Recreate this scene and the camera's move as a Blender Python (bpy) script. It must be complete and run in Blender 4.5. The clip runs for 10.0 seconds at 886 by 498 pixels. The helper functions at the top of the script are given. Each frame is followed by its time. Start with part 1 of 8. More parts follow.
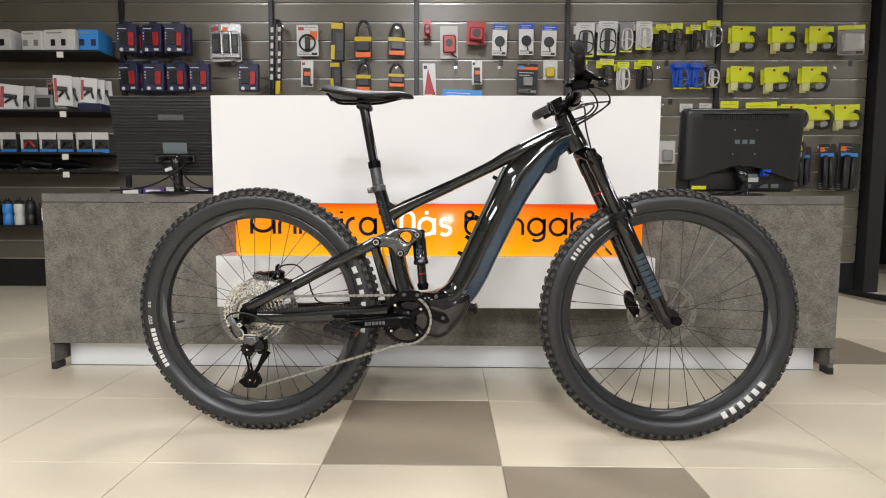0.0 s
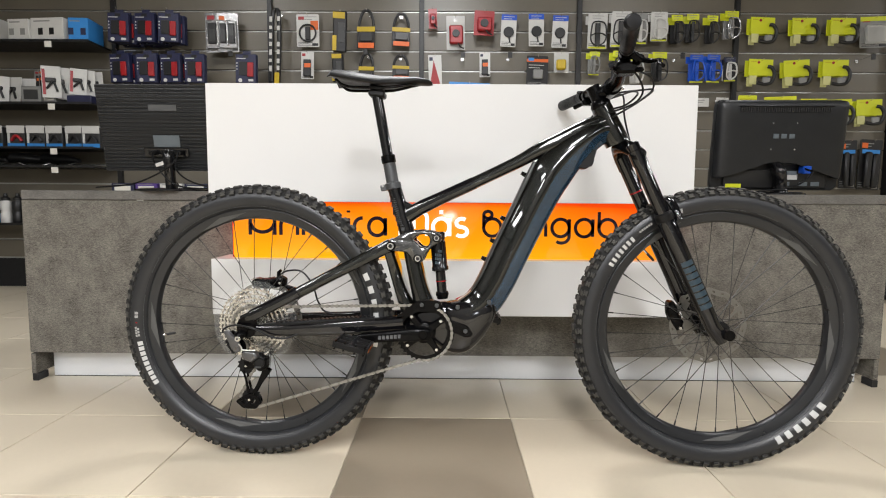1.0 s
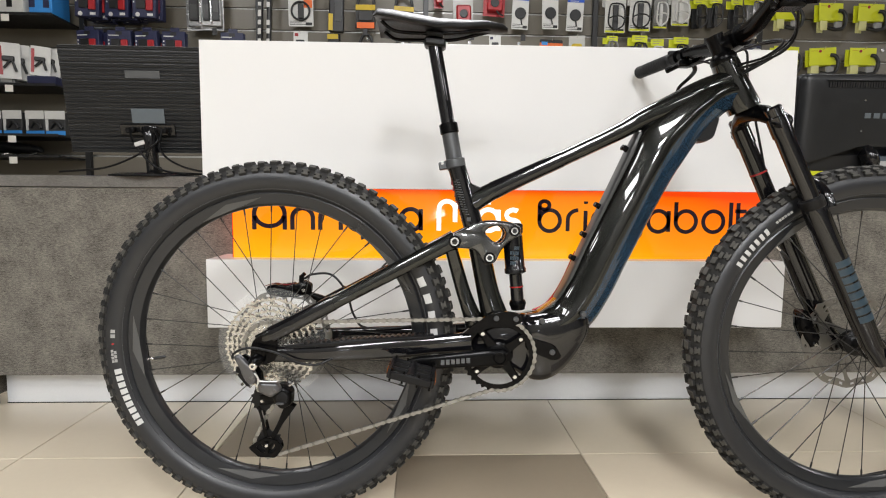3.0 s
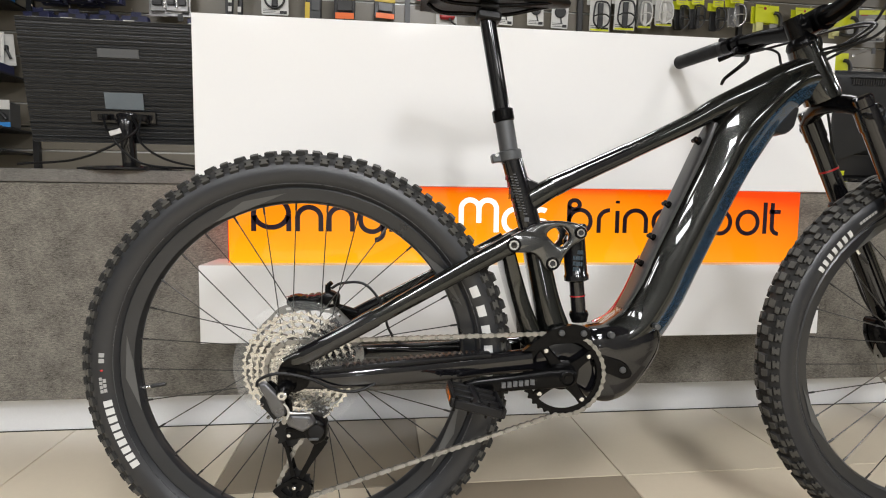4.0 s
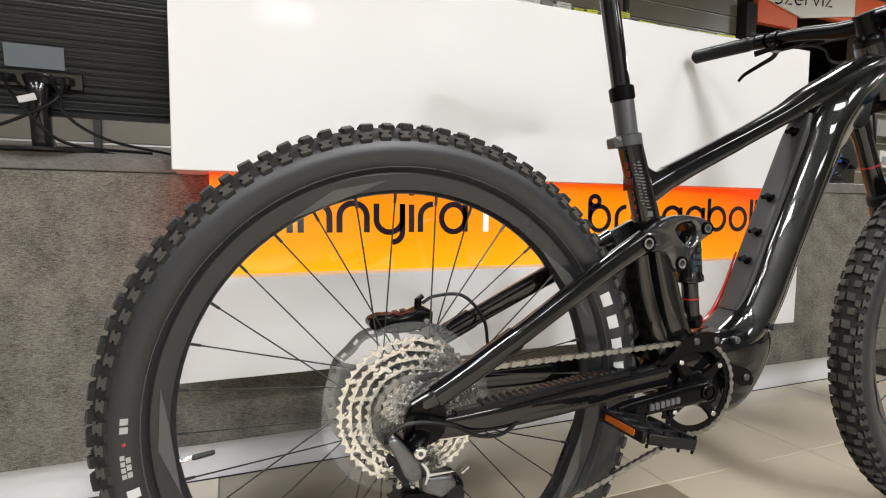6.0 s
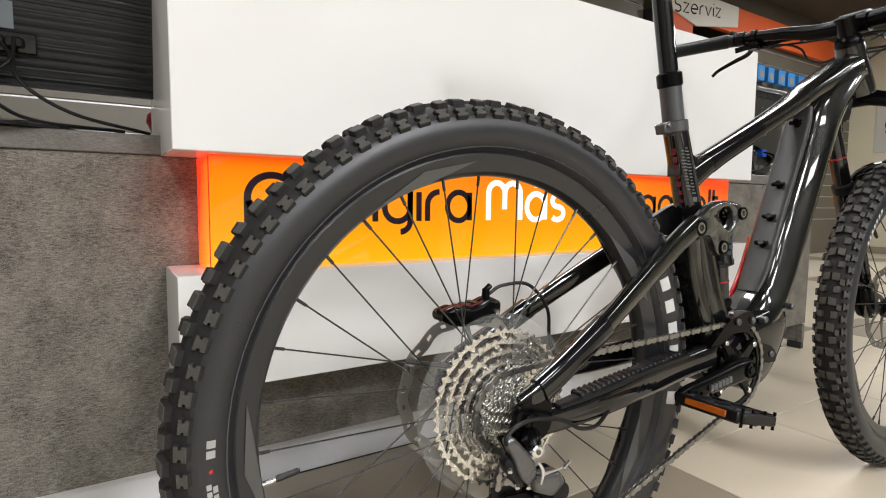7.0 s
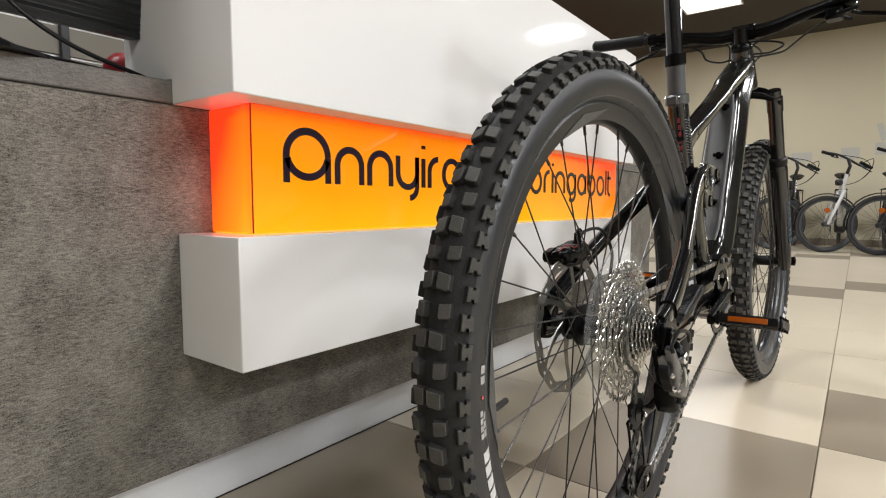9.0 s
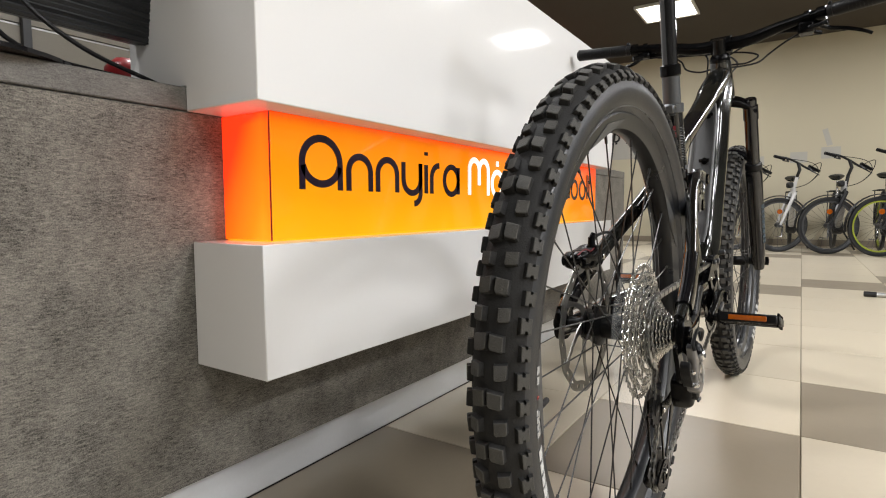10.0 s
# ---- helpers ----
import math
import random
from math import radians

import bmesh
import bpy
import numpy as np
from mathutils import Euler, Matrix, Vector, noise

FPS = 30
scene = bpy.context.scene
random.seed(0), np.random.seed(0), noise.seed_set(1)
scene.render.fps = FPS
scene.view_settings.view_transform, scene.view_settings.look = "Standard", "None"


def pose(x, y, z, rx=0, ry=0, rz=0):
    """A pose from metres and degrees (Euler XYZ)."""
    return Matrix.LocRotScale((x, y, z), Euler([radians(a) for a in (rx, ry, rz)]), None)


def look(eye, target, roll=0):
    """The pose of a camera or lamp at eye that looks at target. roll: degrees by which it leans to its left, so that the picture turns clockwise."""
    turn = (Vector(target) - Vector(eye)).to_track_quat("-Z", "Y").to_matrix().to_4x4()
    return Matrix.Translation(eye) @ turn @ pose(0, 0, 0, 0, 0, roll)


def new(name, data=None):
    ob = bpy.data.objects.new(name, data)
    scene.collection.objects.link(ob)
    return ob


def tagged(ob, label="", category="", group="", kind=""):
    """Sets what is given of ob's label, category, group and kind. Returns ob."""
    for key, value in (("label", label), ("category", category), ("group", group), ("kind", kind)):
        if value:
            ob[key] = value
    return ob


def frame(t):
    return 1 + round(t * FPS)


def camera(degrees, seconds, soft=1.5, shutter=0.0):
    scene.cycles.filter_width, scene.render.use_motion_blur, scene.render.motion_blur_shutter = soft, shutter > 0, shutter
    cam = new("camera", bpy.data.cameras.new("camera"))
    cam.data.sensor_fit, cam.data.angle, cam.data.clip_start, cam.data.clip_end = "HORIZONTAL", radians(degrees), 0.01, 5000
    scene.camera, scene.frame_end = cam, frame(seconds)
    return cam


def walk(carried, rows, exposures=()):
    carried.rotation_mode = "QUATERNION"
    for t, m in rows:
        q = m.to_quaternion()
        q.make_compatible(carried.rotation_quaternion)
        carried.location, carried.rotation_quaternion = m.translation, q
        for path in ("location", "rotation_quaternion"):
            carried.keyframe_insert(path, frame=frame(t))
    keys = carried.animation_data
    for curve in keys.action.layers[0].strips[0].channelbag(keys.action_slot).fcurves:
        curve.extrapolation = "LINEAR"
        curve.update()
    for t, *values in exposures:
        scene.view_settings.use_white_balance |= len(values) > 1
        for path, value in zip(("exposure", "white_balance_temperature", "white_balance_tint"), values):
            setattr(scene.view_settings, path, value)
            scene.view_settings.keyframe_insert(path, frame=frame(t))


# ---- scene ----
cam = camera(78.2, 10.0, soft=1.1)
PATH = [
    (0, (0.055, 0.350, 0.697), (0.033, 2.343, 0.533), 0.22),
    (0.5, (0.026, 0.431, 0.694), (0.006, 2.424, 0.531), 0.24),
    (1, (-0.013, 0.522, 0.703), (-0.025, 2.514, 0.528), 0.36),
    (1.5, (-0.067, 0.615, 0.683), (-0.069, 2.608, 0.512), 0.27),
    (2, (-0.109, 0.712, 0.669), (-0.108, 2.705, 0.498), 0.39),
    (3.5, (-0.299, 0.934, 0.660), (-0.158, 2.922, 0.488), 0.48),
    (4, (-0.388, 1.020, 0.655), (-0.161, 3.000, 0.489), 0.64),
    (4.5, (-0.472, 1.091, 0.656), (-0.138, 3.056, 0.489), 0.70),
    (5, (-0.557, 1.160, 0.663), (-0.093, 3.097, 0.483), 0.67),
    (5.5, (-0.655, 1.231, 0.649), (-0.052, 3.131, 0.487), 0.64),
    (7, (-0.937, 1.452, 0.620), (0.136, 3.131, 0.449), 0.55),
    (7.5, (-1.043, 1.537, 0.607), (0.209, 3.086, 0.428), 0.45),
    (8, (-1.141, 1.618, 0.576), (0.269, 3.025, 0.402), 0.34),
    (8.5, (-1.209, 1.667, 0.553), (0.304, 2.965, 0.385), 0.24),
    (9, (-1.263, 1.712, 0.544), (0.324, 2.918, 0.382), 0.05),
    (9.5, (-1.302, 1.749, 0.548), (0.333, 2.890, 0.388), -0.14),
    (10, (-1.326, 1.774, 0.548), (0.341, 2.869, 0.399), -0.33),
]
walk(cam, [(t, look(eye, target, roll)) for t, eye, target, roll in PATH])

# ---------------------------------------------------------------- world and light
world = bpy.data.worlds.new("world")
scene.world = world
world.use_nodes = True
world.node_tree.nodes["Background"].inputs[0].default_value = (0.75, 0.85, 1.0, 1)
world.node_tree.nodes["Background"].inputs[1].default_value = 0.6
scene.view_settings.exposure = 0.06

CEIL = 2.85
FLOOR_X0, FLOOR_X1, FLOOR_Y0, FLOOR_Y1 = -4.6, 7.75, -3.6, 4.85
# Only the panels at x 5.6 are known; the others are added fill light.
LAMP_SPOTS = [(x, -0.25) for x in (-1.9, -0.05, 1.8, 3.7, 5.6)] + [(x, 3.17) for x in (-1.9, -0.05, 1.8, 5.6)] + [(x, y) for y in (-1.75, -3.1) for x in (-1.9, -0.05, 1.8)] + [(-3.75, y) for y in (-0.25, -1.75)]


# watts per column, uneven to balance the added fill
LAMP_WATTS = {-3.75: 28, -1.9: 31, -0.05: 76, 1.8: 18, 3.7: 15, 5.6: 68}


def area(name, m, sx, sy, watts, color):
    data = bpy.data.lights.new(name, "AREA")
    data.shape, data.size, data.size_y, data.energy, data.color = "RECTANGLE", sx, sy, watts, color
    ob = new(name, data)
    ob.matrix_world = m
    return ob


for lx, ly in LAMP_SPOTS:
    area("panel_and_fill_glow", pose(lx, ly, CEIL - 0.035), 0.56, 0.56, LAMP_WATTS[lx] * (1.15 if ly < -2 else 1.45 if ly < -1 else (0.64 if lx < 1 else 0.9) if ly < 0 else 0.58 if lx < 5 else 0.9), (0.968, 0.974, 1.0))
# Unseen lamp added for the faint spot mirrored in the orange pane.
area("mirrored_spot_lamp", pose(0.03, FLOOR_Y0 - 0.1, 0.47, 90, 0, 0), 0.16, 0.1, 1.6, (0.95, 0.97, 1.0))

# ---------------------------------------------------------------- materials
MATS = {}


def rgb(h, k=1.0):
    """A linear colour from an sRGB hex string."""
    c = [int(h[i:i + 2], 16) / 255 for i in (0, 2, 4)]
    return tuple(k * (v / 12.92 if v <= 0.04045 else ((v + 0.055) / 1.055) ** 2.4) for v in c) + (1,)


def mat(name, color, rough=0.5, metal=0.0, vary=0.12, scale=30.0, bump=0.0, bump_scale=200.0, coat=0.0, color2=None,
        rvar=0.08, per_object=0.0, spec=0.5):
    """A node material: base colour varied at two scales, roughness variation, and fine relief."""
    if name in MATS:
        return MATS[name]
    m = bpy.data.materials.new(name)
    m.use_nodes = True
    nt = m.node_tree
    n, l = nt.nodes, nt.links
    b = n["Principled BSDF"]
    tc = n.new("ShaderNodeTexCoord")
    big = n.new("ShaderNodeTexNoise")
    big.inputs["Scale"].default_value = scale
    big.inputs["Detail"].default_value = 5
    fine = n.new("ShaderNodeTexNoise")
    fine.inputs["Scale"].default_value = bump_scale
    fine.inputs["Detail"].default_value = 4
    l.new(tc.outputs["Object"], big.inputs["Vector"])
    l.new(tc.outputs["Object"], fine.inputs["Vector"])
    ramp = n.new("ShaderNodeMix")
    ramp.data_type = "RGBA"
    c = tuple(color[:3])
    c2 = tuple(color2[:3]) if color2 else tuple(v * (1 - 2 * vary) for v in c)
    ramp.inputs["A"].default_value = (*c2, 1)
    ramp.inputs["B"].default_value = (*c, 1)
    mix = n.new("ShaderNodeMath")
    mix.operation = "MULTIPLY_ADD"
    l.new(fine.outputs["Fac"], mix.inputs[0])
    mix.inputs[1].default_value = 0.5
    half = n.new("ShaderNodeMath")
    half.operation = "MULTIPLY"
    l.new(big.outputs["Fac"], half.inputs[0])
    half.inputs[1].default_value = 0.75
    l.new(half.outputs[0], mix.inputs[2])
    l.new(mix.outputs[0], ramp.inputs["Factor"])
    out = ramp.outputs["Result"]
    if per_object:
        info = n.new("ShaderNodeObjectInfo")
        hsv = n.new("ShaderNodeHueSaturation")
        mr = n.new("ShaderNodeMapRange")
        mr.inputs["To Min"].default_value, mr.inputs["To Max"].default_value = 1 - per_object, 1 + per_object
        l.new(info.outputs["Random"], mr.inputs["Value"])
        l.new(mr.outputs[0], hsv.inputs["Value"])
        l.new(out, hsv.inputs["Color"])
        out = hsv.outputs["Color"]
    l.new(out, b.inputs["Base Color"])
    rr = n.new("ShaderNodeMapRange")
    rr.inputs["To Min"].default_value, rr.inputs["To Max"].default_value = max(0.02, rough - rvar), min(1, rough + rvar)
    l.new(big.outputs["Fac"], rr.inputs["Value"])
    l.new(rr.outputs[0], b.inputs["Roughness"])
    b.inputs["Metallic"].default_value = metal
    b.inputs["Specular IOR Level"].default_value = spec
    if coat:
        b.inputs["Coat Weight"].default_value = coat
        b.inputs["Coat Roughness"].default_value = 0.04
    if bump:
        bp = n.new("ShaderNodeBump")
        bp.inputs["Strength"].default_value = bump
        bp.inputs["Distance"].default_value = 0.002
        l.new(fine.outputs["Fac"], bp.inputs["Height"])
        l.new(bp.outputs[0], b.inputs["Normal"])
    MATS[name] = m
    return m


def film_mat(name, color, alpha, rough=0.1):
    """Thin clear plastic."""
    m = bpy.data.materials.new(name)
    m.use_nodes = True
    b = m.node_tree.nodes["Principled BSDF"]
    b.inputs["Base Color"].default_value = color
    b.inputs["Alpha"].default_value = alpha
    b.inputs["Roughness"].default_value = rough
    MATS[name] = m
    return m


def glow(name, color, strength):
    m = bpy.data.materials.new(name)
    m.use_nodes = True
    b = m.node_tree.nodes["Principled BSDF"]
    b.inputs["Base Color"].default_value = color
    b.inputs["Emission Color"].default_value = color
    b.inputs["Emission Strength"].default_value = strength
    MATS[name] = m
    return m


def laminate(name, dark, light, rough=0.45, k=1.0):
    """Grey stone-look laminate: clouds, short pale scratches and fine grain."""
    m = bpy.data.materials.new(name)
    m.use_nodes = True
    nt = m.node_tree
    n, l = nt.nodes, nt.links
    b = n["Principled BSDF"]
    tc = n.new("ShaderNodeTexCoord")
    mp = n.new("ShaderNodeMapping")
    mp.inputs["Scale"].default_value = (0.85, 1.0, 3.1)
    mp.inputs["Rotation"].default_value = (0, 0.18, 0)
    l.new(tc.outputs["Object"], mp.inputs["Vector"])
    cloud = n.new("ShaderNodeTexNoise")
    cloud.inputs["Scale"].default_value, cloud.inputs["Detail"].default_value = 9 * k, 9
    cloud.inputs["Roughness"].default_value = 0.68
    l.new(tc.outputs["Object"], cloud.inputs["Vector"])
    grain = n.new("ShaderNodeTexNoise")
    grain.inputs["Scale"].default_value, grain.inputs["Detail"].default_value = 74 * k, 9
    grain.inputs["Roughness"].default_value = 0.80
    grain.inputs["Distortion"].default_value = 0.7
    l.new(mp.outputs[0], grain.inputs["Vector"])
    r1 = n.new("ShaderNodeMapRange")
    r1.inputs["From Min"].default_value, r1.inputs["From Max"].default_value = 0.40, 0.70
    l.new(grain.outputs["Fac"], r1.inputs["Value"])
    r2 = n.new("ShaderNodeMapRange")
    r2.inputs["From Min"].default_value, r2.inputs["From Max"].default_value = 0.32, 0.72
    r2.inputs["To Max"].default_value = 0.32
    l.new(cloud.outputs["Fac"], r2.inputs["Value"])
    add = n.new("ShaderNodeMath")
    add.operation = "MULTIPLY_ADD"
    add.use_clamp = True
    l.new(r1.outputs[0], add.inputs[0])
    add.inputs[1].default_value = 0.56
    l.new(r2.outputs[0], add.inputs[2])
    speck = n.new("ShaderNodeTexNoise")
    speck.inputs["Scale"].default_value, speck.inputs["Detail"].default_value = 520, 3
    l.new(tc.outputs["Object"], speck.inputs["Vector"])
    r3 = n.new("ShaderNodeMapRange")
    r3.inputs["From Min"].default_value, r3.inputs["From Max"].default_value = 0.35, 0.68
    r3.inputs["To Min"].default_value, r3.inputs["To Max"].default_value = -0.13, 0.15
    l.new(speck.outputs["Fac"], r3.inputs["Value"])
    tot = n.new("ShaderNodeMath")
    tot.use_clamp = True
    l.new(add.outputs[0], tot.inputs[0])
    l.new(r3.outputs[0], tot.inputs[1])
    mx = n.new("ShaderNodeMix")
    mx.data_type = "RGBA"
    mx.inputs["A"].default_value, mx.inputs["B"].default_value = dark, light
    l.new(tot.outputs[0], mx.inputs["Factor"])
    l.new(mx.outputs["Result"], b.inputs["Base Color"])
    b.inputs["Roughness"].default_value = rough
    b.inputs["Specular IOR Level"].default_value = 0.14
    bp = n.new("ShaderNodeBump")
    bp.inputs["Strength"].default_value, bp.inputs["Distance"].default_value = 0.32, 0.0015
    l.new(grain.outputs["Fac"], bp.inputs["Height"])
    l.new(bp.outputs[0], b.inputs["Normal"])
    MATS[name] = m
    return m


def flake_paint(name, base, flake, rough=0.22):
    """Dark metallic paint with fine sparkling flakes under clear lacquer."""
    m = bpy.data.materials.new(name)
    m.use_nodes = True
    nt = m.node_tree
    n, l = nt.nodes, nt.links
    b = n["Principled BSDF"]
    tc = n.new("ShaderNodeTexCoord")
    v = n.new("ShaderNodeTexVoronoi")
    v.inputs["Scale"].default_value = 2100
    l.new(tc.outputs["Object"], v.inputs["Vector"])
    sep = n.new("ShaderNodeSeparateColor")
    l.new(v.outputs["Color"], sep.inputs["Color"])
    r = n.new("ShaderNodeMapRange")
    r.inputs["From Min"].default_value, r.inputs["From Max"].default_value = 0.70, 1.0
    l.new(sep.outputs[0], r.inputs["Value"])
    mx = n.new("ShaderNodeMix")
    mx.data_type = "RGBA"
    mx.inputs["A"].default_value, mx.inputs["B"].default_value = base, flake
    l.new(r.outputs[0], mx.inputs["Factor"])
    l.new(mx.outputs["Result"], b.inputs["Base Color"])
    b.inputs["Metallic"].default_value = 0.42
    b.inputs["Roughness"].default_value = rough + 0.08
    b.inputs["Specular IOR Level"].default_value = 0.1
    b.inputs["Coat Weight"].default_value = 1.0
    b.inputs["Coat Roughness"].default_value = 0.03
    bp = n.new("ShaderNodeBump")
    bp.inputs["Strength"].default_value, bp.inputs["Distance"].default_value = 0.03, 0.0003
    l.new(sep.outputs[1], bp.inputs["Height"])
    l.new(bp.outputs[0], b.inputs["Normal"])
    MATS[name] = m
    return m


def acrylic_glow(name, axis, near, far, red_at, power, green=1.0, pull=0.42):
    """Orange acrylic lit from within: yellow over the lamps along its foot, redder at the top and towards its ends.
    axis is the coordinate along the pane, near and far its middle and its end, red_at how early it reddens, pull how much."""
    m = bpy.data.materials.new(name)
    m.use_nodes = True
    nt = m.node_tree
    n, l = nt.nodes, nt.links
    b = n["Principled BSDF"]
    tc = n.new("ShaderNodeTexCoord")
    sx = n.new("ShaderNodeSeparateXYZ")
    l.new(tc.outputs["Object"], sx.inputs[0])
    up = n.new("ShaderNodeMapRange")
    up.inputs["From Min"].default_value, up.inputs["From Max"].default_value = 0.5, 0.7
    l.new(sx.outputs["Z"], up.inputs["Value"])
    off = n.new("ShaderNodeMath")
    off.operation = "SUBTRACT"
    l.new(sx.outputs[axis], off.inputs[0])
    off.inputs[1].default_value = near
    dist = n.new("ShaderNodeMath")
    dist.operation = "ABSOLUTE"
    l.new(off.outputs[0], dist.inputs[0])
    end = n.new("ShaderNodeMapRange")
    end.inputs["From Min"].default_value, end.inputs["From Max"].default_value = red_at, abs(far - near)
    l.new(dist.outputs[0], end.inputs["Value"])
    sq = n.new("ShaderNodeMath")
    sq.operation = "MULTIPLY_ADD"
    l.new(end.outputs[0], sq.inputs[0])
    sq.inputs[1].default_value = pull
    cloud = n.new("ShaderNodeTexNoise")
    cloud.inputs["Scale"].default_value = 6
    l.new(tc.outputs["Object"], cloud.inputs["Vector"])
    mm = n.new("ShaderNodeMath")
    mm.operation = "MULTIPLY_ADD"
    l.new(cloud.outputs["Fac"], mm.inputs[0])
    mm.inputs[1].default_value = 0.12
    up.inputs["To Max"].default_value = 0.64
    l.new(up.outputs[0], mm.inputs[2])
    l.new(mm.outputs[0], sq.inputs[2])
    cr = n.new("ShaderNodeValToRGB")
    e = cr.color_ramp.elements
    e[0].position, e[0].color = 0.05, (1.0, 0.56 * green, 0.006, 1)
    e[1].position, e[1].color = 1.0, (1.0, 0.06 * green, 0.004, 1)
    for p, g in ((0.28, 0.40), (0.55, 0.29), (0.8, 0.17)):
        mid = e.new(p)
        mid.color = (1.0, g * green, 0.002, 1)
    rim = n.new("ShaderNodeMapRange")
    rim.inputs["From Min"].default_value, rim.inputs["From Max"].default_value = 0.680, 0.698
    rim.inputs["To Max"].default_value = 0.30
    l.new(sx.outputs["Z"], rim.inputs["Value"])
    tot = n.new("ShaderNodeMath")
    l.new(sq.outputs[0], tot.inputs[0])
    l.new(rim.outputs[0], tot.inputs[1])
    l.new(tot.outputs[0], cr.inputs[0])
    b.inputs["Base Color"].default_value = (0.30, 0.05, 0.004, 1)
    l.new(cr.outputs["Color"], b.inputs["Emission Color"])
    b.inputs["Emission Strength"].default_value = power
    b.inputs["Roughness"].default_value = 0.06
    MATS[name] = m
    return m


FRAME = flake_paint("frame_lacquer", rgb("050505"), rgb("3c3f3a"), 0.14)
BLUEFRAME = flake_paint("blue_black_lacquer", rgb("080f17"), rgb("5c8cb8"), 0.14)
GRAPHITE = mat("gloss_graphite", (0.060, 0.061, 0.060), 0.24, metal=0.7, vary=0.1, scale=30, coat=1.0)
GLOSS = mat("gloss_black", (0.005, 0.005, 0.006), 0.07, vary=0.2, scale=12, rvar=0.03, spec=0.55)
SATIN = mat("satin_black", (0.0022, 0.0022, 0.0024), 0.23, vary=0.2, scale=40, bump=0.05, bump_scale=500, spec=0.11)
MATTE = mat("matte_black", (0.0055, 0.0055, 0.006), 0.42, vary=0.2, scale=60, bump=0.15, bump_scale=700, spec=0.22)
GREYTUBE = mat("grey_anodised", (0.085, 0.088, 0.092), 0.4, metal=0.6, vary=0.12)
COVERM = mat("dark_grey_cover", (0.034, 0.034, 0.034), 0.36, vary=0.15, scale=30, bump=0.05, spec=0.45)
RUBBER = mat("tyre_rubber", (0.0125, 0.0135, 0.0160), 0.37, vary=0.25, scale=9, bump=0.12, bump_scale=700, color2=(0.0085, 0.0092, 0.0108), spec=0.5)
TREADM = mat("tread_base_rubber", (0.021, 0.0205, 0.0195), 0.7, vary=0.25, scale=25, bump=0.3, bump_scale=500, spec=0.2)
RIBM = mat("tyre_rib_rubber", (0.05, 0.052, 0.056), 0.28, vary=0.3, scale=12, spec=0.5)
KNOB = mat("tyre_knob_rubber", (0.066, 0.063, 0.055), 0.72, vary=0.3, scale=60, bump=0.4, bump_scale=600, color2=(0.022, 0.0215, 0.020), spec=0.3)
RIMM = mat("rim_carbon", (0.015, 0.016, 0.018), 0.30, metal=0.1, vary=0.2, scale=20, spec=0.5)
RIMGREY = mat("rim_grey_graphic", (0.060, 0.060, 0.058), 0.5, vary=0.1)
SPOKE = mat("black_spoke", (0.028, 0.027, 0.026), 0.34, metal=0.4)
STEEL = mat("cassette_steel", (0.72, 0.71, 0.67), 0.25, metal=0.95, vary=0.2, scale=200, bump=0.35, bump_scale=260)
CHAINM = mat("chain_steel", (0.34, 0.335, 0.32), 0.30, metal=0.95, vary=0.2, scale=120)
# Darker copy for the inner links: shade of the plate gaps put into colour.
CHAIN_SHADE = mat("shaded_link_steel", (0.21, 0.207, 0.195), 0.34, metal=0.9, vary=0.2, scale=120)
ROTORM = mat("rotor_steel", (0.24, 0.235, 0.22), 0.38, metal=0.95, vary=0.1)
CHROME = mat("bolt_chrome", (0.72, 0.72, 0.72), 0.22, metal=1.0)
REDM = mat("red_lacquer", rgb("981219"), 0.25, vary=0.1, coat=0.5)
REDPRINT = mat("dark_red_print", rgb("6a1218"), 0.4, vary=0.1)
WHITEINK = mat("white_print", (0.48, 0.48, 0.47), 0.5, vary=0.06)
GREYPRINT = mat("pale_grey_print", (0.30, 0.30, 0.29), 0.5, vary=0.08)
GREYINK = mat("grey_print", (0.07, 0.073, 0.076), 0.45, vary=0.06)
BLUEINK = mat("slate_blue_print", rgb("22343f"), 0.4, vary=0.1)
AMBER = mat("amber_reflector", rgb("b45a10"), 0.2, vary=0.2, scale=200, coat=0.8)
CLEAR = film_mat("clear_plastic_disc", (0.8, 0.82, 0.8, 1), 0.04, 0.08)
WHITE = mat("white_gloss_panel", (0.690, 0.687, 0.679), 0.08, vary=0.012, scale=3, rvar=0.012, spec=0.03)
PANEL = laminate("grey_stone_laminate", rgb("2d2b28"), rgb("9f9a90"), 0.58, 1.5)
SLABM = laminate("grey_worktop_laminate", rgb("4c4a47"), rgb("85827d"), 0.4, 1.6)
SLATM = mat("grey_slat_board", rgb("686256"), 0.38, vary=0.22, scale=3.2, bump=0.04, bump_scale=160, per_object=0.03)
ALU = mat("brushed_aluminium", (0.58, 0.58, 0.57), 0.34, metal=0.85, vary=0.06, scale=8, bump=0.06, bump_scale=300)
KICKM = mat("aluminium_plinth", (0.78, 0.80, 0.83), 0.38, metal=0.45, vary=0.06, scale=5)
ORANGE_GLOW = acrylic_glow("orange_lit_acrylic", "X", -0.25, 0.80, 0.50, 0.82)
RED_GLOW = acrylic_glow("red_lit_acrylic", "Y", 2.470, 2.567, 0.0, 2.2, 0.33, 0.68)
INK = mat("dark_violet_ink", rgb("241a26"), 0.14, vary=0.05)
WHITE_GLOW = glow("white_lit_letter", (0.95, 0.93, 0.88, 1), 0.35)
TILE = mat("cream_porcelain", rgb("c8bda8"), 0.3, vary=0.05, scale=6, bump=0.02, bump_scale=60, per_object=0.025, rvar=0.06)
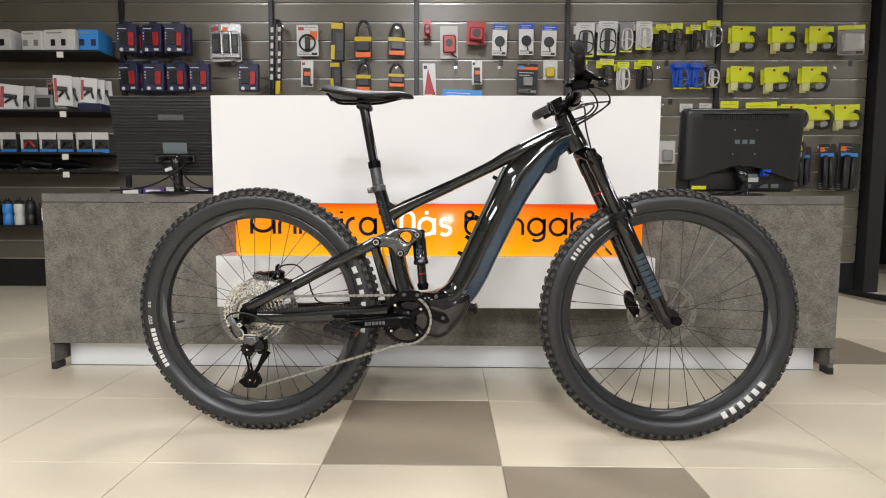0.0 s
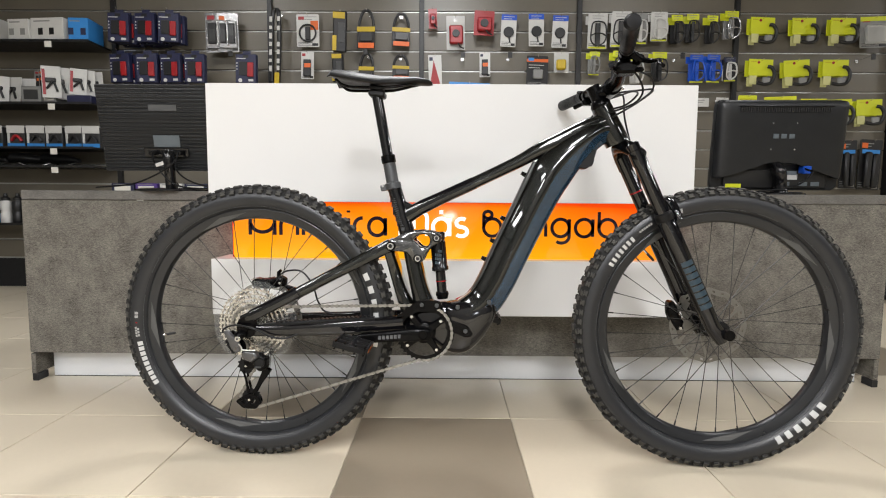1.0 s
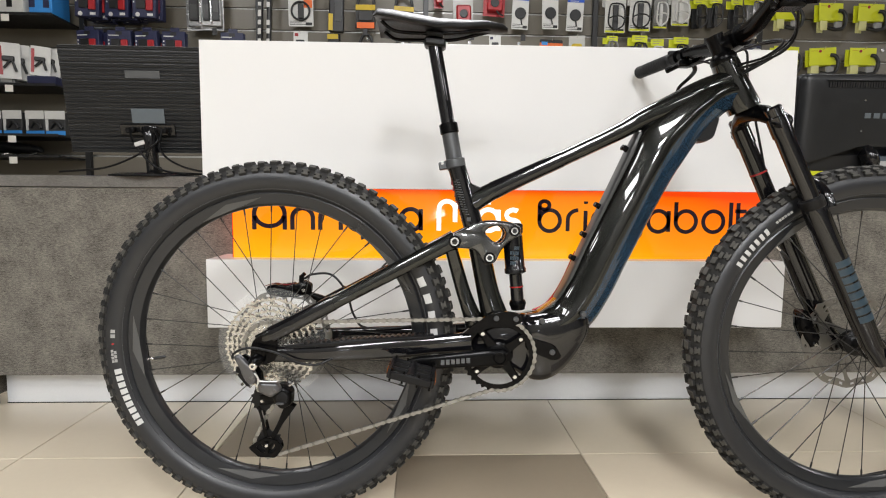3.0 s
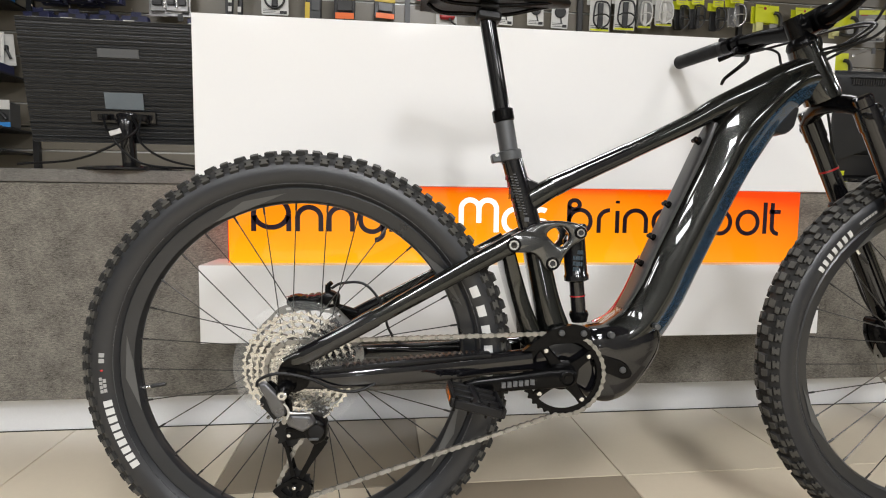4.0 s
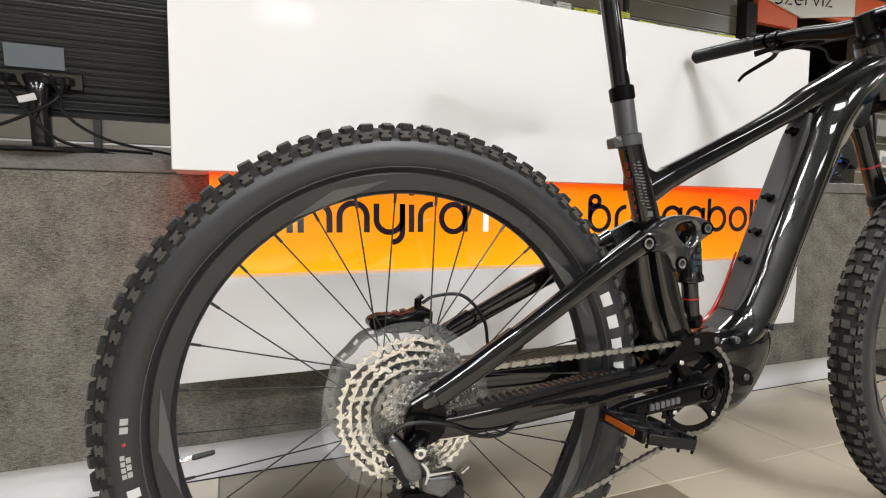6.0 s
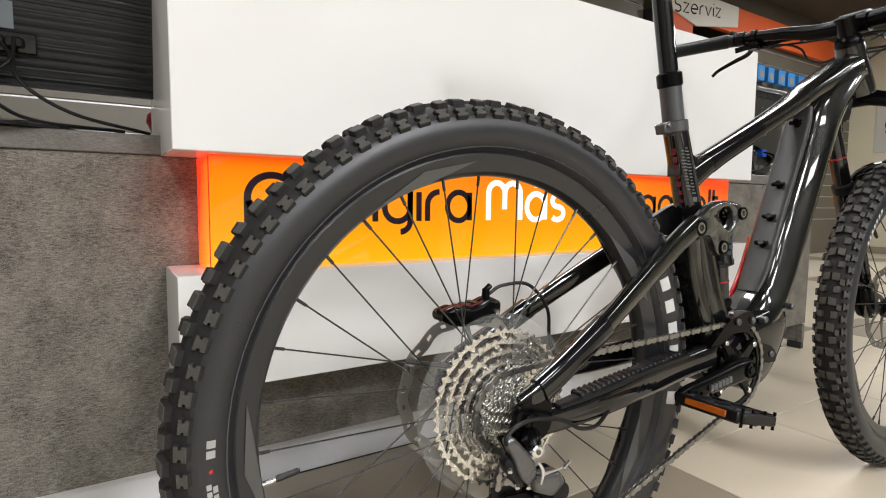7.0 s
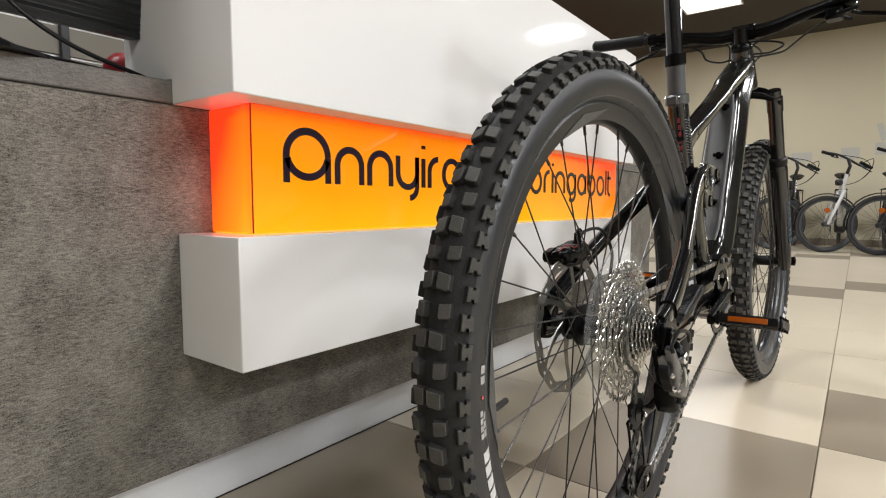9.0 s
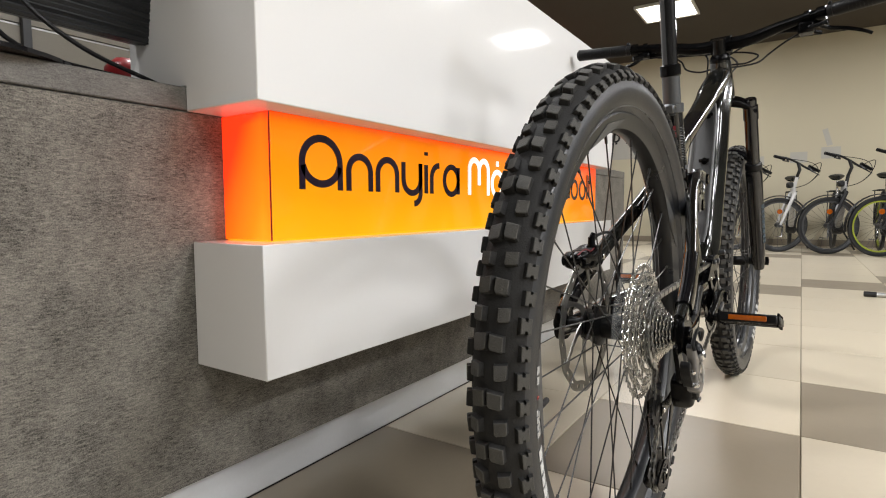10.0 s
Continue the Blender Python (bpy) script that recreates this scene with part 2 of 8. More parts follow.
TILED = mat("brown_grey_porcelain", rgb("897e6d"), 0.38, vary=0.06, scale=8, bump=0.02, bump_scale=60, per_object=0.03, rvar=0.06)
GROUT = mat("grey_grout", rgb("a89e8c"), 0.85, vary=0.15, bump=0.3)
BEIGE = mat("beige_wall_paint", rgb("c4bba1"), 0.8, vary=0.04, scale=2, bump=0.08, bump_scale=250)
DARKCEIL = mat("dark_brown_ceiling_paint", rgb("463e34"), 0.9, vary=0.1, scale=3, bump=0.1)
# Near black stands in for the darkness of the unlit service room.
DARKWALL = mat("post_and_unlit_wall_black", (0.004, 0.004, 0.0042), 0.8, vary=0.2)
BLACKM = mat("black_painted_steel", (0.0065, 0.0065, 0.007), 0.45, vary=0.15)
ORANGEP = mat("orange_painted_board", rgb("d5581f"), 0.6, vary=0.06, scale=3)
LABELM = mat("white_sign_board", (0.66, 0.64, 0.58), 0.6, vary=0.05)
PLASTIC = mat("black_monitor_plastic", (0.0100, 0.0108, 0.0120), 0.36, vary=0.15, scale=20, bump=0.12, bump_scale=900, spec=0.42)
PLASTIC_G = mat("glossy_black_plastic", (0.008, 0.008, 0.009), 0.12, vary=0.1)
STICKER = mat("grey_sticker", (0.10, 0.12, 0.135), 0.4, vary=0.08, scale=80)
# Unseen west and south walls: grey chosen for the bounce and reflections they give.
BACKWALL = mat("closing_wall_grey", (0.18, 0.175, 0.16), 0.85, vary=0.05, scale=2, bump=0.08)
LAMPM = glow("lamp_diffuser", (1.0, 0.95, 0.87, 1), 5.0)


# ---------------------------------------------------------------- mesh helpers
def empty(name, m=None):
    ob = new(name)
    ob.empty_display_size = 0.1
    if m is not None:
        ob.matrix_world = m
    return ob


def as_mesh(name, bm, material, sharp=38):
    me = bpy.data.meshes.new(name)
    bmesh.ops.recalc_face_normals(bm, faces=bm.faces)
    bm.to_mesh(me)
    bm.free()
    me.materials.append(material)
    me.shade_smooth()
    me.set_sharp_from_angle(angle=radians(sharp))
    return me


def part(name, bm, material, parent=None, label="", sharp=38):
    """One bmesh as one mesh object, under a thing or a part."""
    me = bm if isinstance(bm, bpy.types.Mesh) else as_mesh(name, bm, material, sharp)
    ob = new(name, me)
    if parent is not None:
        ob.parent = parent
    if label:
        tagged(ob, label)
    return ob


def box(bm, x0, x1, y0, y1, z0, z1, bevel=0.0, m=None):
    r = bmesh.ops.create_cube(bm, size=1)
    vs = r["verts"]
    for v in vs:
        v.co = Vector(((x0 + x1) / 2 + v.co.x * (x1 - x0), (y0 + y1) / 2 + v.co.y * (y1 - y0), (z0 + z1) / 2 + v.co.z * (z1 - z0)))
    if bevel:
        es = list({e for v in vs for e in v.link_edges})
        r = bmesh.ops.bevel(bm, geom=es, offset=bevel, segments=1, affect="EDGES")
        vs = list({v for f in r["faces"] for v in f.verts} | {v for v in vs if v.is_valid})
    if m is not None:
        bmesh.ops.transform(bm, matrix=m, verts=vs)
    return bm


def slab(bm, x0, x1, y0, y1, z0, z1):
    """A box with plain quads, quick for large counts."""
    vs = [bm.verts.new((x, y, z)) for z in (z0, z1) for y in (y0, y1) for x in (x0, x1)]
    for f in ((0, 2, 3, 1), (4, 5, 7, 6), (0, 1, 5, 4), (2, 6, 7, 3), (0, 4, 6, 2), (1, 3, 7, 5)):
        bm.faces.new([vs[i] for i in f])
    return vs


def rings_to_skin(bm, rings, cap=True, closed=False):
    vr = [[bm.verts.new(p) for p in ring] for ring in rings]
    n = len(vr[0])
    pairs = list(zip(vr, vr[1:])) + ([(vr[-1], vr[0])] if closed else [])
    for a, b in pairs:
        for i in range(n):
            bm.faces.new((a[i], a[(i + 1) % n], b[(i + 1) % n], b[i]))
    if cap and not closed:
        bm.faces.new(vr[0][::-1])
        bm.faces.new(vr[-1])
    return vr


def spline(pts, k=6):
    """Catmull-Rom through the points."""
    P = [Vector(p) for p in pts]
    P = [2 * P[0] - P[1]] + P + [2 * P[-1] - P[-2]]
    out = []
    for i in range(1, len(P) - 2):
        a, b, c, d = P[i - 1:i + 3]
        for j in range(k):
            t = j / k
            out.append(0.5 * ((2 * b) + (c - a) * t + (2 * a - 5 * b + 4 * c - d) * t * t + (3 * b - a - 3 * c + d) * t ** 3))
    out.append(P[-2])
    return out


def tube(bm, pts, r, n=10, cap=True, closed=False):
    """A round tube along the points; r is one radius or one for each point."""
    P = [Vector(p) for p in pts]
    R = r if isinstance(r, (list, tuple)) else [r] * len(P)
    rings = []
    prev = None
    for i, p in enumerate(P):
        if closed:
            t = P[(i + 1) % len(P)] - P[i - 1]
        else:
            t = P[min(i + 1, len(P) - 1)] - P[max(i - 1, 0)]
        t.normalize()
        if prev is None:
            u = t.orthogonal().normalized()
        else:
            u = (prev - t * prev.dot(t)).normalized()
        prev = u
        w = t.cross(u)
        rings.append([p + R[i] * (math.cos(2 * math.pi * j / n) * u + math.sin(2 * math.pi * j / n) * w) for j in range(n)])
    rings_to_skin(bm, rings, cap, closed)
    return bm


def member(bm, pts, sizes, n=20, power=2.6):
    """A tube of flattened section: half heights in the bike's plane (x, z) and half widths across it (y)."""
    P = [Vector(p) for p in pts]
    rings = []
    for i, p in enumerate(P):
        t = (P[min(i + 1, len(P) - 1)] - P[max(i - 1, 0)]).normalized()
        side = Vector((0, 1, 0))
        side = (side - t * side.dot(t)).normalized()
        up = t.cross(side)
        h, w = sizes[i]
        ring = []
        for j in range(n):
            a = 2 * math.pi * j / n
            c, s = math.cos(a), math.sin(a)
            ring.append(p + up * h * math.copysign(abs(c) ** (2 / power), c) + side * w * math.copysign(abs(s) ** (2 / power), s))
        rings.append(ring)
    rings_to_skin(bm, rings)
    return bm


def smooth_member(bm, pts, sizes, n=20, power=2.6, k=5):
    full = [(*p, *s) for p, s in zip(pts, sizes)]
    five = []
    P = [np.array(f, float) for f in full]
    P = [2 * P[0] - P[1]] + P + [2 * P[-1] - P[-2]]
    for i in range(1, len(P) - 2):
        a, b, c, d = P[i - 1:i + 3]
        for j in range(k):
            t = j / k
            five.append(0.5 * ((2 * b) + (c - a) * t + (2 * a - 5 * b + 4 * c - d) * t * t + (3 * b - a - 3 * c + d) * t ** 3))
    five.append(P[-2])
    return member(bm, [f[:3] for f in five], [f[3:] for f in five], n, power)


def lathe(bm, profile, n=48, c=(0, 0, 0), axis="y", closed=False):
    """Turns a profile of (radius, along) round an axis through c."""
    rings = []
    for j in range(n):
        a = 2 * math.pi * j / n
        ring = []
        for r, h in profile:
            u, v = r * math.cos(a), r * math.sin(a)
            p = {"y": (u, h, v), "z": (u, v, h), "x": (h, u, v)}[axis]
            ring.append(Vector(c) + Vector(p))
        rings.append([bm.verts.new(p) for p in ring])
    m = len(profile)
    for j in range(n):
        a, b = rings[j], rings[(j + 1) % n]
        for i in range(m if closed else m - 1):
            k = (i + 1) % m
            bm.faces.new((a[i], a[k], b[k], b[i]))
    return bm


def disc(bm, r, y0, y1, n=24, c=(0, 0, 0), axis="y", bevel=0.0):
    e = min(bevel, r * 0.5, abs(y1 - y0) * 0.45)
    s = 1 if y1 > y0 else -1
    prof = [(1e-5, y0), (r - e, y0), (r, y0 + s * e), (r, y1 - s * e), (r - e, y1), (1e-5, y1)] if e else [(1e-5, y0), (r, y0), (r, y1), (1e-5, y1)]
    return lathe(bm, prof, n, c, axis)


def prism(bm, outline, y0, y1, bevel=0.0, hole=None):
    """An outline in (x, z) made solid from y0 to y1."""
    a = [bm.verts.new((x, y0, z)) for x, z in outline]
    b = [bm.verts.new((x, y1, z)) for x, z in outline]
    n = len(a)
    fs = [bm.faces.new(a), bm.faces.new(b[::-1])]
    for i in range(n):
        fs.append(bm.faces.new((a[i], b[i], b[(i + 1) % n], a[(i + 1) % n])))
    if bevel:
        es = [e for f in fs[:2] for e in f.edges]
        bmesh.ops.bevel(bm, geom=es, offset=bevel, segments=1, affect="EDGES")
    return bm


def pillow(bm, outline, y0, y1, power=3.0, steps=7):
    """A domed cover: the outline in (x, z) at y0 swells to y1 over its middle."""
    cx = sum(p[0] for p in outline) / len(outline)
    cz = sum(p[1] for p in outline) / len(outline)
    rings = []
    for i in range(steps):
        a = math.pi / 2 * i / (steps - 1)
        k = math.cos(a) ** (2 / power) if i < steps - 1 else 0.04
        y = y0 + (y1 - y0) * math.sin(a) ** (2 / power)
        rings.append([Vector((cx + (x - cx) * k, y, cz + (z - cz) * k)) for x, z in outline])
    rings_to_skin(bm, rings)
    return bm


def rounded(pts, r=0.01, k=4):
    """A closed outline with its corners rounded."""
    out = []
    n = len(pts)
    for i in range(n):
        p, a, b = Vector(pts[i]), Vector(pts[i - 1]), Vector(pts[(i + 1) % n])
        ra = min(r, (a - p).length * 0.45)
        rb = min(r, (b - p).length * 0.45)
        s, e = p + (a - p).normalized() * ra, p + (b - p).normalized() * rb
        for j in range(k + 1):
            t = j / k
            q = s * (1 - t) ** 2 + p * 2 * t * (1 - t) + e * t * t
            out.append((q.x, q.y))
    return out


def B():
    return bmesh.new()


def structure(name, bm, material, label, category):
    return tagged(part(name, bm, material), label, category, "", "structure")


# ---------------------------------------------------------------- the room
T = 0.4835
TX, TY = -0.284, 1.757
floor = structure("floor", slab(B_floor := B(), FLOOR_X0, FLOOR_X1, FLOOR_Y0, FLOOR_Y1 + 2.2, -0.12, -0.004) and B_floor, GROUT,
                  "polished cream porcelain tile floor with dark diagonal tiles", "floor")
structure("ceiling", slab(b := B(), FLOOR_X0, FLOOR_X1, FLOOR_Y0, FLOOR_Y1 + 2.2, CEIL, CEIL + 0.1) and b, DARKCEIL,
          "dark brown painted shop ceiling", "ceiling")
structure("wall_east", slab(b := B(), FLOOR_X1, FLOOR_X1 + 0.15, FLOOR_Y0, FLOOR_Y1 + 2.2, 0, CEIL) and b, BEIGE,
          "plain beige painted shop wall", "wall")
# the west wall is unseen, added to close the room
structure("wall_west", slab(b := B(), FLOOR_X0 - 0.15, FLOOR_X0, FLOOR_Y0, FLOOR_Y1 + 2.2, 0, CEIL) and b, BACKWALL,
          "unseen plain grey wall closing the room", "wall")
# unseen south wall, with an added opening for the lamp behind it
b = B()
WX0, WX1, WZ0, WZ1 = -0.19, 0.25, 0.34, 0.60
slab(b, FLOOR_X0, WX0, FLOOR_Y0 - 0.2, FLOOR_Y0, 0, CEIL)
slab(b, WX1, FLOOR_X1, FLOOR_Y0 - 0.2, FLOOR_Y0, 0, CEIL)
slab(b, WX0, WX1, FLOOR_Y0 - 0.2, FLOOR_Y0, 0, WZ0)
slab(b, WX0, WX1, FLOOR_Y0 - 0.2, FLOOR_Y0, WZ1, CEIL)
structure("wall_south", b, BACKWALL, "unseen plain grey wall with a small opening, closing the room", "wall")
# north wall behind the slat boards, ending at the dark service doorway
SLAT_X1 = 3.39
DOOR_X1 = 5.08
b = B()
slab(b, FLOOR_X0, SLAT_X1, FLOOR_Y1, FLOOR_Y1 + 0.15, 0, CEIL)
structure("wall_north", b, DARKWALL, "wall behind the grey slat boards", "wall")
structure("wall_north_right", slab(b := B(), DOOR_X1, FLOOR_X1, FLOOR_Y1 - 0.02, FLOOR_Y1 + 0.13, 0, CEIL) and b, SLATM,
          "grey slat wall beyond the service doorway", "wall")
# these walls carry the room's darkness in their colour
structure("wall_service_back", slab(b := B(), SLAT_X1 - 1.0, FLOOR_X1, FLOOR_Y1 + 2.05, FLOOR_Y1 + 2.2, 0, CEIL) and b, DARKWALL,
          "service room back wall, near black for the unlit room", "wall")
structure("wall_service_side", slab(b := B(), SLAT_X1 - 1.1, SLAT_X1 - 1.0, FLOOR_Y1 + 0.15, FLOOR_Y1 + 2.05, 0, CEIL) and b, DARKWALL,
          "service room side wall, near black for the unlit room", "wall")
b = B()
slab(b, SLAT_X1 + 0.14, FLOOR_X1, FLOOR_Y1 - 0.1, FLOOR_Y1 - 0.05, 2.40, 2.66)
slab(b, SLAT_X1 + 0.14, 4.02, FLOOR_Y1 - 0.1, FLOOR_Y1 - 0.05, 2.25, 2.3995)
structure("door_header", b, ORANGEP, "orange painted board over the service doorway", "wall panel")
# dark sheet added where the unlit space above the header lies open
structure("wall_over_header", slab(b := B(), SLAT_X1 + 0.14, FLOOR_X1, FLOOR_Y1 - 0.085, FLOOR_Y1 - 0.05, 2.661, CEIL) and b, DARKCEIL,
          "dark panel standing for the unlit gap above the orange board", "wall")
structure("trim_doorpost", box(B(), SLAT_X1 + 0.01, SLAT_X1 + 0.13, FLOOR_Y1 - 0.1, FLOOR_Y1 + 0.1, 0, 2.4, 0.004), DARKWALL,
          "black steel post beside the slat wall", "post")
structure("baseboard", box(B(), FLOOR_X1 - 0.014, FLOOR_X1 - 0.001, FLOOR_Y0, FLOOR_Y1 - 0.3, 0.001, 0.09, 0.003), TILED,
          "dark brown-grey tile skirting along the beige wall", "baseboard")

# ceiling lamps: the two known panels, and frames for the added fill
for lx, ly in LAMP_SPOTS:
    lamp = empty("ceiling_or_fill_light", pose(lx, ly, CEIL))
    tagged(lamp, "square white LED panel with thin frame, most added as fill", "ceiling light", "ceiling lights")
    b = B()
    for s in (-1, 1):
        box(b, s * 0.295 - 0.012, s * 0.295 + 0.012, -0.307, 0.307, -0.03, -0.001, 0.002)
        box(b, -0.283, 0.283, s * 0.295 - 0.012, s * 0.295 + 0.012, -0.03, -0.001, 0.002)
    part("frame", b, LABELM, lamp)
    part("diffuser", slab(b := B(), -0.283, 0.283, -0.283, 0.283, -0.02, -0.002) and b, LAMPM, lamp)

# ---------------------------------------------------------------- the counter
CY = 2.568
CX0, CX1, CTOP = -1.612, 1.644, 0.735
counter = empty("reception_counter", pose(0, CY, 0))
tagged(counter, "long reception counter clad in grey stone-look laminate", "counter")
b = B()
box(b, CX0, CX1, 0, 0.02, 0.113, CTOP - 0.037, 0.0015)
part("front_panel", b, PANEL, counter)
b = B()
box(b, CX0, CX1, 0, 0.62, CTOP - 0.035, CTOP, 0.002)
part("worktop", b, SLABM, counter, "grey laminate worktop edge")
for x0, x1 in ((CX0 + 0.001, CX0 + 0.019), (CX1 - 0.019, CX1 - 0.001)):
    b = B()
    box(b, x0, x1, 0.022, 0.6, 0.03, CTOP - 0.037, 0.0015)
    box(b, x0, x1, 0.001, 0.021, 0.03, 0.1085, 0.001)
    side = part("side_panel", b, PANEL, counter)
    part("foot", box(B(), x0 - 0.001, x1 + 0.004, 0.003, 0.06, 0.0, 0.029, 0.002), BLACKM, side, "black plastic foot")
b = B()
box(b, CX0 + 0.04, CX1 - 0.04, 0.067, 0.082, 0.002, 0.2, 0.001)
part("plinth", b, KICKM, counter, "brushed aluminium plinth")
part("plinth_seal", box(B(), CX0 + 0.04, CX1 - 0.04, 0.0655, 0.0668, 0.0, 0.0025), BLACKM, counter, "black rubber strip")

# the white and orange sign box on the counter's front
SX0, SX1 = -0.832, 0.832
sign = empty("counter_sign", pose(0, 0, 0))
tagged(sign, "white box sign with lit orange acrylic band and lettering", "sign")


def yz_prism(x0, x1, outline, bevel):
    bm = B()
    a = [bm.verts.new((x0, y, z)) for y, z in outline]
    c = [bm.verts.new((x1, y, z)) for y, z in outline]
    n = len(a)
    bm.faces.new(a)
    bm.faces.new(c[::-1])
    for i in range(n):
        bm.faces.new((a[i], c[i], c[(i + 1) % n], a[(i + 1) % n]))
    bmesh.ops.recalc_face_normals(bm, faces=bm.faces)
    bmesh.ops.bevel(bm, geom=list(bm.edges), offset=bevel, segments=1, affect="EDGES")
    return bm


part("upper_box", yz_prism(SX0, SX1, [(2.40, 0.698), (2.5665, 0.698), (2.5665, 0.7365), (2.724, 0.7365), (2.724, 1.096), (2.40, 1.096)], 0.0015),
     WHITE, sign, "glossy white upper box")
part("lower_box", box(B(), SX0 + 0.002, SX1, 2.40, 2.5665, 0.303, 0.498, 0.0015), WHITE, sign, "glossy white lower box")
acrylic = part("lit_band", box(B(), -0.769, 0.797, 2.452, 2.5665, 0.4985, 0.6975, 0.0008), ORANGE_GLOW, sign, "orange acrylic band lit from inside")

part("side_pane", box(B(), -0.7725, -0.7695, 2.4535, 2.566, 0.4995, 0.6965, 0.0005), RED_GLOW, sign, "red-orange lit side pane")


part("corner_seam", box(B(), -0.7726, -0.7712, 2.4508, 2.4530, 0.4995, 0.6965), REDM, sign, "thin dark red glued seam")


def arc(cx, cz, rx, rz, a0, a1, n=18):
    return [(cx + rx * math.cos(radians(a0 + (a1 - a0) * i / n)), cz + rz * math.sin(radians(a0 + (a1 - a0) * i / n))) for i in range(n + 1)]


def glyph(ch):
    """Strokes of a round thin letter: x-height 1, width returned."""
    r = 0.42
    bowl = arc(r, 0.5, r, 0.5, 0, 360, 32)
    if ch == "A":
        return 1.25, [arc(0.62, 0.72, 0.62, 0.66, 0, 180) + [(0, 0)], [(1.24, 0.72), (1.24, 0)], arc(0.62, 0.74, 0.6, 0.58, 190, 350)]
    if ch == "n":
        return 0.84, [[(0, 0), (0, 0.55)] + arc(r, 0.55, r, 0.45, 180, 0) + [(0.84, 0)]]
    if ch == "y":
        return 0.84, [[(0, 1), (0, 0.45)] + arc(r, 0.45, r, 0.45, 180, 360) + [(0.84, 1)], [(0.84, 1), (0.84, 0.0)] + arc(0.52, 0.0, 0.32, 0.35, 0, -90)]
    if ch == "i":
        return 0.0, [[(0, 0), (0, 0.98)], [(0, 1.3), (0, 1.42)]]
    if ch == "r":
        return 0.42, [[(0, 0), (0, 0.55)] + arc(0.42, 0.55, 0.42, 0.45, 180, 90)]
    if ch in "aá":
        s = [bowl, [(0.84, 1), (0.84, 0)]]
        return 0.84, s + ([[(0.42, 1.24), (0.42, 1.46)]] if ch == "á" else [])
    if ch == "M":
        return 1.36, [[(0, 0), (0, 1.0)] + arc(0.34, 1.0, 0.34, 0.38, 180, 0) + [(0.68, 0.4)], [(0.68, 1.0)] + arc(1.02, 1.0, 0.34, 0.38, 180, 0) + [(1.36, 0)]]
    if ch == "s":
        return 0.6, [arc(0.33, 0.75, 0.28, 0.24, 50, 250) + arc(0.3, 0.25, 0.3, 0.26, 80, -140)]
    if ch == "B":
        return 0.86, [bowl, [(0, 0.5), (0, 1.2)], arc(0.2, 1.22, 0.2, 0.2, 0, 360, 20)]
    if ch == "g":
        return 0.84, [bowl, [(0.84, 1), (0.84, 0.0)] + arc(0.47, 0.0, 0.37, 0.36, 0, -130)]
    if ch == "b":
        return 0.84, [bowl, [(0, 0.5), (0, 1.42)]]
    if ch == "o":
        return 0.84, [bowl]
    if ch == "l":
        return 0.0, [[(0, 0), (0, 1.42)]]
    if ch == "t":
        return 0.3, [[(0, 1.4), (0, 0.3)] + arc(0.28, 0.3, 0.28, 0.3, 180, 270), [(-0.12, 1.0), (0.34, 1.0)]]
    if ch == "z":
        return 0.7, [[(0, 1), (0.7, 1), (0, 0), (0.7, 0)]]
    if ch == "e":
        return 0.84, [[(0, 0.5), (0.84, 0.5)] + arc(r, 0.5, r, 0.5, 0, 310)]
    if ch == "v":
        return 0.8, [[(0, 1), (0.4, 0), (0.8, 1)]]
    if ch == "S":
        return 0.8, [arc(0.42, 1.05, 0.4, 0.35, 40, 250) + arc(0.4, 0.35, 0.4, 0.36, 80, -140)]
    return 0.4, []


def ribbon(bm, pts, w, y0, y1, fx):
    """A flat stroke of width w along points in (x, z), solid from y0 to y1."""
    P = [Vector(p) for p in pts]
    closed = (P[0] - P[-1]).length < 1e-6
    if closed:
        P = P[:-1]
    n = len(P)
    L, R = [], []
    for i in range(n):
        a = P[i - 1] if (closed or i) else P[0]
        c = P[(i + 1) % n] if (closed or i < n - 1) else P[-1]
        t = (c - a).normalized()
        q = Vector((-t.y, t.x)) * w / 2
        L.append(P[i] + q)
        R.append(P[i] - q)
    rows = [[bm.verts.new(fx(p.x, y, p.y)) for p in side] for side, y in ((L, y0), (R, y0), (R, y1), (L, y1))]
    for i in range(n if closed else n - 1):
        k = (i + 1) % n
        for a, c in ((0, 1), (1, 2), (2, 3), (3, 0)):
            bm.faces.new((rows[a][i], rows[a][k], rows[c][k], rows[c][i]))
    if not closed:
        for i in (0, n - 1):
            bm.faces.new([rows[j][i] for j in range(4)])


def lettering(text, x0, x1, z0, xh, w, y, material, parent, gap=0.30, depth=0.002, fx=None):
    widths = [glyph(c)[0] for c in text]
    total = sum(widths) * xh + w + gap * xh * (len(text) - 1)
    k = (x1 - x0) / total
    x = x0 + w / 2 * k
    place = fx or (lambda px, py, pz: (px, py, pz))
    for c, gw in zip(text, widths):
        bm = B()
        for s in glyph(c)[1]:
            ribbon(bm, [(x + px * xh * k, z0 + pz * xh) for px, pz in s], w, y - depth, y - 0.0006, place)
        if bm.verts:
            part("letter", bm, material, parent)
        x += (gw + gap) * xh * k


lettering("Annyira", -0.716, -0.222, 0.580, 0.062, 0.0125, 2.452, INK, acrylic)
lettering("Más", -0.184, 0.068, 0.580, 0.062, 0.0135, 2.452, WHITE_GLOW, acrylic)
lettering("Bringabolt", 0.112, 0.742, 0.580, 0.062, 0.0115, 2.452, INK, acrylic)

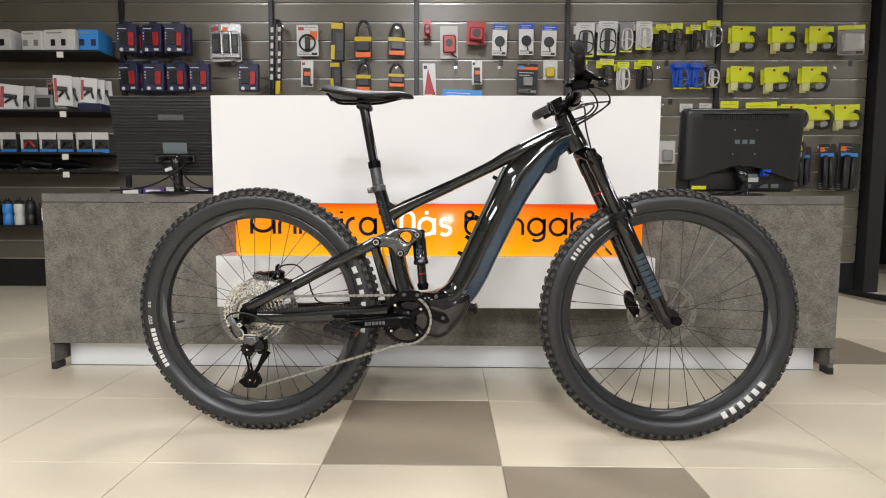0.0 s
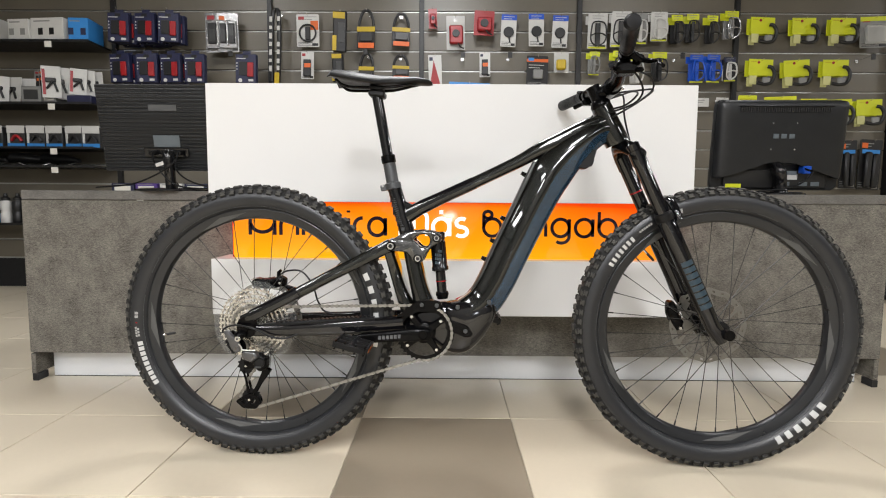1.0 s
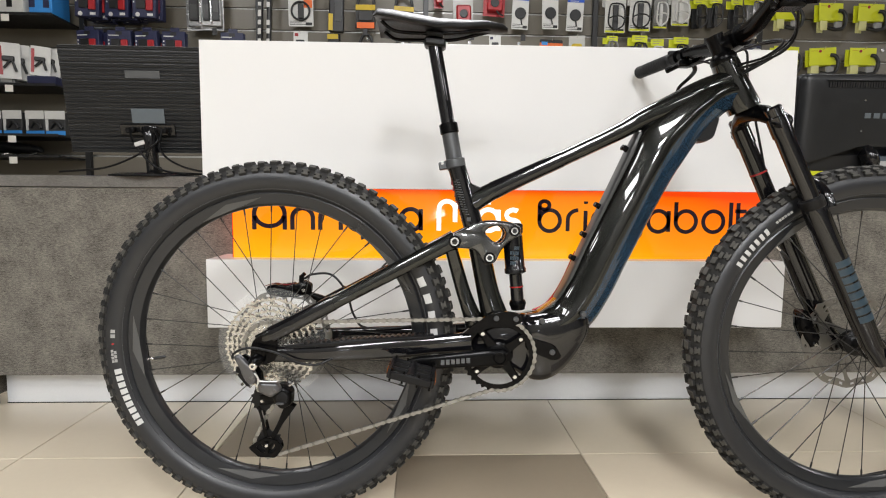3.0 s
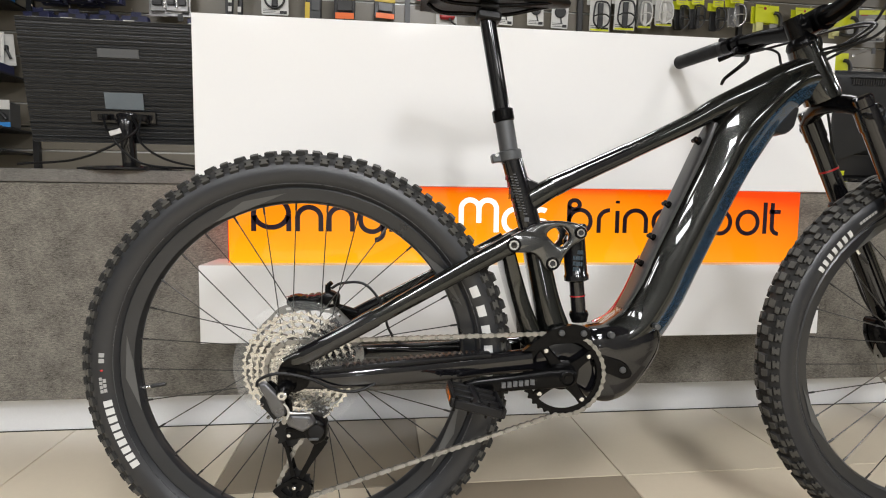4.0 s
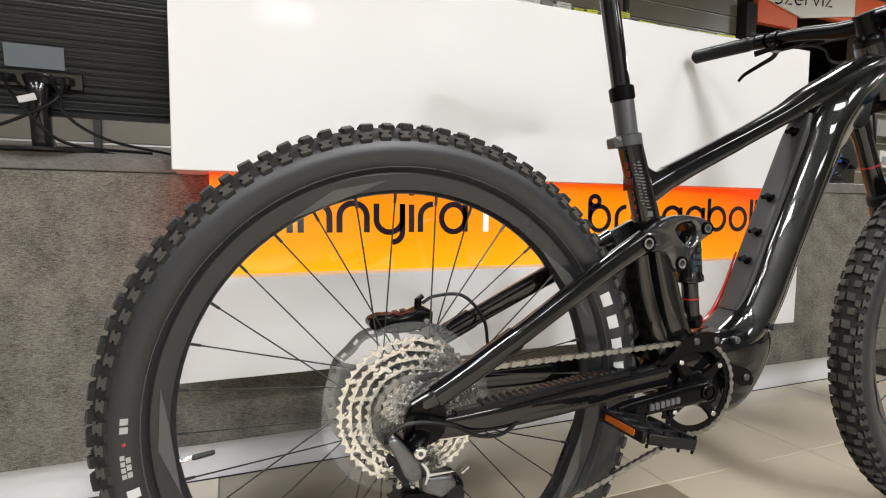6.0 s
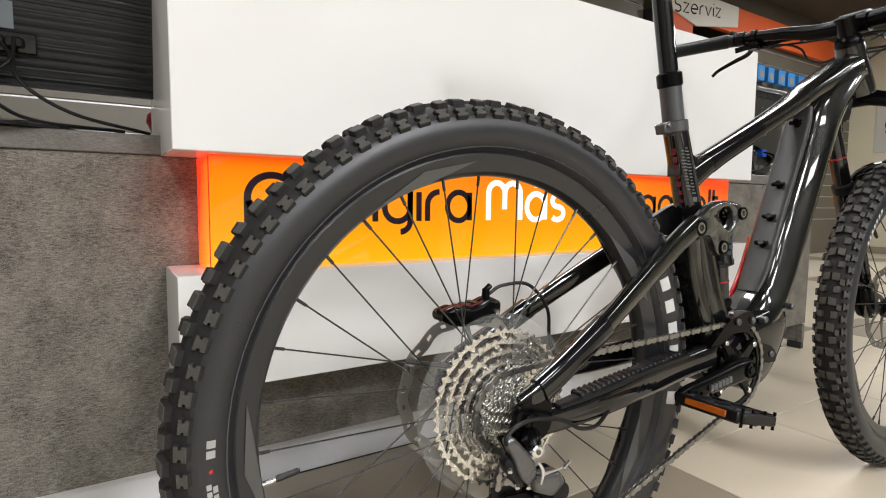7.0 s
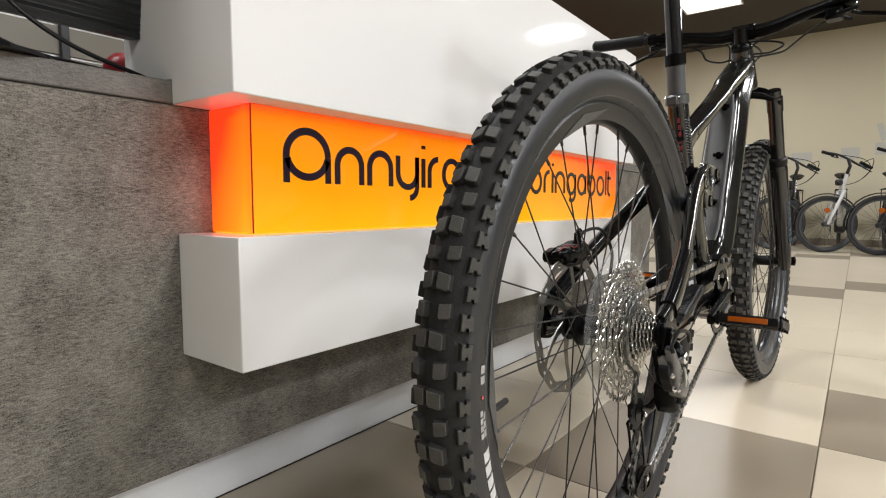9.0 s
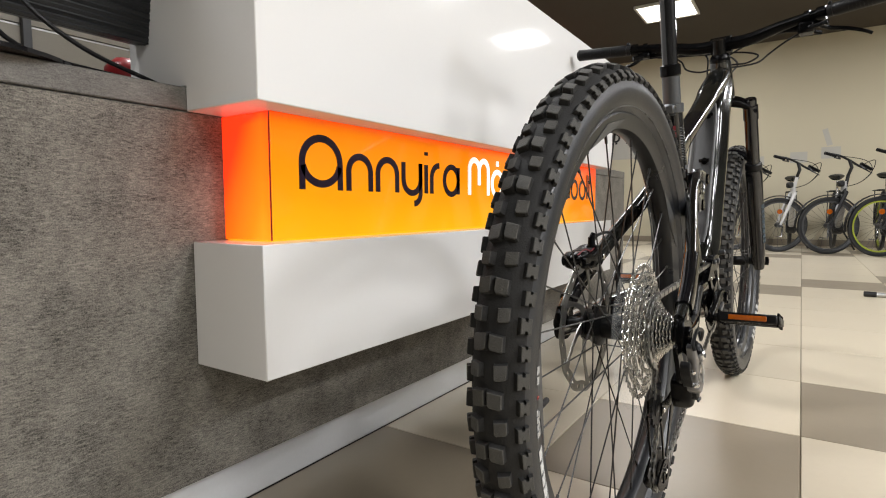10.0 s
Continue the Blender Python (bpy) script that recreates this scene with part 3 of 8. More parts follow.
# ---------------------------------------------------------------- monitors on the counter
def tilt_panel(monitor, degrees, z):
    """Tips a monitor's panel on its stand; stand, base and cables stay."""
    m = Matrix.Translation((0, 0, z)) @ Matrix.Rotation(radians(degrees), 4, "X") @ Matrix.Translation((0, 0, -z))
    for ob in monitor.children:
        if ob.name.split(".")[0] not in ("stand", "base", "cable", "cable_tag"):
            ob.matrix_basis = m


CTY = CTOP
mon = empty("monitor", pose(-1.085, 2.66, CTY, 0, 0, 1.0))
tagged(mon, "black monitor seen from behind with rippled back cover", "monitor")
b = B()
NZ = 130
rip = [[None] * 2 for _ in range(NZ + 1)]
W, Hh, Z0 = 0.256, 0.325, 0.078
for iz in range(NZ + 1):
    z = Z0 + Hh * iz / NZ
    y = -0.012 - 0.0011 * math.sin(iz * 2.1) - 0.0006 * math.sin(iz * 0.9) + (0.012 if iz in (0, NZ) else 0)
    for k, x in enumerate((-W + 0.003, W - 0.003)):
        rip[iz][k] = b.verts.new((x, y, z))
for iz in range(NZ):
    b.faces.new((rip[iz][0], rip[iz][1], rip[iz + 1][1], rip[iz + 1][0]))
box(b, -W, W, 0.0005, 0.03, Z0, Z0 + Hh, 0.004)
part("housing", b, PLASTIC, mon, sharp=20)
b = B()
box(b, -0.095, 0.075, -0.0185, -0.0135, Z0 + 0.056, Z0 + 0.090, 0.002)
port = part("port_panel", b, PLASTIC_G, mon)
for px in (-0.055, 0.02, 0.045):
    part("plug", box(B(), px - 0.013, px + 0.013, -0.042, -0.019, Z0 + 0.064, Z0 + 0.081, 0.003), MATTE, port)
part("label", box(B(), -0.055, 0.045, -0.0152, -0.0138, Z0 + 0.094, Z0 + 0.138, 0), STICKER, mon, "grey type label")
part("badge", box(B(), -0.06, 0.045, -0.0152, -0.0138, Z0 + 0.229, Z0 + 0.252, 0), GREYINK, mon, "faint maker badge")
b = B()
smooth_member(b, [(0, -0.01, Z0 + 0.07), (0, -0.02, Z0 + 0.04), (0, -0.012, 0.035), (0, 0.0, 0.012)], [(0.03, 0.025), (0.02, 0.022), (0.018, 0.02), (0.02, 0.035)])
part("stand", b, PLASTIC_G, mon)
part("base", lathe(B(), [(1e-5, 0.012), (0.12, 0.011), (0.14, 0.006), (0.14, 0.0005), (1e-5, 0.0005)], 40, (0, 0.02, 0), "z"), PLASTIC_G, mon)
for i, (pa, pb, pc, pd) in enumerate((((-0.055, -0.04, 0.150), (-0.02, -0.075, 0.09), (0.05, -0.06, 0.02), (0.2, -0.04, 0.008)),
                                      ((0.02, -0.04, 0.150), (0.035, -0.07, 0.1), (-0.1, -0.07, 0.03), (-0.26, -0.06, 0.012)),
                                      ((0.045, -0.04, 0.150), (0.05, -0.07, 0.08), (0.12, -0.075, 0.03), (0.24, -0.05, 0.006)))):
    part("cable", tube(B(), spline((pa, pb, pc, pd), 8), 0.0032, 8), MATTE, mon)
part("cable_tag", box(B(), 0.01, 0.04, -0.083, -0.08, 0.09, 0.103, 0.0005, pose(0, 0, 0, 0, -18, 0)), WHITEINK, mon, "white cable tag")
tilt_panel(mon, 10, 0.15)

mon2 = empty("monitor", pose(1.272, 2.70, CTY, 0, 0, -1.0))
tagged(mon2, "black desktop monitor with rounded back and vent slots", "monitor")
b = B()
prism(b, rounded([(-0.245, 0.02), (0.245, 0.02), (0.245, 0.365), (-0.245, 0.365)], 0.02), -0.012, 0.012, 0.004)
part("bezel", b, PLASTIC, mon2)
b = B()
pillow(b, rounded([(-0.240, 0.062), (-0.215, 0.070), (-0.165, 0.108), (-0.10, 0.122), (0.0, 0.124), (0.10, 0.122), (0.165, 0.108), (0.215, 0.070), (0.240, 0.062), (0.243, 0.362), (-0.243, 0.362)], 0.022, 5), -0.0125, -0.052, 7.0, 9)
shell = part("back_shell", b, PLASTIC, mon2)
b = B()
for k in range(40):
    box(b, -0.17 + 0.0085 * k, -0.1645 + 0.0085 * k, -0.0545, -0.0495, 0.316, 0.334, 0)
part("vent", b, BLACKM, shell)
part("vent_lip", box(B(), -0.178, 0.178, -0.0555, -0.050, 0.337, 0.341, 0.0015), PLASTIC, shell)
lb = B()
for px in (-0.03, 0.0, 0.03):
    box(lb, px - 0.010, px + 0.010, -0.0528, -0.0505, 0.219, 0.236, 0.0)
part("badge", lb, STICKER, shell, "grey maker badge")
for sx, sz in ((-0.045, 0.276), (0.045, 0.276), (-0.045, 0.178), (0.045, 0.178)):
    part("screw", disc(B(), 0.003, -0.0528, -0.0495, 10, (sx, 0, sz)), CHROME, shell)
part("connector_bay", box(B(), -0.2, 0.2, -0.022, -0.013, 0.028, 0.1, 0.003), BLACKM, mon2)
part("label", box(B(), 0.03, 0.085, -0.0235, -0.0222, 0.062, 0.082), WHITEINK, mon2, "white type label")
part("label", box(B(), -0.19, -0.13, -0.0235, -0.0222, 0.03, 0.045), mat("yellow_card", rgb("c9cf1c"), 0.5, vary=0.05), mon2, "yellow energy label")
for k, (px, pz, w) in enumerate(((0.045, 0.045, 0.012), (0.11, 0.045, 0.016), (0.155, 0.045, 0.016), (0.06, 0.088, 0.02))):
    part("socket", box(B(), px - w, px + w, -0.0245, -0.0222, pz - 0.008, pz + 0.008, 0.0008), STICKER, mon2)
part("plug", box(B(), 0.085, 0.115, -0.06, -0.0225, 0.086, 0.116, 0.003), mat("blue_plastic", rgb("0f4cb8"), 0.35), mon2, "blue video plug")
b = B()
smooth_member(b, [(-0.012, -0.035, 0.108), (-0.005, -0.052, 0.085), (0.006, -0.042, 0.05), (0.012, -0.03, 0.008)], [(0.016, 0.03), (0.022, 0.030), (0.02, 0.028), (0.02, 0.05)])
part("stand", b, PLASTIC_G, mon2)
part("base", lathe(B(), [(1e-5, 0.012), (0.1, 0.011), (0.115, 0.006), (0.115, 0.0005), (1e-5, 0.0005)], 36, (0, 0.0, 0), "z"), PLASTIC_G, mon2)
part("cable", tube(B(), spline([(0.09, -0.06, 0.1), (0.09, -0.1, 0.08), (0.02, -0.1, 0.03), (-0.15, -0.09, 0.006)], 8), 0.004, 8), MATTE, mon2)
tilt_panel(mon2, 5, 0.1)


# ---------------------------------------------------------------- the electric mountain bike
BIKE = empty("bicycle", pose(-0.528, 1.9915, 0, -1.6, 0, -2.5))
tagged(BIKE, "glossy black full-suspension electric mountain bike on the tiles", "bicycle")
R_T = 0.3715
BB = (0.461, 0.3575)
RA, FA = (0.0, R_T), (1.226, R_T)


def tyre_mesh(name, seed, front, rows=88):
    """Casing and rows of tread knobs, turned about the y axis; the knobs' worn tops are dusty."""
    rnd = random.Random(seed)
    bm = B()
    rc, sec = 0.3355, 0.0318
    prof = []
    for i in range(25):
        a = radians(-150 + 300 * i / 24)
        prof.append((rc + sec * math.cos(a), sec * 1.03 * math.sin(a)))
    prof += [(0.3115, 0.0125), (0.3115, -0.0125)]
    lathe(bm, prof, 96, closed=True)
    for f in bm.faces:
        c = f.calc_center_median()
        if math.hypot(c.x, c.z) > rc + 0.012:
            f.material_index = 1
    casing = as_mesh(name, bm, RUBBER, 50)
    casing.materials.append(TREADM)
    kb = B()

    def knob(theta, phi, lc, ll, h, skew=0.0, notch=False, ramp=0.0):
        """lc, ll: half length round the wheel and half width across it; notch: cut at both ends; ramp: foot towards the sidewall."""
        rad = Vector((math.cos(theta), 0, math.sin(theta)))
        tan = Vector((-math.sin(theta), 0, math.cos(theta)))
        up = rad * math.cos(phi) + Vector((0, 1, 0)) * math.sin(phi)
        lat = -rad * math.sin(phi) + Vector((0, 1, 0)) * math.cos(phi)
        base = rad * rc + up * sec
        out = 1 if phi > 0 else -1
        tip = rnd.uniform(-0.0005, 0.0005)
        lean = rnd.uniform(-0.0004, 0.0004)
        lc *= rnd.uniform(0.94, 1.06)
        ll *= rnd.uniform(0.94, 1.06)

        def at(a, c, z):
            return kb.verts.new(base + up * z + tan * (a + skew * c) + lat * c)

        def quad(*v):
            return kb.faces.new(v)

        # notched blocks stand at the shoulder, bevelled ones in the middle
        if notch:
            sq = ((-1, -1), (-0.34, -1), (-0.26, -0.62), (0.26, -0.62), (0.34, -1), (1, -1), (1, 1), (0.34, 1), (0.26, 0.62), (-0.26, 0.62), (-0.34, 1), (-1, 1))
            sq = [(a, c) for c, a in sq]
        else:
            sq = ((-1, -1), (0.8, -1), (1, -0.7), (1, 0.75), (0.7, 1), (-1, 1))
        foot, edge, top = [], [], []
        for a, c in sq:
            outer = ramp > 0 and c * out > 0.9
            foot.append(at(a * lc * (1.15 - 0.35 * outer), c * ll * (1.12 + (ramp if outer else 0.0)), -0.0035 - 0.004 * outer))
            edge.append(at(a * lc * 0.98, c * ll * 0.98, h * 0.86 + tip))
            top.append(at(a * lc * 0.87 + lean, c * ll * 0.87, h + tip + lean * a))
        n = len(sq)
        for i in range(n):
            k = (i + 1) % n
            quad(foot[i], foot[k], edge[k], edge[i])
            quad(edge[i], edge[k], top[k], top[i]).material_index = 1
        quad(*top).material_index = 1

    st = 2 * math.pi / rows
    for i in range(rows):
        th = st * i + rnd.uniform(-0.0010, 0.0010)
        for s in (-1, 1):
            if i % 2 == 0:
                knob(th + rnd.uniform(-0.002, 0.002), s * radians(13.5), 0.0078, 0.0071, 0.0062, 0.14 * s)
                if front:
                    knob(th + st * 0.4, s * radians(33), 0.0066, 0.0044, 0.0046, 0.2 * s)
            else:
                knob(th, s * radians(21.5), 0.0068, 0.0062, 0.0060, -0.12 * s)
            knob(th + st * 0.3, s * radians((50 if front else 56) + (0 if i % 2 else 2.5)), 0.0072, 0.0062 if i % 2 else 0.0056, 0.0054, 0.0, True, 0.55)
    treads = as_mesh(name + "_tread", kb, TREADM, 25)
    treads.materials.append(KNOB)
    return casing, treads


def arc_bars(parent, name, r, a0, a1, count, h, material):
    """Plain upright bars that follow the sidewall's curve, in place of lettering."""
    bm = B()
    rc, sec = 0.3355, 0.0318
    st = radians(a1 - a0) / count

    def at(ang, rr, d):
        y = -(1.03 * math.sqrt(max(1e-9, sec ** 2 - (rr - rc) ** 2)) + d)
        return bm.verts.new((rr * math.cos(ang), y, rr * math.sin(ang)))

    for i in range(count):
        c = radians(a0) + st * (i + 0.5)
        for u, w in ((0.0, 0.27 if h > 0.0135 else 0.37),):
            rows = []
            for d in (0.0001, 0.0006):
                rows.append([(at(c + st * (u - w), r + v * h / 2, d), at(c + st * (u + w), r + v * h / 2, d)) for v in (-1, -0.33, 0.33, 1)])
            lo, hi = rows
            for k in range(3):
                bm.faces.new((hi[k][0], hi[k][1], hi[k + 1][1], hi[k + 1][0]))
                for e in (0, 1):
                    bm.faces.new((lo[k][e], lo[k + 1][e], hi[k + 1][e], hi[k][e]))
            for k in (0, 3):
                bm.faces.new((lo[k][0], lo[k][1], hi[k][1], hi[k][0]))
    return part(name, bm, material, parent)


FRONT_PHASE = 3.2


def wheel(name, c, rear):
    """Hub with tyre, rim, spokes, valve and rotor under it."""
    x, z = c
    hubm = B()
    if rear:
        prof = [(1e-5, -0.074), (0.010, -0.074), (0.012, -0.02), (0.03, -0.019), (0.03, -0.015), (0.018, -0.012), (0.018, 0.02),
                (0.03, 0.024), (0.03, 0.028), (0.018, 0.03), (0.016, 0.05), (0.009, 0.055), (0.009, 0.074), (1e-5, 0.074)]
    else:
        prof = [(1e-5, -0.055), (0.010, -0.055), (0.012, -0.034), (0.026, -0.032), (0.026, -0.028), (0.016, -0.024), (0.015, 0.012),
                (0.027, 0.018), (0.027, 0.022), (0.018, 0.026), (0.016, 0.04), (0.009, 0.044), (0.009, 0.055), (1e-5, 0.055)]
    lathe(hubm, prof, 32)
    hub = part(name, hubm, MATTE, BIKE)
    hub.location = (x, 0, z)
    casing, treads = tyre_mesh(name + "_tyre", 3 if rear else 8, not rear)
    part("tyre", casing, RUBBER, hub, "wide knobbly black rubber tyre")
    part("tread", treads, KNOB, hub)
    for s in (-1, 1):
        bm = B()
        lathe(bm, [(0.3150 + 0.0009 * math.cos(radians(60 * k)), s * 0.0250 + 0.0009 * math.sin(radians(60 * k))) for k in range(6)], 96, closed=True)
        part("sidewall_rib", bm, RIBM, hub)
    bm = B()
    lathe(bm, [(0.3085, -0.0172), (0.3060, -0.0185), (0.3035, -0.0178), (0.296, -0.0162), (0.286, -0.0125), (0.2820, -0.006), (0.2810, 0.0), (0.2820, 0.006), (0.286, 0.0125),
               (0.296, 0.0162), (0.3035, 0.0178), (0.3060, 0.0185), (0.3085, 0.0172), (0.3080, 0.0142), (0.304, 0.0135), (0.304, -0.0135), (0.3080, -0.0142)], 96, closed=True)
    rim = part("rim", bm, RIMM, hub, "matte black rim with grey wedge graphics")
    # grey wedges printed on the rim's flank
    for base in ((20, 95, 170, 245, 320) if rear else (35, 110, 190, 265, 340)):
        for s in (-1, 1):
            bm = B()
            q = []
            for d in (0.0002, 0.0009):
                for a, r in ((base, 0.2990), (base + 9, 0.2868), (base + 26, 0.2868), (base + 14, 0.2990)):
                    yy = (0.0169 if r > 0.29 else 0.0128) + d
                    q.append(bm.verts.new((r * math.cos(radians(a)), s * yy, r * math.sin(radians(a)))))
            bm.faces.new(q[4:8])
            for k in range(4):
                bm.faces.new((q[k], q[(k + 1) % 4], q[4 + (k + 1) % 4], q[4 + k]))
            part("graphic", bm, RIMGREY, hub)
    n = 32
    yl, yr = (0.026, -0.017) if rear else (0.020, -0.030)
    rf = 0.028 if rear else 0.024
    for i in range(n):
        a = 2 * math.pi * i / n + radians(2.3 if rear else FRONT_PHASE)
        left = i % 2 == 0
        lead = 1 if (i // 2) % 2 == 0 else -1
        ah = a + lead * radians(68)
        p0 = (rf * math.cos(ah), yl if left else yr, rf * math.sin(ah))
        p1 = (0.282 * math.cos(a), 0.003 if left else -0.003, 0.282 * math.sin(a))
        bm = tube(B(), [p0, p1], 0.00105, 6)
        v0, v1 = Vector(p0), Vector(p1)
        d = (v0 - v1).normalized()
        tube(bm, [v1, v1 + d * 0.013], 0.002, 6)
        part("spoke", bm, SPOKE, hub)
    va = radians(189 if rear else 132.5)
    dv = Vector((math.cos(va), 0, math.sin(va)))
    bm = tube(B(), [dv * 0.282, dv * 0.268], 0.0029, 8)
    valve = part("valve", bm, CHROME, hub)
    part("valve_cap", tube(B(), [dv * 0.268, dv * 0.264, dv * 0.244, dv * 0.242], [0.003, 0.0038, 0.0034, 0.002], 8), BLACKM, hub)
    # brake rotor: wavy rim joined to a spider
    rr, yy = (0.1015, 0.046) if rear else (0.1015, 0.040)
    bm = B()
    m = 72
    for j in range(m):
        a0, a1 = 2 * math.pi * j / m, 2 * math.pi * (j + 1) / m
        hole = j % 3 == 1
        def rad_(a):
            return rr + 0.0016 * math.cos(12 * a), rr - 0.0155 + 0.0022 * math.cos(12 * a)
        for lo, hi in (((0.0, 0.33), (0.67, 1.0)) if hole else ((0.0, 1.0),)):
            q = []
            for ysign in (-0.0009, 0.0009):
                for a, f in ((a0, lo), (a0, hi), (a1, hi), (a1, lo)):
                    ro, ri = rad_(a)
                    r = ri + (ro - ri) * f
                    q.append(bm.verts.new((r * math.cos(a), yy + ysign, r * math.sin(a))))
            bm.faces.new(q[0:4]); bm.faces.new(q[4:8][::-1])
            for k in range(4):
                bm.faces.new((q[k], q[(k + 1) % 4], q[4 + (k + 1) % 4], q[4 + k]))
    bmesh.ops.remove_doubles(bm, verts=bm.verts, dist=0.00004)
    part("rotor", bm, ROTORM, hub, "steel brake disc with drilled holes")
    for j in range(6):
        a = 2 * math.pi * j / 6
        bm = B()
        rows = []
        for rad_in, turn, hw in ((0.020, 0.0, 0.0075), (0.040, 0.20, 0.0050), (0.060, 0.38, 0.0036), (0.078, 0.50, 0.0040), (0.0885, 0.56, 0.0065)):
            c, d = math.cos(a + turn), math.sin(a + turn)
            rows.append([Vector((rad_in * c - e * hw * d, yy + f, rad_in * d + e * hw * c)) for e, f in ((-1, -0.0009), (1, -0.0009), (1, 0.0009), (-1, 0.0009))])
        rings_to_skin(bm, rows)
        part("rotor_arm", bm, ROTORM, hub)
    bm = lathe(B(), [(0.018, yy - 0.003), (0.024, yy - 0.003), (0.024, yy + 0.003), (0.018, yy + 0.003)], 24, closed=True)
    part("rotor_hub", bm, MATTE, hub)
    return hub


rear_wheel = wheel("rear_wheel", RA, True)
front_wheel = wheel("front_wheel", FA, False)
# the wheels stand a touch more upright than the frame
rear_wheel.matrix_basis = pose(RA[0] + 0.004, -0.007, RA[1], 1.15, 0, 0)
front_wheel.matrix_basis = pose(FA[0], -0.004, FA[1], 0.6, 0, 0)

# plain blocks where the tyre makers' names stand
arc_bars(rear_wheel, "sidewall_print", 0.328, 26.5, -11.5, 6, 0.0145, WHITEINK)
arc_bars(rear_wheel, "sidewall_print", 0.3275, 212, 189.5, 9, 0.0125, WHITEINK)
arc_bars(rear_wheel, "sidewall_small_print", 0.3325, 187.5, 182.5, 4, 0.0045, GREYPRINT)
arc_bars(rear_wheel, "sidewall_small_print", 0.3270, 187.5, 183.0, 3, 0.0045, GREYPRINT)
arc_bars(rear_wheel, "sidewall_red_mark", 0.330, 181.0, 180.2, 1, 0.004, REDM)
arc_bars(rear_wheel, "sidewall_mark", 0.330, 178.6, 175.2, 2, 0.008, GREYPRINT)
arc_bars(front_wheel, "sidewall_print", 0.328, -33.5, -62.5, 6, 0.018, WHITEINK)
arc_bars(front_wheel, "sidewall_print", 0.328, 150, 133, 7, 0.0145, WHITEINK)
arc_bars(front_wheel, "sidewall_small_print", 0.331, 130, 123, 6, 0.005, GREYPRINT)
arc_bars(front_wheel, "sidewall_mark", 0.328, 112, 108.5, 2, 0.012, GREYPRINT)


def annulus(bm, inner, outer, y0, y1):
    """A flat ring between two closed outlines of as many points in (x, z)."""
    rows = [[bm.verts.new((p[0], yy, p[1])) for p in o] for yy in (y0, y1) for o in (outer, inner)]
    n = len(inner)
    for i in range(n):
        k = (i + 1) % n
        bm.faces.new((rows[0][i], rows[0][k], rows[1][k], rows[1][i]))
        bm.faces.new((rows[2][k], rows[2][i], rows[3][i], rows[3][k]))
        bm.faces.new((rows[0][k], rows[0][i], rows[2][i], rows[2][k]))
        bm.faces.new((rows[1][i], rows[1][k], rows[3][k], rows[3][i]))


def cog(teeth, y, hollow, thick=0.0017, inner=None):
    """A sprocket: toothed band, and on large ones slanted bridges to an inner ring, with shift pins."""
    r = teeth * 0.0127 / (2 * math.pi)
    bm = B()
    n = teeth * 4
    ri = inner or (r - 0.0060 if hollow else max(0.011, r - 0.014))
    band, rim_in = [], []
    for i in range(n):
        a = 2 * math.pi * i / n
        ph = i % 4
        ro = r + (0.0020 if ph in (1, 2) else -0.0024)
        a += (0.3 if ph == 1 else -0.3 if ph == 2 else 0) * 2 * math.pi / n
        w = ri + 0.0011 * math.cos(teeth // 3 * a) * (1 if hollow else 0)
        band.append((ro * math.cos(a), ro * math.sin(a)))
        rim_in.append((w * math.cos(a), w * math.sin(a)))
    annulus(bm, rim_in, band, y - thick / 2, y + thick / 2)
    if hollow:
        arms = teeth // 4
        r1 = ri - 0.0085
        for j in range(arms):
            a = 2 * math.pi * j / arms
            q = []
            for e in (-1, 1):
                for rr, da in ((ri + 0.0008, 0.05), (ri + 0.0008, -0.03), (r1 - 0.0006, -0.10), (r1 - 0.0006, -0.01)):
                    q.append(bm.verts.new((rr * math.cos(a + da), y + e * thick * 0.42, rr * math.sin(a + da))))
            bm.faces.new(q[0:4])
            bm.faces.new(q[4:8][::-1])
            for k in range(4):
                bm.faces.new((q[k], q[(k + 1) % 4], q[4 + (k + 1) % 4], q[4 + k]))
        m = 60
        annulus(bm, [((r1 - 0.0045) * math.cos(2 * math.pi * i / m), (r1 - 0.0045) * math.sin(2 * math.pi * i / m)) for i in range(m)],
                [(r1 * math.cos(2 * math.pi * i / m), r1 * math.sin(2 * math.pi * i / m)) for i in range(m)], y - thick / 2, y + thick / 2)
        for j in range(8):
            a = 2 * math.pi * (j + 0.3 * (j % 2)) / 8 + teeth
            rp = r - 0.0048
            disc(bm, 0.0026, y - thick / 2 - 0.0009, y - thick / 2 + 0.0002, 8, (rp * math.cos(a), 0, rp * math.sin(a)))
    return bm


cassette = part("cassette", lathe(B(), [(1e-5, -0.066), (0.014, -0.066), (0.017, -0.06), (0.03, -0.045), (0.04, -0.03), (0.04, -0.022), (1e-5, -0.022)], 32), BLACKM, BIKE,
                "silver wide-range twelve-speed cassette")
cassette.matrix_basis = Matrix.Translation((RA[0] + 0.003, -0.021, RA[1])) @ Matrix.Diagonal((0.92, 1, 0.92, 1))
for i, t in enumerate((51, 45, 39, 33, 28, 24, 21, 18, 16, 14, 12, 10)):
    part("sprocket", cog(t, -0.0235 - 0.0037 * i, t >= 28), STEEL, cassette)
guard = part("spoke_guard", lathe(B(), [(0.035, -0.0195), (0.113, -0.0205), (0.1135, -0.0195), (0.035, -0.0187)], 64, closed=True), CLEAR, BIKE, "clear plastic spoke protector disc")
guard.location = (RA[0] + 0.003, -0.017, RA[1])

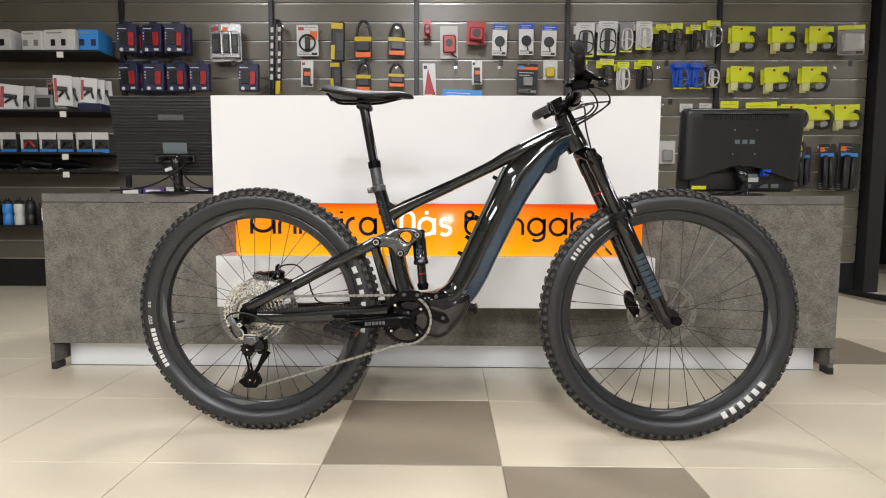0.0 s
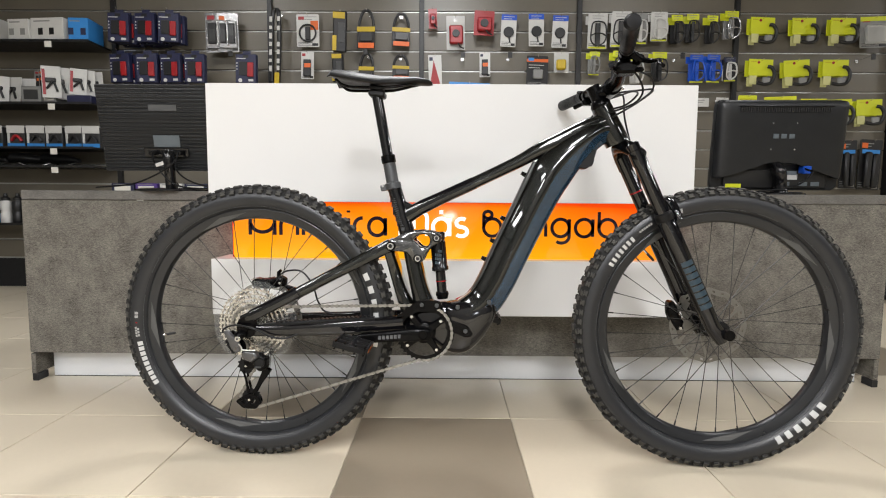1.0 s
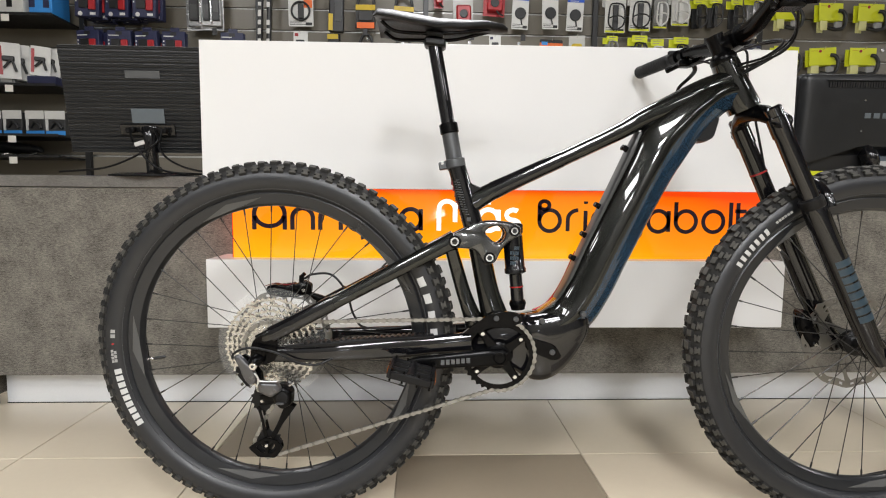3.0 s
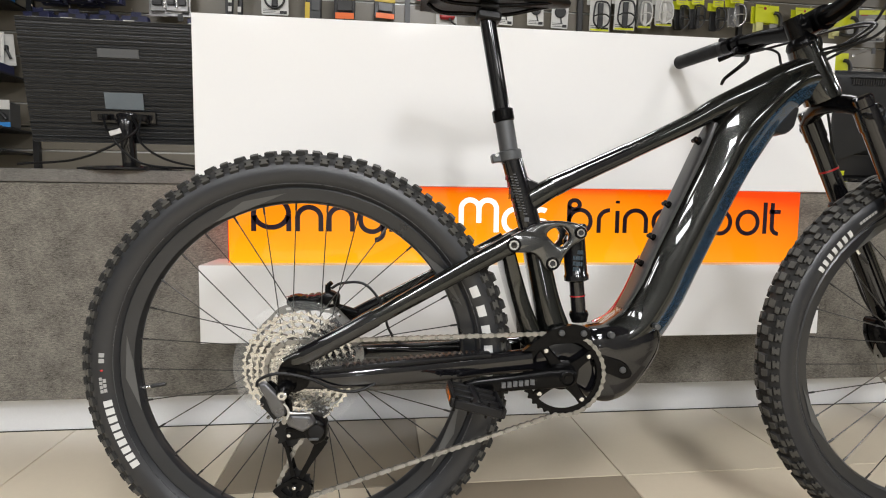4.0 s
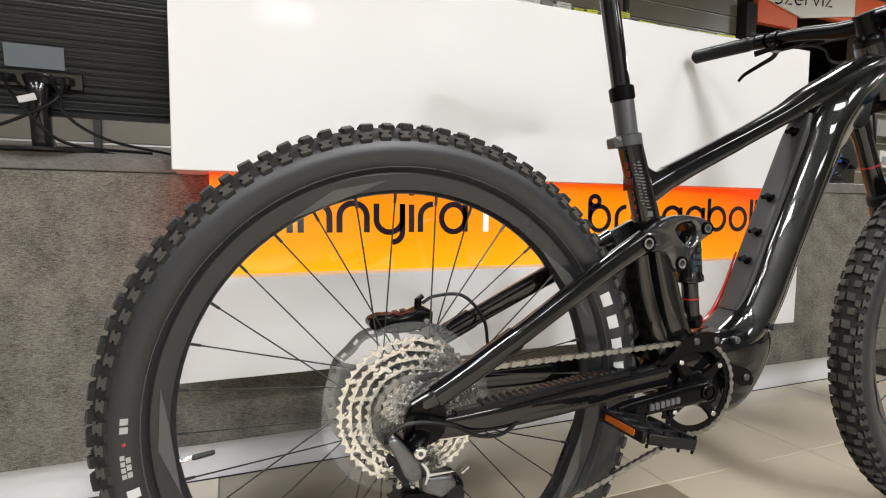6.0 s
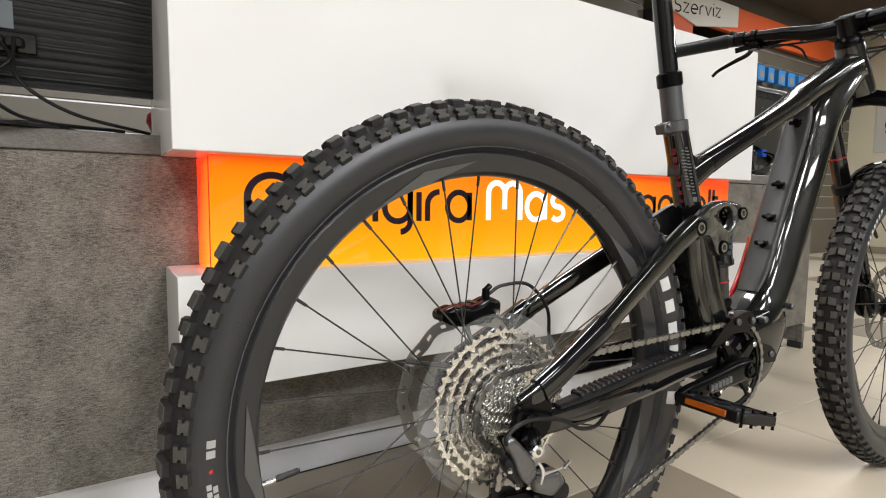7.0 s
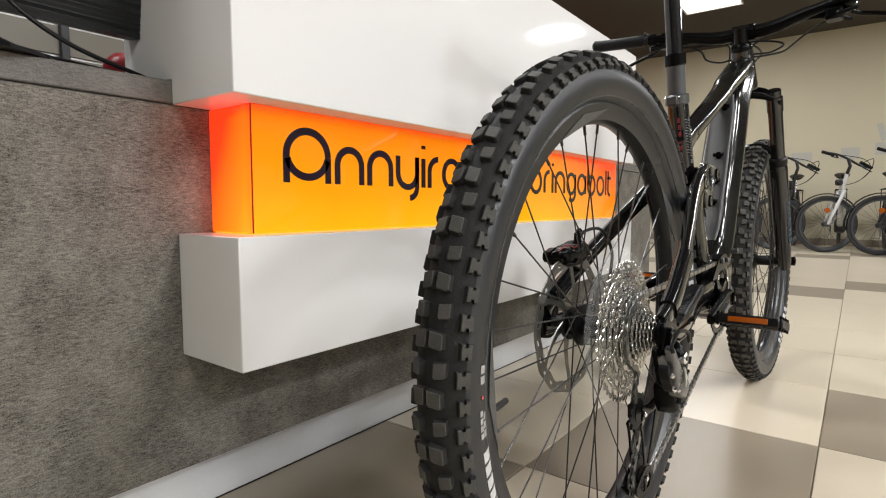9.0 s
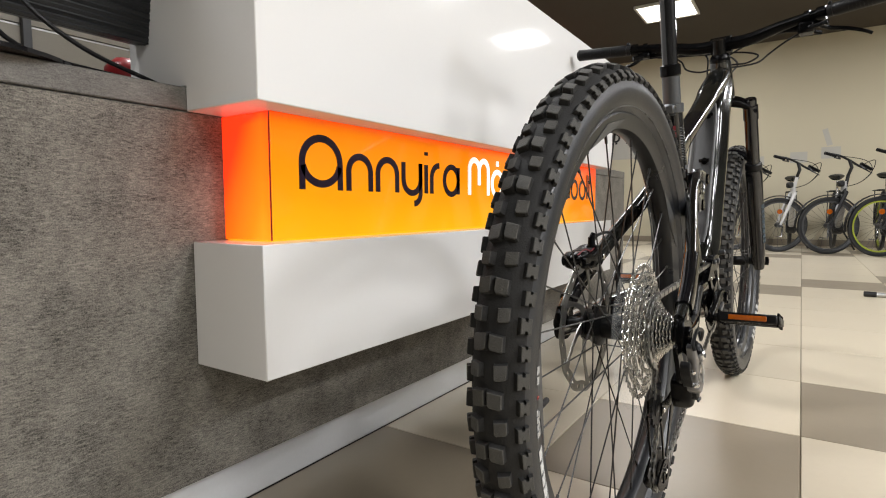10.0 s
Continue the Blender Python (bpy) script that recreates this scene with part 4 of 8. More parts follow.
# ---- frame
def ridged(bm, pts, sizes, k=6):
    """A six-sided tube with rounded corners: narrow at the back, widest at a ridge, running together towards the front."""
    P = [np.array((*p, *q), float) for p, q in zip(pts, sizes)]
    P = [2 * P[0] - P[1]] + P + [2 * P[-1] - P[-2]]
    five = []
    for i in range(1, len(P) - 2):
        a, b, c, d = P[i - 1:i + 3]
        for j in range(k):
            t = j / k
            five.append(0.5 * ((2 * b) + (c - a) * t + (2 * a - 5 * b + 4 * c - d) * t * t + (3 * b - a - 3 * c + d) * t ** 3))
    five.append(P[-2])
    section = rounded([(1.0, 0.34), (0.10, 1.0), (-0.22, 1.0), (-1.0, 0.60), (-1.0, -0.60), (-0.22, -1.0), (0.10, -1.0), (1.0, -0.34)], 0.30, 5)
    n = len(section)
    rings = []
    for i, f in enumerate(five):
        p = Vector(f[:3])
        t = (Vector(five[min(i + 1, len(five) - 1)][:3]) - Vector(five[max(i - 1, 0)][:3])).normalized()
        up = Vector((-t.z, 0, t.x))
        rings.append([p + up * u * f[3] + Vector((0, v * f[4], 0)) for u, v in section])
    rings_to_skin(bm, rings)
    bm.faces.ensure_lookup_table()
    for q in range((len(rings) - 1) * n):
        if section[q % n][0] + section[(q + 1) % n][0] > 0.36:
            bm.faces[q].material_index = 1
    return bm


b = B()
ridged(b, [(0.948, 0, 0.890), (0.920, 0, 0.888), (0.889, 0, 0.872), (0.845, 0, 0.836), (0.797, 0, 0.783), (0.768, 0, 0.731), (0.729, 0, 0.653), (0.682, 0, 0.555), (0.650, 0, 0.486), (0.612, 0, 0.430), (0.55, 0, 0.392)],
       [(0.030, 0.026), (0.034, 0.031), (0.038, 0.036), (0.044, 0.040), (0.053, 0.043), (0.050, 0.045), (0.0485, 0.046), (0.048, 0.046), (0.047, 0.046), (0.046, 0.046), (0.040, 0.046)])
down_tube = part("down_tube", b, FRAME, BIKE, "thick black metallic down tube holding the battery", 24)
down_tube.data.materials.append(BLUEFRAME)
b = B()
smooth_member(b, [(0.748, 0, 0.806), (0.731, 0, 0.770), (0.6975, 0, 0.6965), (0.647, 0, 0.587), (0.609, 0, 0.502), (0.586, 0, 0.464)],
              [(0.007, 0.018), (0.008, 0.0235), (0.008, 0.0245), (0.008, 0.0245), (0.008, 0.0245), (0.006, 0.020)], 20, 4.0)
cover = part("battery_cover", b, COVERM, BIKE, "satin dark grey battery cover strip with black clips")
for px, pz in ((0.727, 0.771), (0.674, 0.654), (0.647, 0.594), (0.625, 0.546)):
    bm = B()
    tube(bm, [(px, -0.004, pz), (px - 0.015, -0.006, pz + 0.008)], [0.0066, 0.0052], 10)
    tube(bm, [(px - 0.011, -0.016, pz + 0.006), (px - 0.011, 0.006, pz + 0.006)], 0.0042, 8)
    part("clip", bm, SATIN, cover)
b = B()
smooth_member(b, [(0.540, 0.028, 0.434), (0.572, 0.028, 0.452), (0.600, 0.027, 0.494), (0.628, 0.026, 0.562)], [(0.002, 0.004), (0.0022, 0.004), (0.002, 0.0035), (0.0008, 0.002)], 12)
part("red_flash", b, REDM, BIKE, "red painted flash below the battery cover")
b = B()
smooth_member(b, [(0.398, 0, 0.657), (0.45, 0, 0.6875), (0.497, 0, 0.710), (0.5876, 0, 0.752), (0.70, 0, 0.806), (0.753, 0, 0.8355), (0.8155, 0, 0.863), (0.8776, 0, 0.890), (0.928, 0, 0.910)],
              [(0.022, 0.017), (0.0185, 0.018), (0.0168, 0.0185), (0.0160, 0.020), (0.0168, 0.0235), (0.0195, 0.026), (0.024, 0.028), (0.028, 0.028), (0.026, 0.026)], 24, 2.8)
part("top_tube", b, FRAME, BIKE)
b = B()
smooth_member(b, [(0.45, 0, 0.6875), (0.497, 0, 0.710), (0.5876, 0, 0.752)], [(0.0191, 0.0186), (0.0174, 0.0191), (0.0166, 0.0206)], 24, 2.8)
part("top_tube_gloss", b, GLOSS, BIKE, "gloss black band on the top tube")
b = B()
rings = []
for z0, z1, w in ((0.735, 0.665, 0.0115), (0.716, 0.672, 0.013), (0.701, 0.679, 0.0135), (0.6935, 0.684, 0.013), (0.693, 0.688, 0.010)):
    i = len(rings)
    x = 0.372 + 0.0175 * i
    rings.append([Vector((x, w * c, (z0 + z1) / 2 + (z0 - z1) / 2 * e)) for c, e in ((-1, -1), (-1, 0.6), (-0.6, 1), (0.6, 1), (1, 0.6), (1, -1))])
rings_to_skin(b, rings)
part("gusset", b, GLOSS, BIKE, "gloss black web between seat tube and top tube")
b = B()
smooth_member(b, [(0.371, 0, 0.748), (0.390, 0, 0.685), (0.408, 0, 0.622), (0.426, 0, 0.56), (0.44, 0, 0.50)], [(0.0185, 0.0185), (0.0195, 0.019), (0.021, 0.02), (0.02, 0.02), (0.02, 0.02)], 24, 2.2)
part("seat_tube", b, GLOSS, BIKE, "gloss black seat tube")
b = B()
smooth_member(b, [(0.418, 0, 0.585), (0.430, 0, 0.53), (0.444, 0, 0.47), (0.462, 0, 0.41)], [(0.021, 0.03), (0.022, 0.032), (0.024, 0.036), (0.03, 0.04)], 20, 3.2)
part("seat_tube_base", b, FRAME, BIKE)
b = B()
rnd = random.Random(21)
for phi, count, top in ((72, 15, 0.708), (52, 13, 0.704)):
    for i in range(count):
        z = top - 0.0050 * i
        f = (0.748 - z) / 0.126
        w = rnd.uniform(0.0015, 0.0038)
        box(b, -w, w, -0.0014, 0.0010, -0.0009, 0.0009, 0, pose(0.371 + 0.037 * f - 0.0199 * math.cos(radians(phi)), -0.0194 * math.sin(radians(phi)), z, 0, 0, phi - 90))
f = (0.748 - 0.628) / 0.126
box(b, -0.004, 0.004, -0.0014, 0.0010, -0.004, 0.004, 0, pose(0.371 + 0.037 * f - 0.0204 * math.cos(radians(72)), -0.0197 * math.sin(radians(72)), 0.628, 0, 0, -18))
part("print", b, GREYINK, BIKE, "rows of small grey print on the seat tube")
b = B()
for i in range(7):
    z = 0.703 - 0.0125 * i
    f = (0.748 - z) / 0.126
    box(b, -0.0026, 0.0026, -0.0012, 0.0010, -0.0045, 0.0045, 0, pose(0.371 + 0.037 * f - 0.0204 * math.cos(radians(16)), -0.0197 * math.sin(radians(16)), z, 0, 0, 16 - 90))
part("red_print", b, REDPRINT, BIKE, "red block print down the back of the seat tube")
ax = Vector((-0.4226, 0, 0.9063))
hb, ht = Vector((0.962, 0, 0.856)), Vector((0.9176, 0, 0.9512))
b = tube(B(), [hb, hb + (ht - hb) * 0.1, hb + (ht - hb) * 0.5, hb + (ht - hb) * 0.9, ht], [0.031, 0.032, 0.029, 0.027, 0.026], 24)
part("head_tube", b, FRAME, BIKE)
b = tube(B(), [ht, ht + ax * 0.006, ht + ax * 0.014, ht + ax * 0.02], [0.0255, 0.0265, 0.023, 0.0175], 24)
part("headset_cap", b, SATIN, BIKE)
# motor housing with covers
b = B()
for e in (-1, 1):
    pillow(b, rounded([(0.396, 0.352), (0.402, 0.402), (0.440, 0.428), (0.530, 0.434), (0.590, 0.410), (0.612, 0.365), (0.585, 0.318), (0.556, 0.300), (0.520, 0.300), (0.494, 0.320), (0.450, 0.3255), (0.415, 0.330)], 0.022, 6), 0.0, e * 0.044, 4.2)
motor = part("motor", b, GLOSS, BIKE, "glossy black mid-drive motor housing")
b = B()
for e in (-1, 1):
    pillow(b, rounded([(0.500, 0.430), (0.560, 0.440), (0.610, 0.450), (0.648, 0.440), (0.652, 0.402), (0.626, 0.354), (0.592, 0.312), (0.556, 0.294), (0.518, 0.300), (0.492, 0.36)], 0.03, 6), e * 0.004, e * 0.047, 4.0)
part("motor_cover", b, GLOSS, motor, "gloss black skid plate below the motor")
b = B()
prism(b, rounded([(0.520, 0.392), (0.575, 0.376), (0.590, 0.352), (0.572, 0.345), (0.515, 0.368)], 0.008), -0.0535, -0.043, 0.002)
disc(b, 0.030, -0.0525, -0.040, 30, (BB[0], 0, BB[1]), bevel=0.004)
part("side_plate", b, SATIN, motor)
for px, pz in ((0.569, 0.363), (0.548, 0.425), (0.630, 0.440)):
    part("bolt", disc(B(), 0.0058, -0.0565, -0.044, 12, (px, 0, pz), bevel=0.0015), GREYTUBE, motor)
b = B()
prism(b, rounded([(0.384, 0.397), (0.408, 0.416), (0.436, 0.437), (0.474, 0.446), (0.502, 0.441), (0.511, 0.427), (0.484, 0.414), (0.445, 0.414), (0.412, 0.400)], 0.006), -0.062, -0.050, 0.003)
guide = part("chain_guide", b, SATIN, BIKE, "black plastic chain guide")
for px, pz in ((0.494, 0.431), (0.455, 0.432)):
    bolt = disc(B(), 0.0055, -0.066, -0.050, 12, (px, 0, pz), bevel=0.001)
    part("bolt", bolt, GREYTUBE, guide)

# ---- rear triangle
def spread(s, pts):
    """The drive side's stays stand further out towards the hub."""
    return [(x, y - (0.021 * max(0.0, 1 - x / 0.30) if s < 0 else 0.0), z) for x, y, z in pts]


for s in (-1, 1):
    b = B()
    smooth_member(b, spread(s, [(-0.006, s * 0.074, 0.388), (0.03, s * 0.076, 0.409), (0.11, s * 0.073, 0.450), (0.22, s * 0.060, 0.508), (0.32, s * 0.046, 0.560), (0.372, s * 0.041, 0.587)]),
                  [(0.015, 0.007), (0.013, 0.009), (0.0135, 0.0095), (0.015, 0.010), (0.0165, 0.011), (0.018, 0.011)], 16, 2.8)
    stay = part("seat_stay", b, FRAME, BIKE)
    b = B()
    smooth_member(b, spread(s, [(0.018, s * 0.0762, 0.4025), (0.06, s * 0.0757, 0.4245), (0.135, s * 0.0714, 0.464)]), [(0.0160, 0.0112), (0.0152, 0.0113), (0.0156, 0.0118)], 16, 2.8)
    part("gloss_band", b, GLOSS, stay)
    b = B()
    smooth_member(b, spread(s, [(-0.012, s * 0.075, 0.366), (0.04, s * 0.076, 0.364), (0.13, s * 0.072, 0.366), (0.25, s * 0.060, 0.371), (0.33, s * 0.052, 0.376), (0.405, s * 0.048, 0.382)]),
                  [(0.014, 0.006), (0.015, 0.008), (0.0175, 0.010), (0.020, 0.011), (0.019, 0.012), (0.02, 0.012)], 16, 3.0)
    cs = part("chain_stay", b, GLOSS, BIKE)
    if s < 0:
        b = B()
        smooth_member(b, spread(s, [(0.045, -0.0765, 0.379), (0.115, -0.0735, 0.3835), (0.22, -0.0635, 0.389), (0.33, -0.0525, 0.393)]), [(0.003, 0.008), (0.005, 0.0105), (0.0055, 0.0118), (0.005, 0.012)], 16, 3.0)
        pad = part("chain_slap_guard", b, MATTE, cs, "ridged black rubber chainstay guard")
        b = B()
        for i in range(22):
            f = i / 21
            px, py, pz = spread(s, [(0.085 + 0.23 * f, -0.0745 + 0.0225 * f, 0.3855 + 0.0105 * f)])[0]
            disc(b, 0.0045, py - 0.0105, py + 0.0105, 10, (px, 0, pz), bevel=0.002)
        part("ridge", b, MATTE, cs)
    out = 0.021 if s < 0 else 0.0
    b = B()
    prism(b, rounded([(-0.022, 0.350), (-0.018, 0.392), (0.006, 0.406), (0.03, 0.398), (0.032, 0.356), (0.008, 0.345)], 0.01), s * 0.072 - out, s * 0.082 - out, 0.002)
    part("dropout", b, SATIN, BIKE)
    b = disc(B(), 0.0115, s * 0.080 - out, s * 0.0885 - out, 20, (RA[0], 0, RA[1]), bevel=0.002)
    disc(b, 0.0045, s * 0.0882 - out, s * 0.0895 - out, 6, (RA[0], 0, RA[1]))
    part("axle_end", b, SATIN, BIKE)
b = B()
smooth_member(b, [(0.365, 0, 0.565), (0.378, 0, 0.52), (0.395, 0, 0.465), (0.418, 0, 0.405)], [(0.014, 0.05), (0.015, 0.045), (0.016, 0.046), (0.02, 0.05)], 20, 4)
part("rear_yoke", b, FRAME, BIKE)
# rocker link on both flanks: three pivot lobes round an oval opening
ROCKER = rounded([(0.3584, 0.5835), (0.3632, 0.598), (0.3778, 0.6038), (0.403, 0.6173), (0.4273, 0.625), (0.4525, 0.6269), (0.4845, 0.6231), (0.5039, 0.6144), (0.5058, 0.5999), (0.4942, 0.5912), (0.4777, 0.5816), (0.4632, 0.5632), (0.4544, 0.542), (0.4408, 0.5353), (0.4273, 0.542), (0.4214, 0.5574), (0.4088, 0.5681), (0.3856, 0.57), (0.3661, 0.57)], 0.007, 4)
ROCKER_HOLE = rounded([(0.4302, 0.6018), (0.4408, 0.6125), (0.4622, 0.6163), (0.4738, 0.6057), (0.4728, 0.5912), (0.4622, 0.5796), (0.4496, 0.5825), (0.4399, 0.5922)], 0.006, 4)


def flank(x):
    """How far the rocker stands out of its place on the front pivots: it widens towards the stays."""
    return -0.0170 + 0.0080 * min(1.0, max(0.0, (0.435 - x) / 0.06))


def reach(outline, c, a):
    """How far a ray from c at the angle a runs to the outline."""
    dx, dz = math.cos(a), math.sin(a)
    best = 0.0
    for p, q in zip(outline, outline[1:] + outline[:1]):
        ex, ez = q[0] - p[0], q[1] - p[1]
        det = ex * dz - ez * dx
        if abs(det) < 1e-12:
            continue
        px, pz = p[0] - c[0], p[1] - c[1]
        t = (ex * pz - ez * px) / det
        u = (dx * pz - dz * px) / det
        if t > 0 and -1e-6 <= u <= 1 + 1e-6:
            best = max(best, t)
    return best


for s in (-1, 1):
    b = B()
    hc = (0.4535, 0.598)
    n = 96
    profile = ((0, 0.0, 0.044), (0, 0.0, 0.0535), (0, -0.0022, 0.0572), (0, -0.0055, 0.0588), (1, 0.0050, 0.0588), (1, 0.0020, 0.0572), (1, 0.0, 0.0535), (1, 0.0, 0.044))
    rows = [[] for q in profile]
    for k in range(n):
        a = 2 * math.pi * k / n
        outer, inner = reach(ROCKER, hc, a), reach(ROCKER_HOLE, hc, a)
        for row, (w, dr, yy) in zip(rows, profile):
            rr = (inner if w else outer) + dr
            px = hc[0] + rr * math.cos(a)
            row.append(b.verts.new((px, s * (yy + flank(px)), hc[1] + rr * math.sin(a))))
    for q in range(len(rows)):
        ra, rb = rows[q], rows[(q + 1) % len(rows)]
        for k in range(n):
            m = (k + 1) % n
            b.faces.new((ra[k], ra[m], rb[m], rb[k]))
    rocker = part("rocker_link", b, GRAPHITE, BIKE, "forged graphite-grey rocker link with bolts", 40)
    for (px, pz), r in (((0.371, 0.5835), 0.0125), ((0.491, 0.6055), 0.0105), ((0.4415, 0.551), 0.0112)):
        o = flank(px)
        b = lathe(B(), [(r * 0.72, s * (0.0575 + o)), (r * 0.74, s * (0.0625 + o)), (r * 0.97, s * (0.0625 + o)), (r * 1.04, s * (0.060 + o)), (r * 1.04, s * (0.050 + o))], 24, (px, 0, pz))
        part("pivot_cap", b, SATIN, rocker)
        b = lathe(B(), [(r * 0.42, s * (0.0575 + o)), (r * 0.44, s * (0.0620 + o)), (r * 0.68, s * (0.0620 + o)), (r * 0.72, s * (0.0600 + o)), (r * 0.72, s * (0.054 + o))], 22, (px, 0, pz))
        part("pivot_bolt", b, CHROME, rocker)
        part("bolt_socket", disc(B(), r * 0.46, s * (0.054 + o), s * (0.0590 + o), 6, (px, 0, pz)), BLACKM, rocker)
    part("pivot_axle", tube(B(), [(0.4415, s * 0.016, 0.551), (0.4415, s * 0.030, 0.551)], 0.011, 14), SATIN, BIKE)
# shock
sh = Vector((0.506 - 0.491, 0, 0.440 - 0.6055))
p0 = Vector((0.491, 0, 0.6055))
b = tube(B(), [p0 + Vector((0, -0.028, 0)), p0 + Vector((0, 0.028, 0))], 0.009, 14)
box(b, -0.012, 0.020, -0.020, 0.020, -0.008, 0.016, 0.004, Matrix.Translation(p0))
tube(b, [p0 + sh * 0.02, p0 + sh * 0.06, p0 + sh * 0.07, p0 + sh * 0.46, p0 + sh * 0.48, p0 + sh * 0.53, p0 + sh * 0.55], [0.014, 0.019, 0.0205, 0.0205, 0.0225, 0.0225, 0.016], 24)
shock = part("shock", b, GLOSS, BIKE, "black air shock absorber with red ring")
part("shaft", tube(B(), [p0 + sh * 0.54, p0 + sh * 0.9], 0.0135, 20), GLOSS, shock)
part("ring", tube(B(), [p0 + sh * 0.70, p0 + sh * 0.715], 0.0145, 20), REDM, shock)
part("lower_eyelet", tube(B(), [p0 + sh * 0.88 , p0 + sh * 0.92, p0 + sh * 1.0], [0.016, 0.018, 0.014], 16), SATIN, shock)
b = B()
for k, (w0, w1) in enumerate(((-0.0015, 0.009), (-0.009, 0.009), (-0.009, 0.009), (-0.009, 0.003))):
    for e in range(4):
        xa, xb = w0 + (w1 - w0) * e / 4, w0 + (w1 - w0) * (e + 0.72) / 4
        box(b, xa, xb, -0.0012, 0.0006, -0.0035, 0.0035, 0, pose(0.495, -0.0196 - 0.0005 * (e in (1, 2)), 0.570 - 0.0105 * k, 0, 4, 0))
part("label", b, BLUEINK, shock, "slate-blue block print")

# ---- seatpost and saddle
sp = Vector((0.327 - 0.371, 0, 0.981 - 0.742))
q0 = Vector((0.371, 0, 0.742))
b = tube(B(), [q0 + sp * 0.31, q0 + sp * 1.0], 0.0142, 22)
post = part("seatpost", b, GLOSS, BIKE, "gloss black dropper seatpost")
part("outer_tube", tube(B(), [q0 + sp * -0.05, q0 + sp * 0.26], 0.0168, 22), GREYTUBE, post, "grey dropper post outer tube")
part("collar", tube(B(), [q0 + sp * 0.255, q0 + sp * 0.265, q0 + sp * 0.34, q0 + sp * 0.35], [0.0168, 0.0192, 0.0192, 0.0155], 22), SATIN, post)
b = tube(B(), [q0 + sp * -0.035, q0 + sp * -0.028, q0 + sp * 0.035, q0 + sp * 0.042], [0.0195, 0.0215, 0.0215, 0.0195], 24)
box(b, -0.034, -0.014, -0.01, 0.01, -0.008, 0.008, 0.002, Matrix.Translation(q0) @ pose(0, 0, 0, 0, -10, 0))
clampo = part("seat_clamp", b, GREYTUBE, BIKE, "grey seat clamp")
part("bolt", tube(B(), [q0 + Vector((-0.026, -0.014, 0.0)), q0 + Vector((-0.026, 0.014, 0.0))], 0.0035, 10), CHROME, clampo)
b = B()
box(b, -0.022, 0.022, -0.02, 0.02, -0.008, 0.008, 0.004, pose(0.328, 0, 0.985, 0, 6, 0))
box(b, -0.018, 0.018, -0.026, 0.026, -0.005, 0.005, 0.003, pose(0.327, 0, 0.999, 0, 6, 0))
part("saddle_clamp", b, MATTE, BIKE)
b = B()
SADDLE = [(0.206, 1.030, 0.066, 0.010), (0.214, 1.034, 0.070, 0.020), (0.245, 1.030, 0.070, 0.026), (0.285, 1.024, 0.062, 0.025), (0.33, 1.020, 0.046, 0.022),
          (0.38, 1.019, 0.032, 0.020), (0.43, 1.018, 0.023, 0.018), (0.462, 1.013, 0.018, 0.014), (0.472, 1.008, 0.010, 0.007)]
rings = []
for x, z, hw, th in SADDLE:
    ring = []
    for j in range(24):
        a = 2 * math.pi * j / 24
        y = hw * math.cos(a)
        s = math.sin(a)
        drop = 0.020 * (abs(y) / max(hw, 0.03)) ** 2.5 * min(1, hw / 0.045)
        groove = 0.004 * math.exp(-(y / 0.008) ** 2) if s > 0 else 0
        ring.append(Vector((x + 0.003, y, z + 0.007 - drop - groove + (th * 0.30 * s if s > 0 else th * 0.9 * s))))
    rings.append(ring)
rings_to_skin(b, rings)
saddle = part("saddle", b, MATTE, BIKE, "black short-nosed saddle")
for s in (-1, 1):
    b = tube(B(), spline([(0.222, s * 0.034, 1.0190), (0.245, s * 0.028, 1.0030), (0.285, s * 0.022, 0.9995), (0.36, s * 0.022, 0.9995), (0.41, s * 0.014, 1.0070), (0.452, s * 0.007, 1.0150)], 6), 0.0036, 10)
    part("rail", b, SATIN, saddle)

# ---- fork
fd = Vector((0.4226, 0, -0.9063))
fn = Vector((0.9063, 0, 0.4226))
c0 = hb + fd * 0.014
b = B()
rings = []
for y in (-0.088, -0.084, -0.07, -0.045, -0.02, 0.0, 0.02, 0.045, 0.07, 0.084, 0.088):
    o = c0 + Vector((0, y * 0.95, 0)) + fn * (0.002 + 0.012 * (abs(y) / 0.08)) + fd * (0.034 * (abs(y) / 0.08) ** 2 - 0.004)
    e = 0.6 if abs(y) > 0.086 else 1.0 - 0.18 * abs(y) / 0.08
    rings.append([o + e * (0.023 * math.cos(2 * math.pi * j / 16) * fn + 0.017 * math.sin(2 * math.pi * j / 16) * fd) for j in range(16)])
rings_to_skin(b, rings)
fork = part("fork_crown", b, SATIN, BIKE, "black suspension fork crown")
leg0 = Vector((0.990, 0, 0.826))
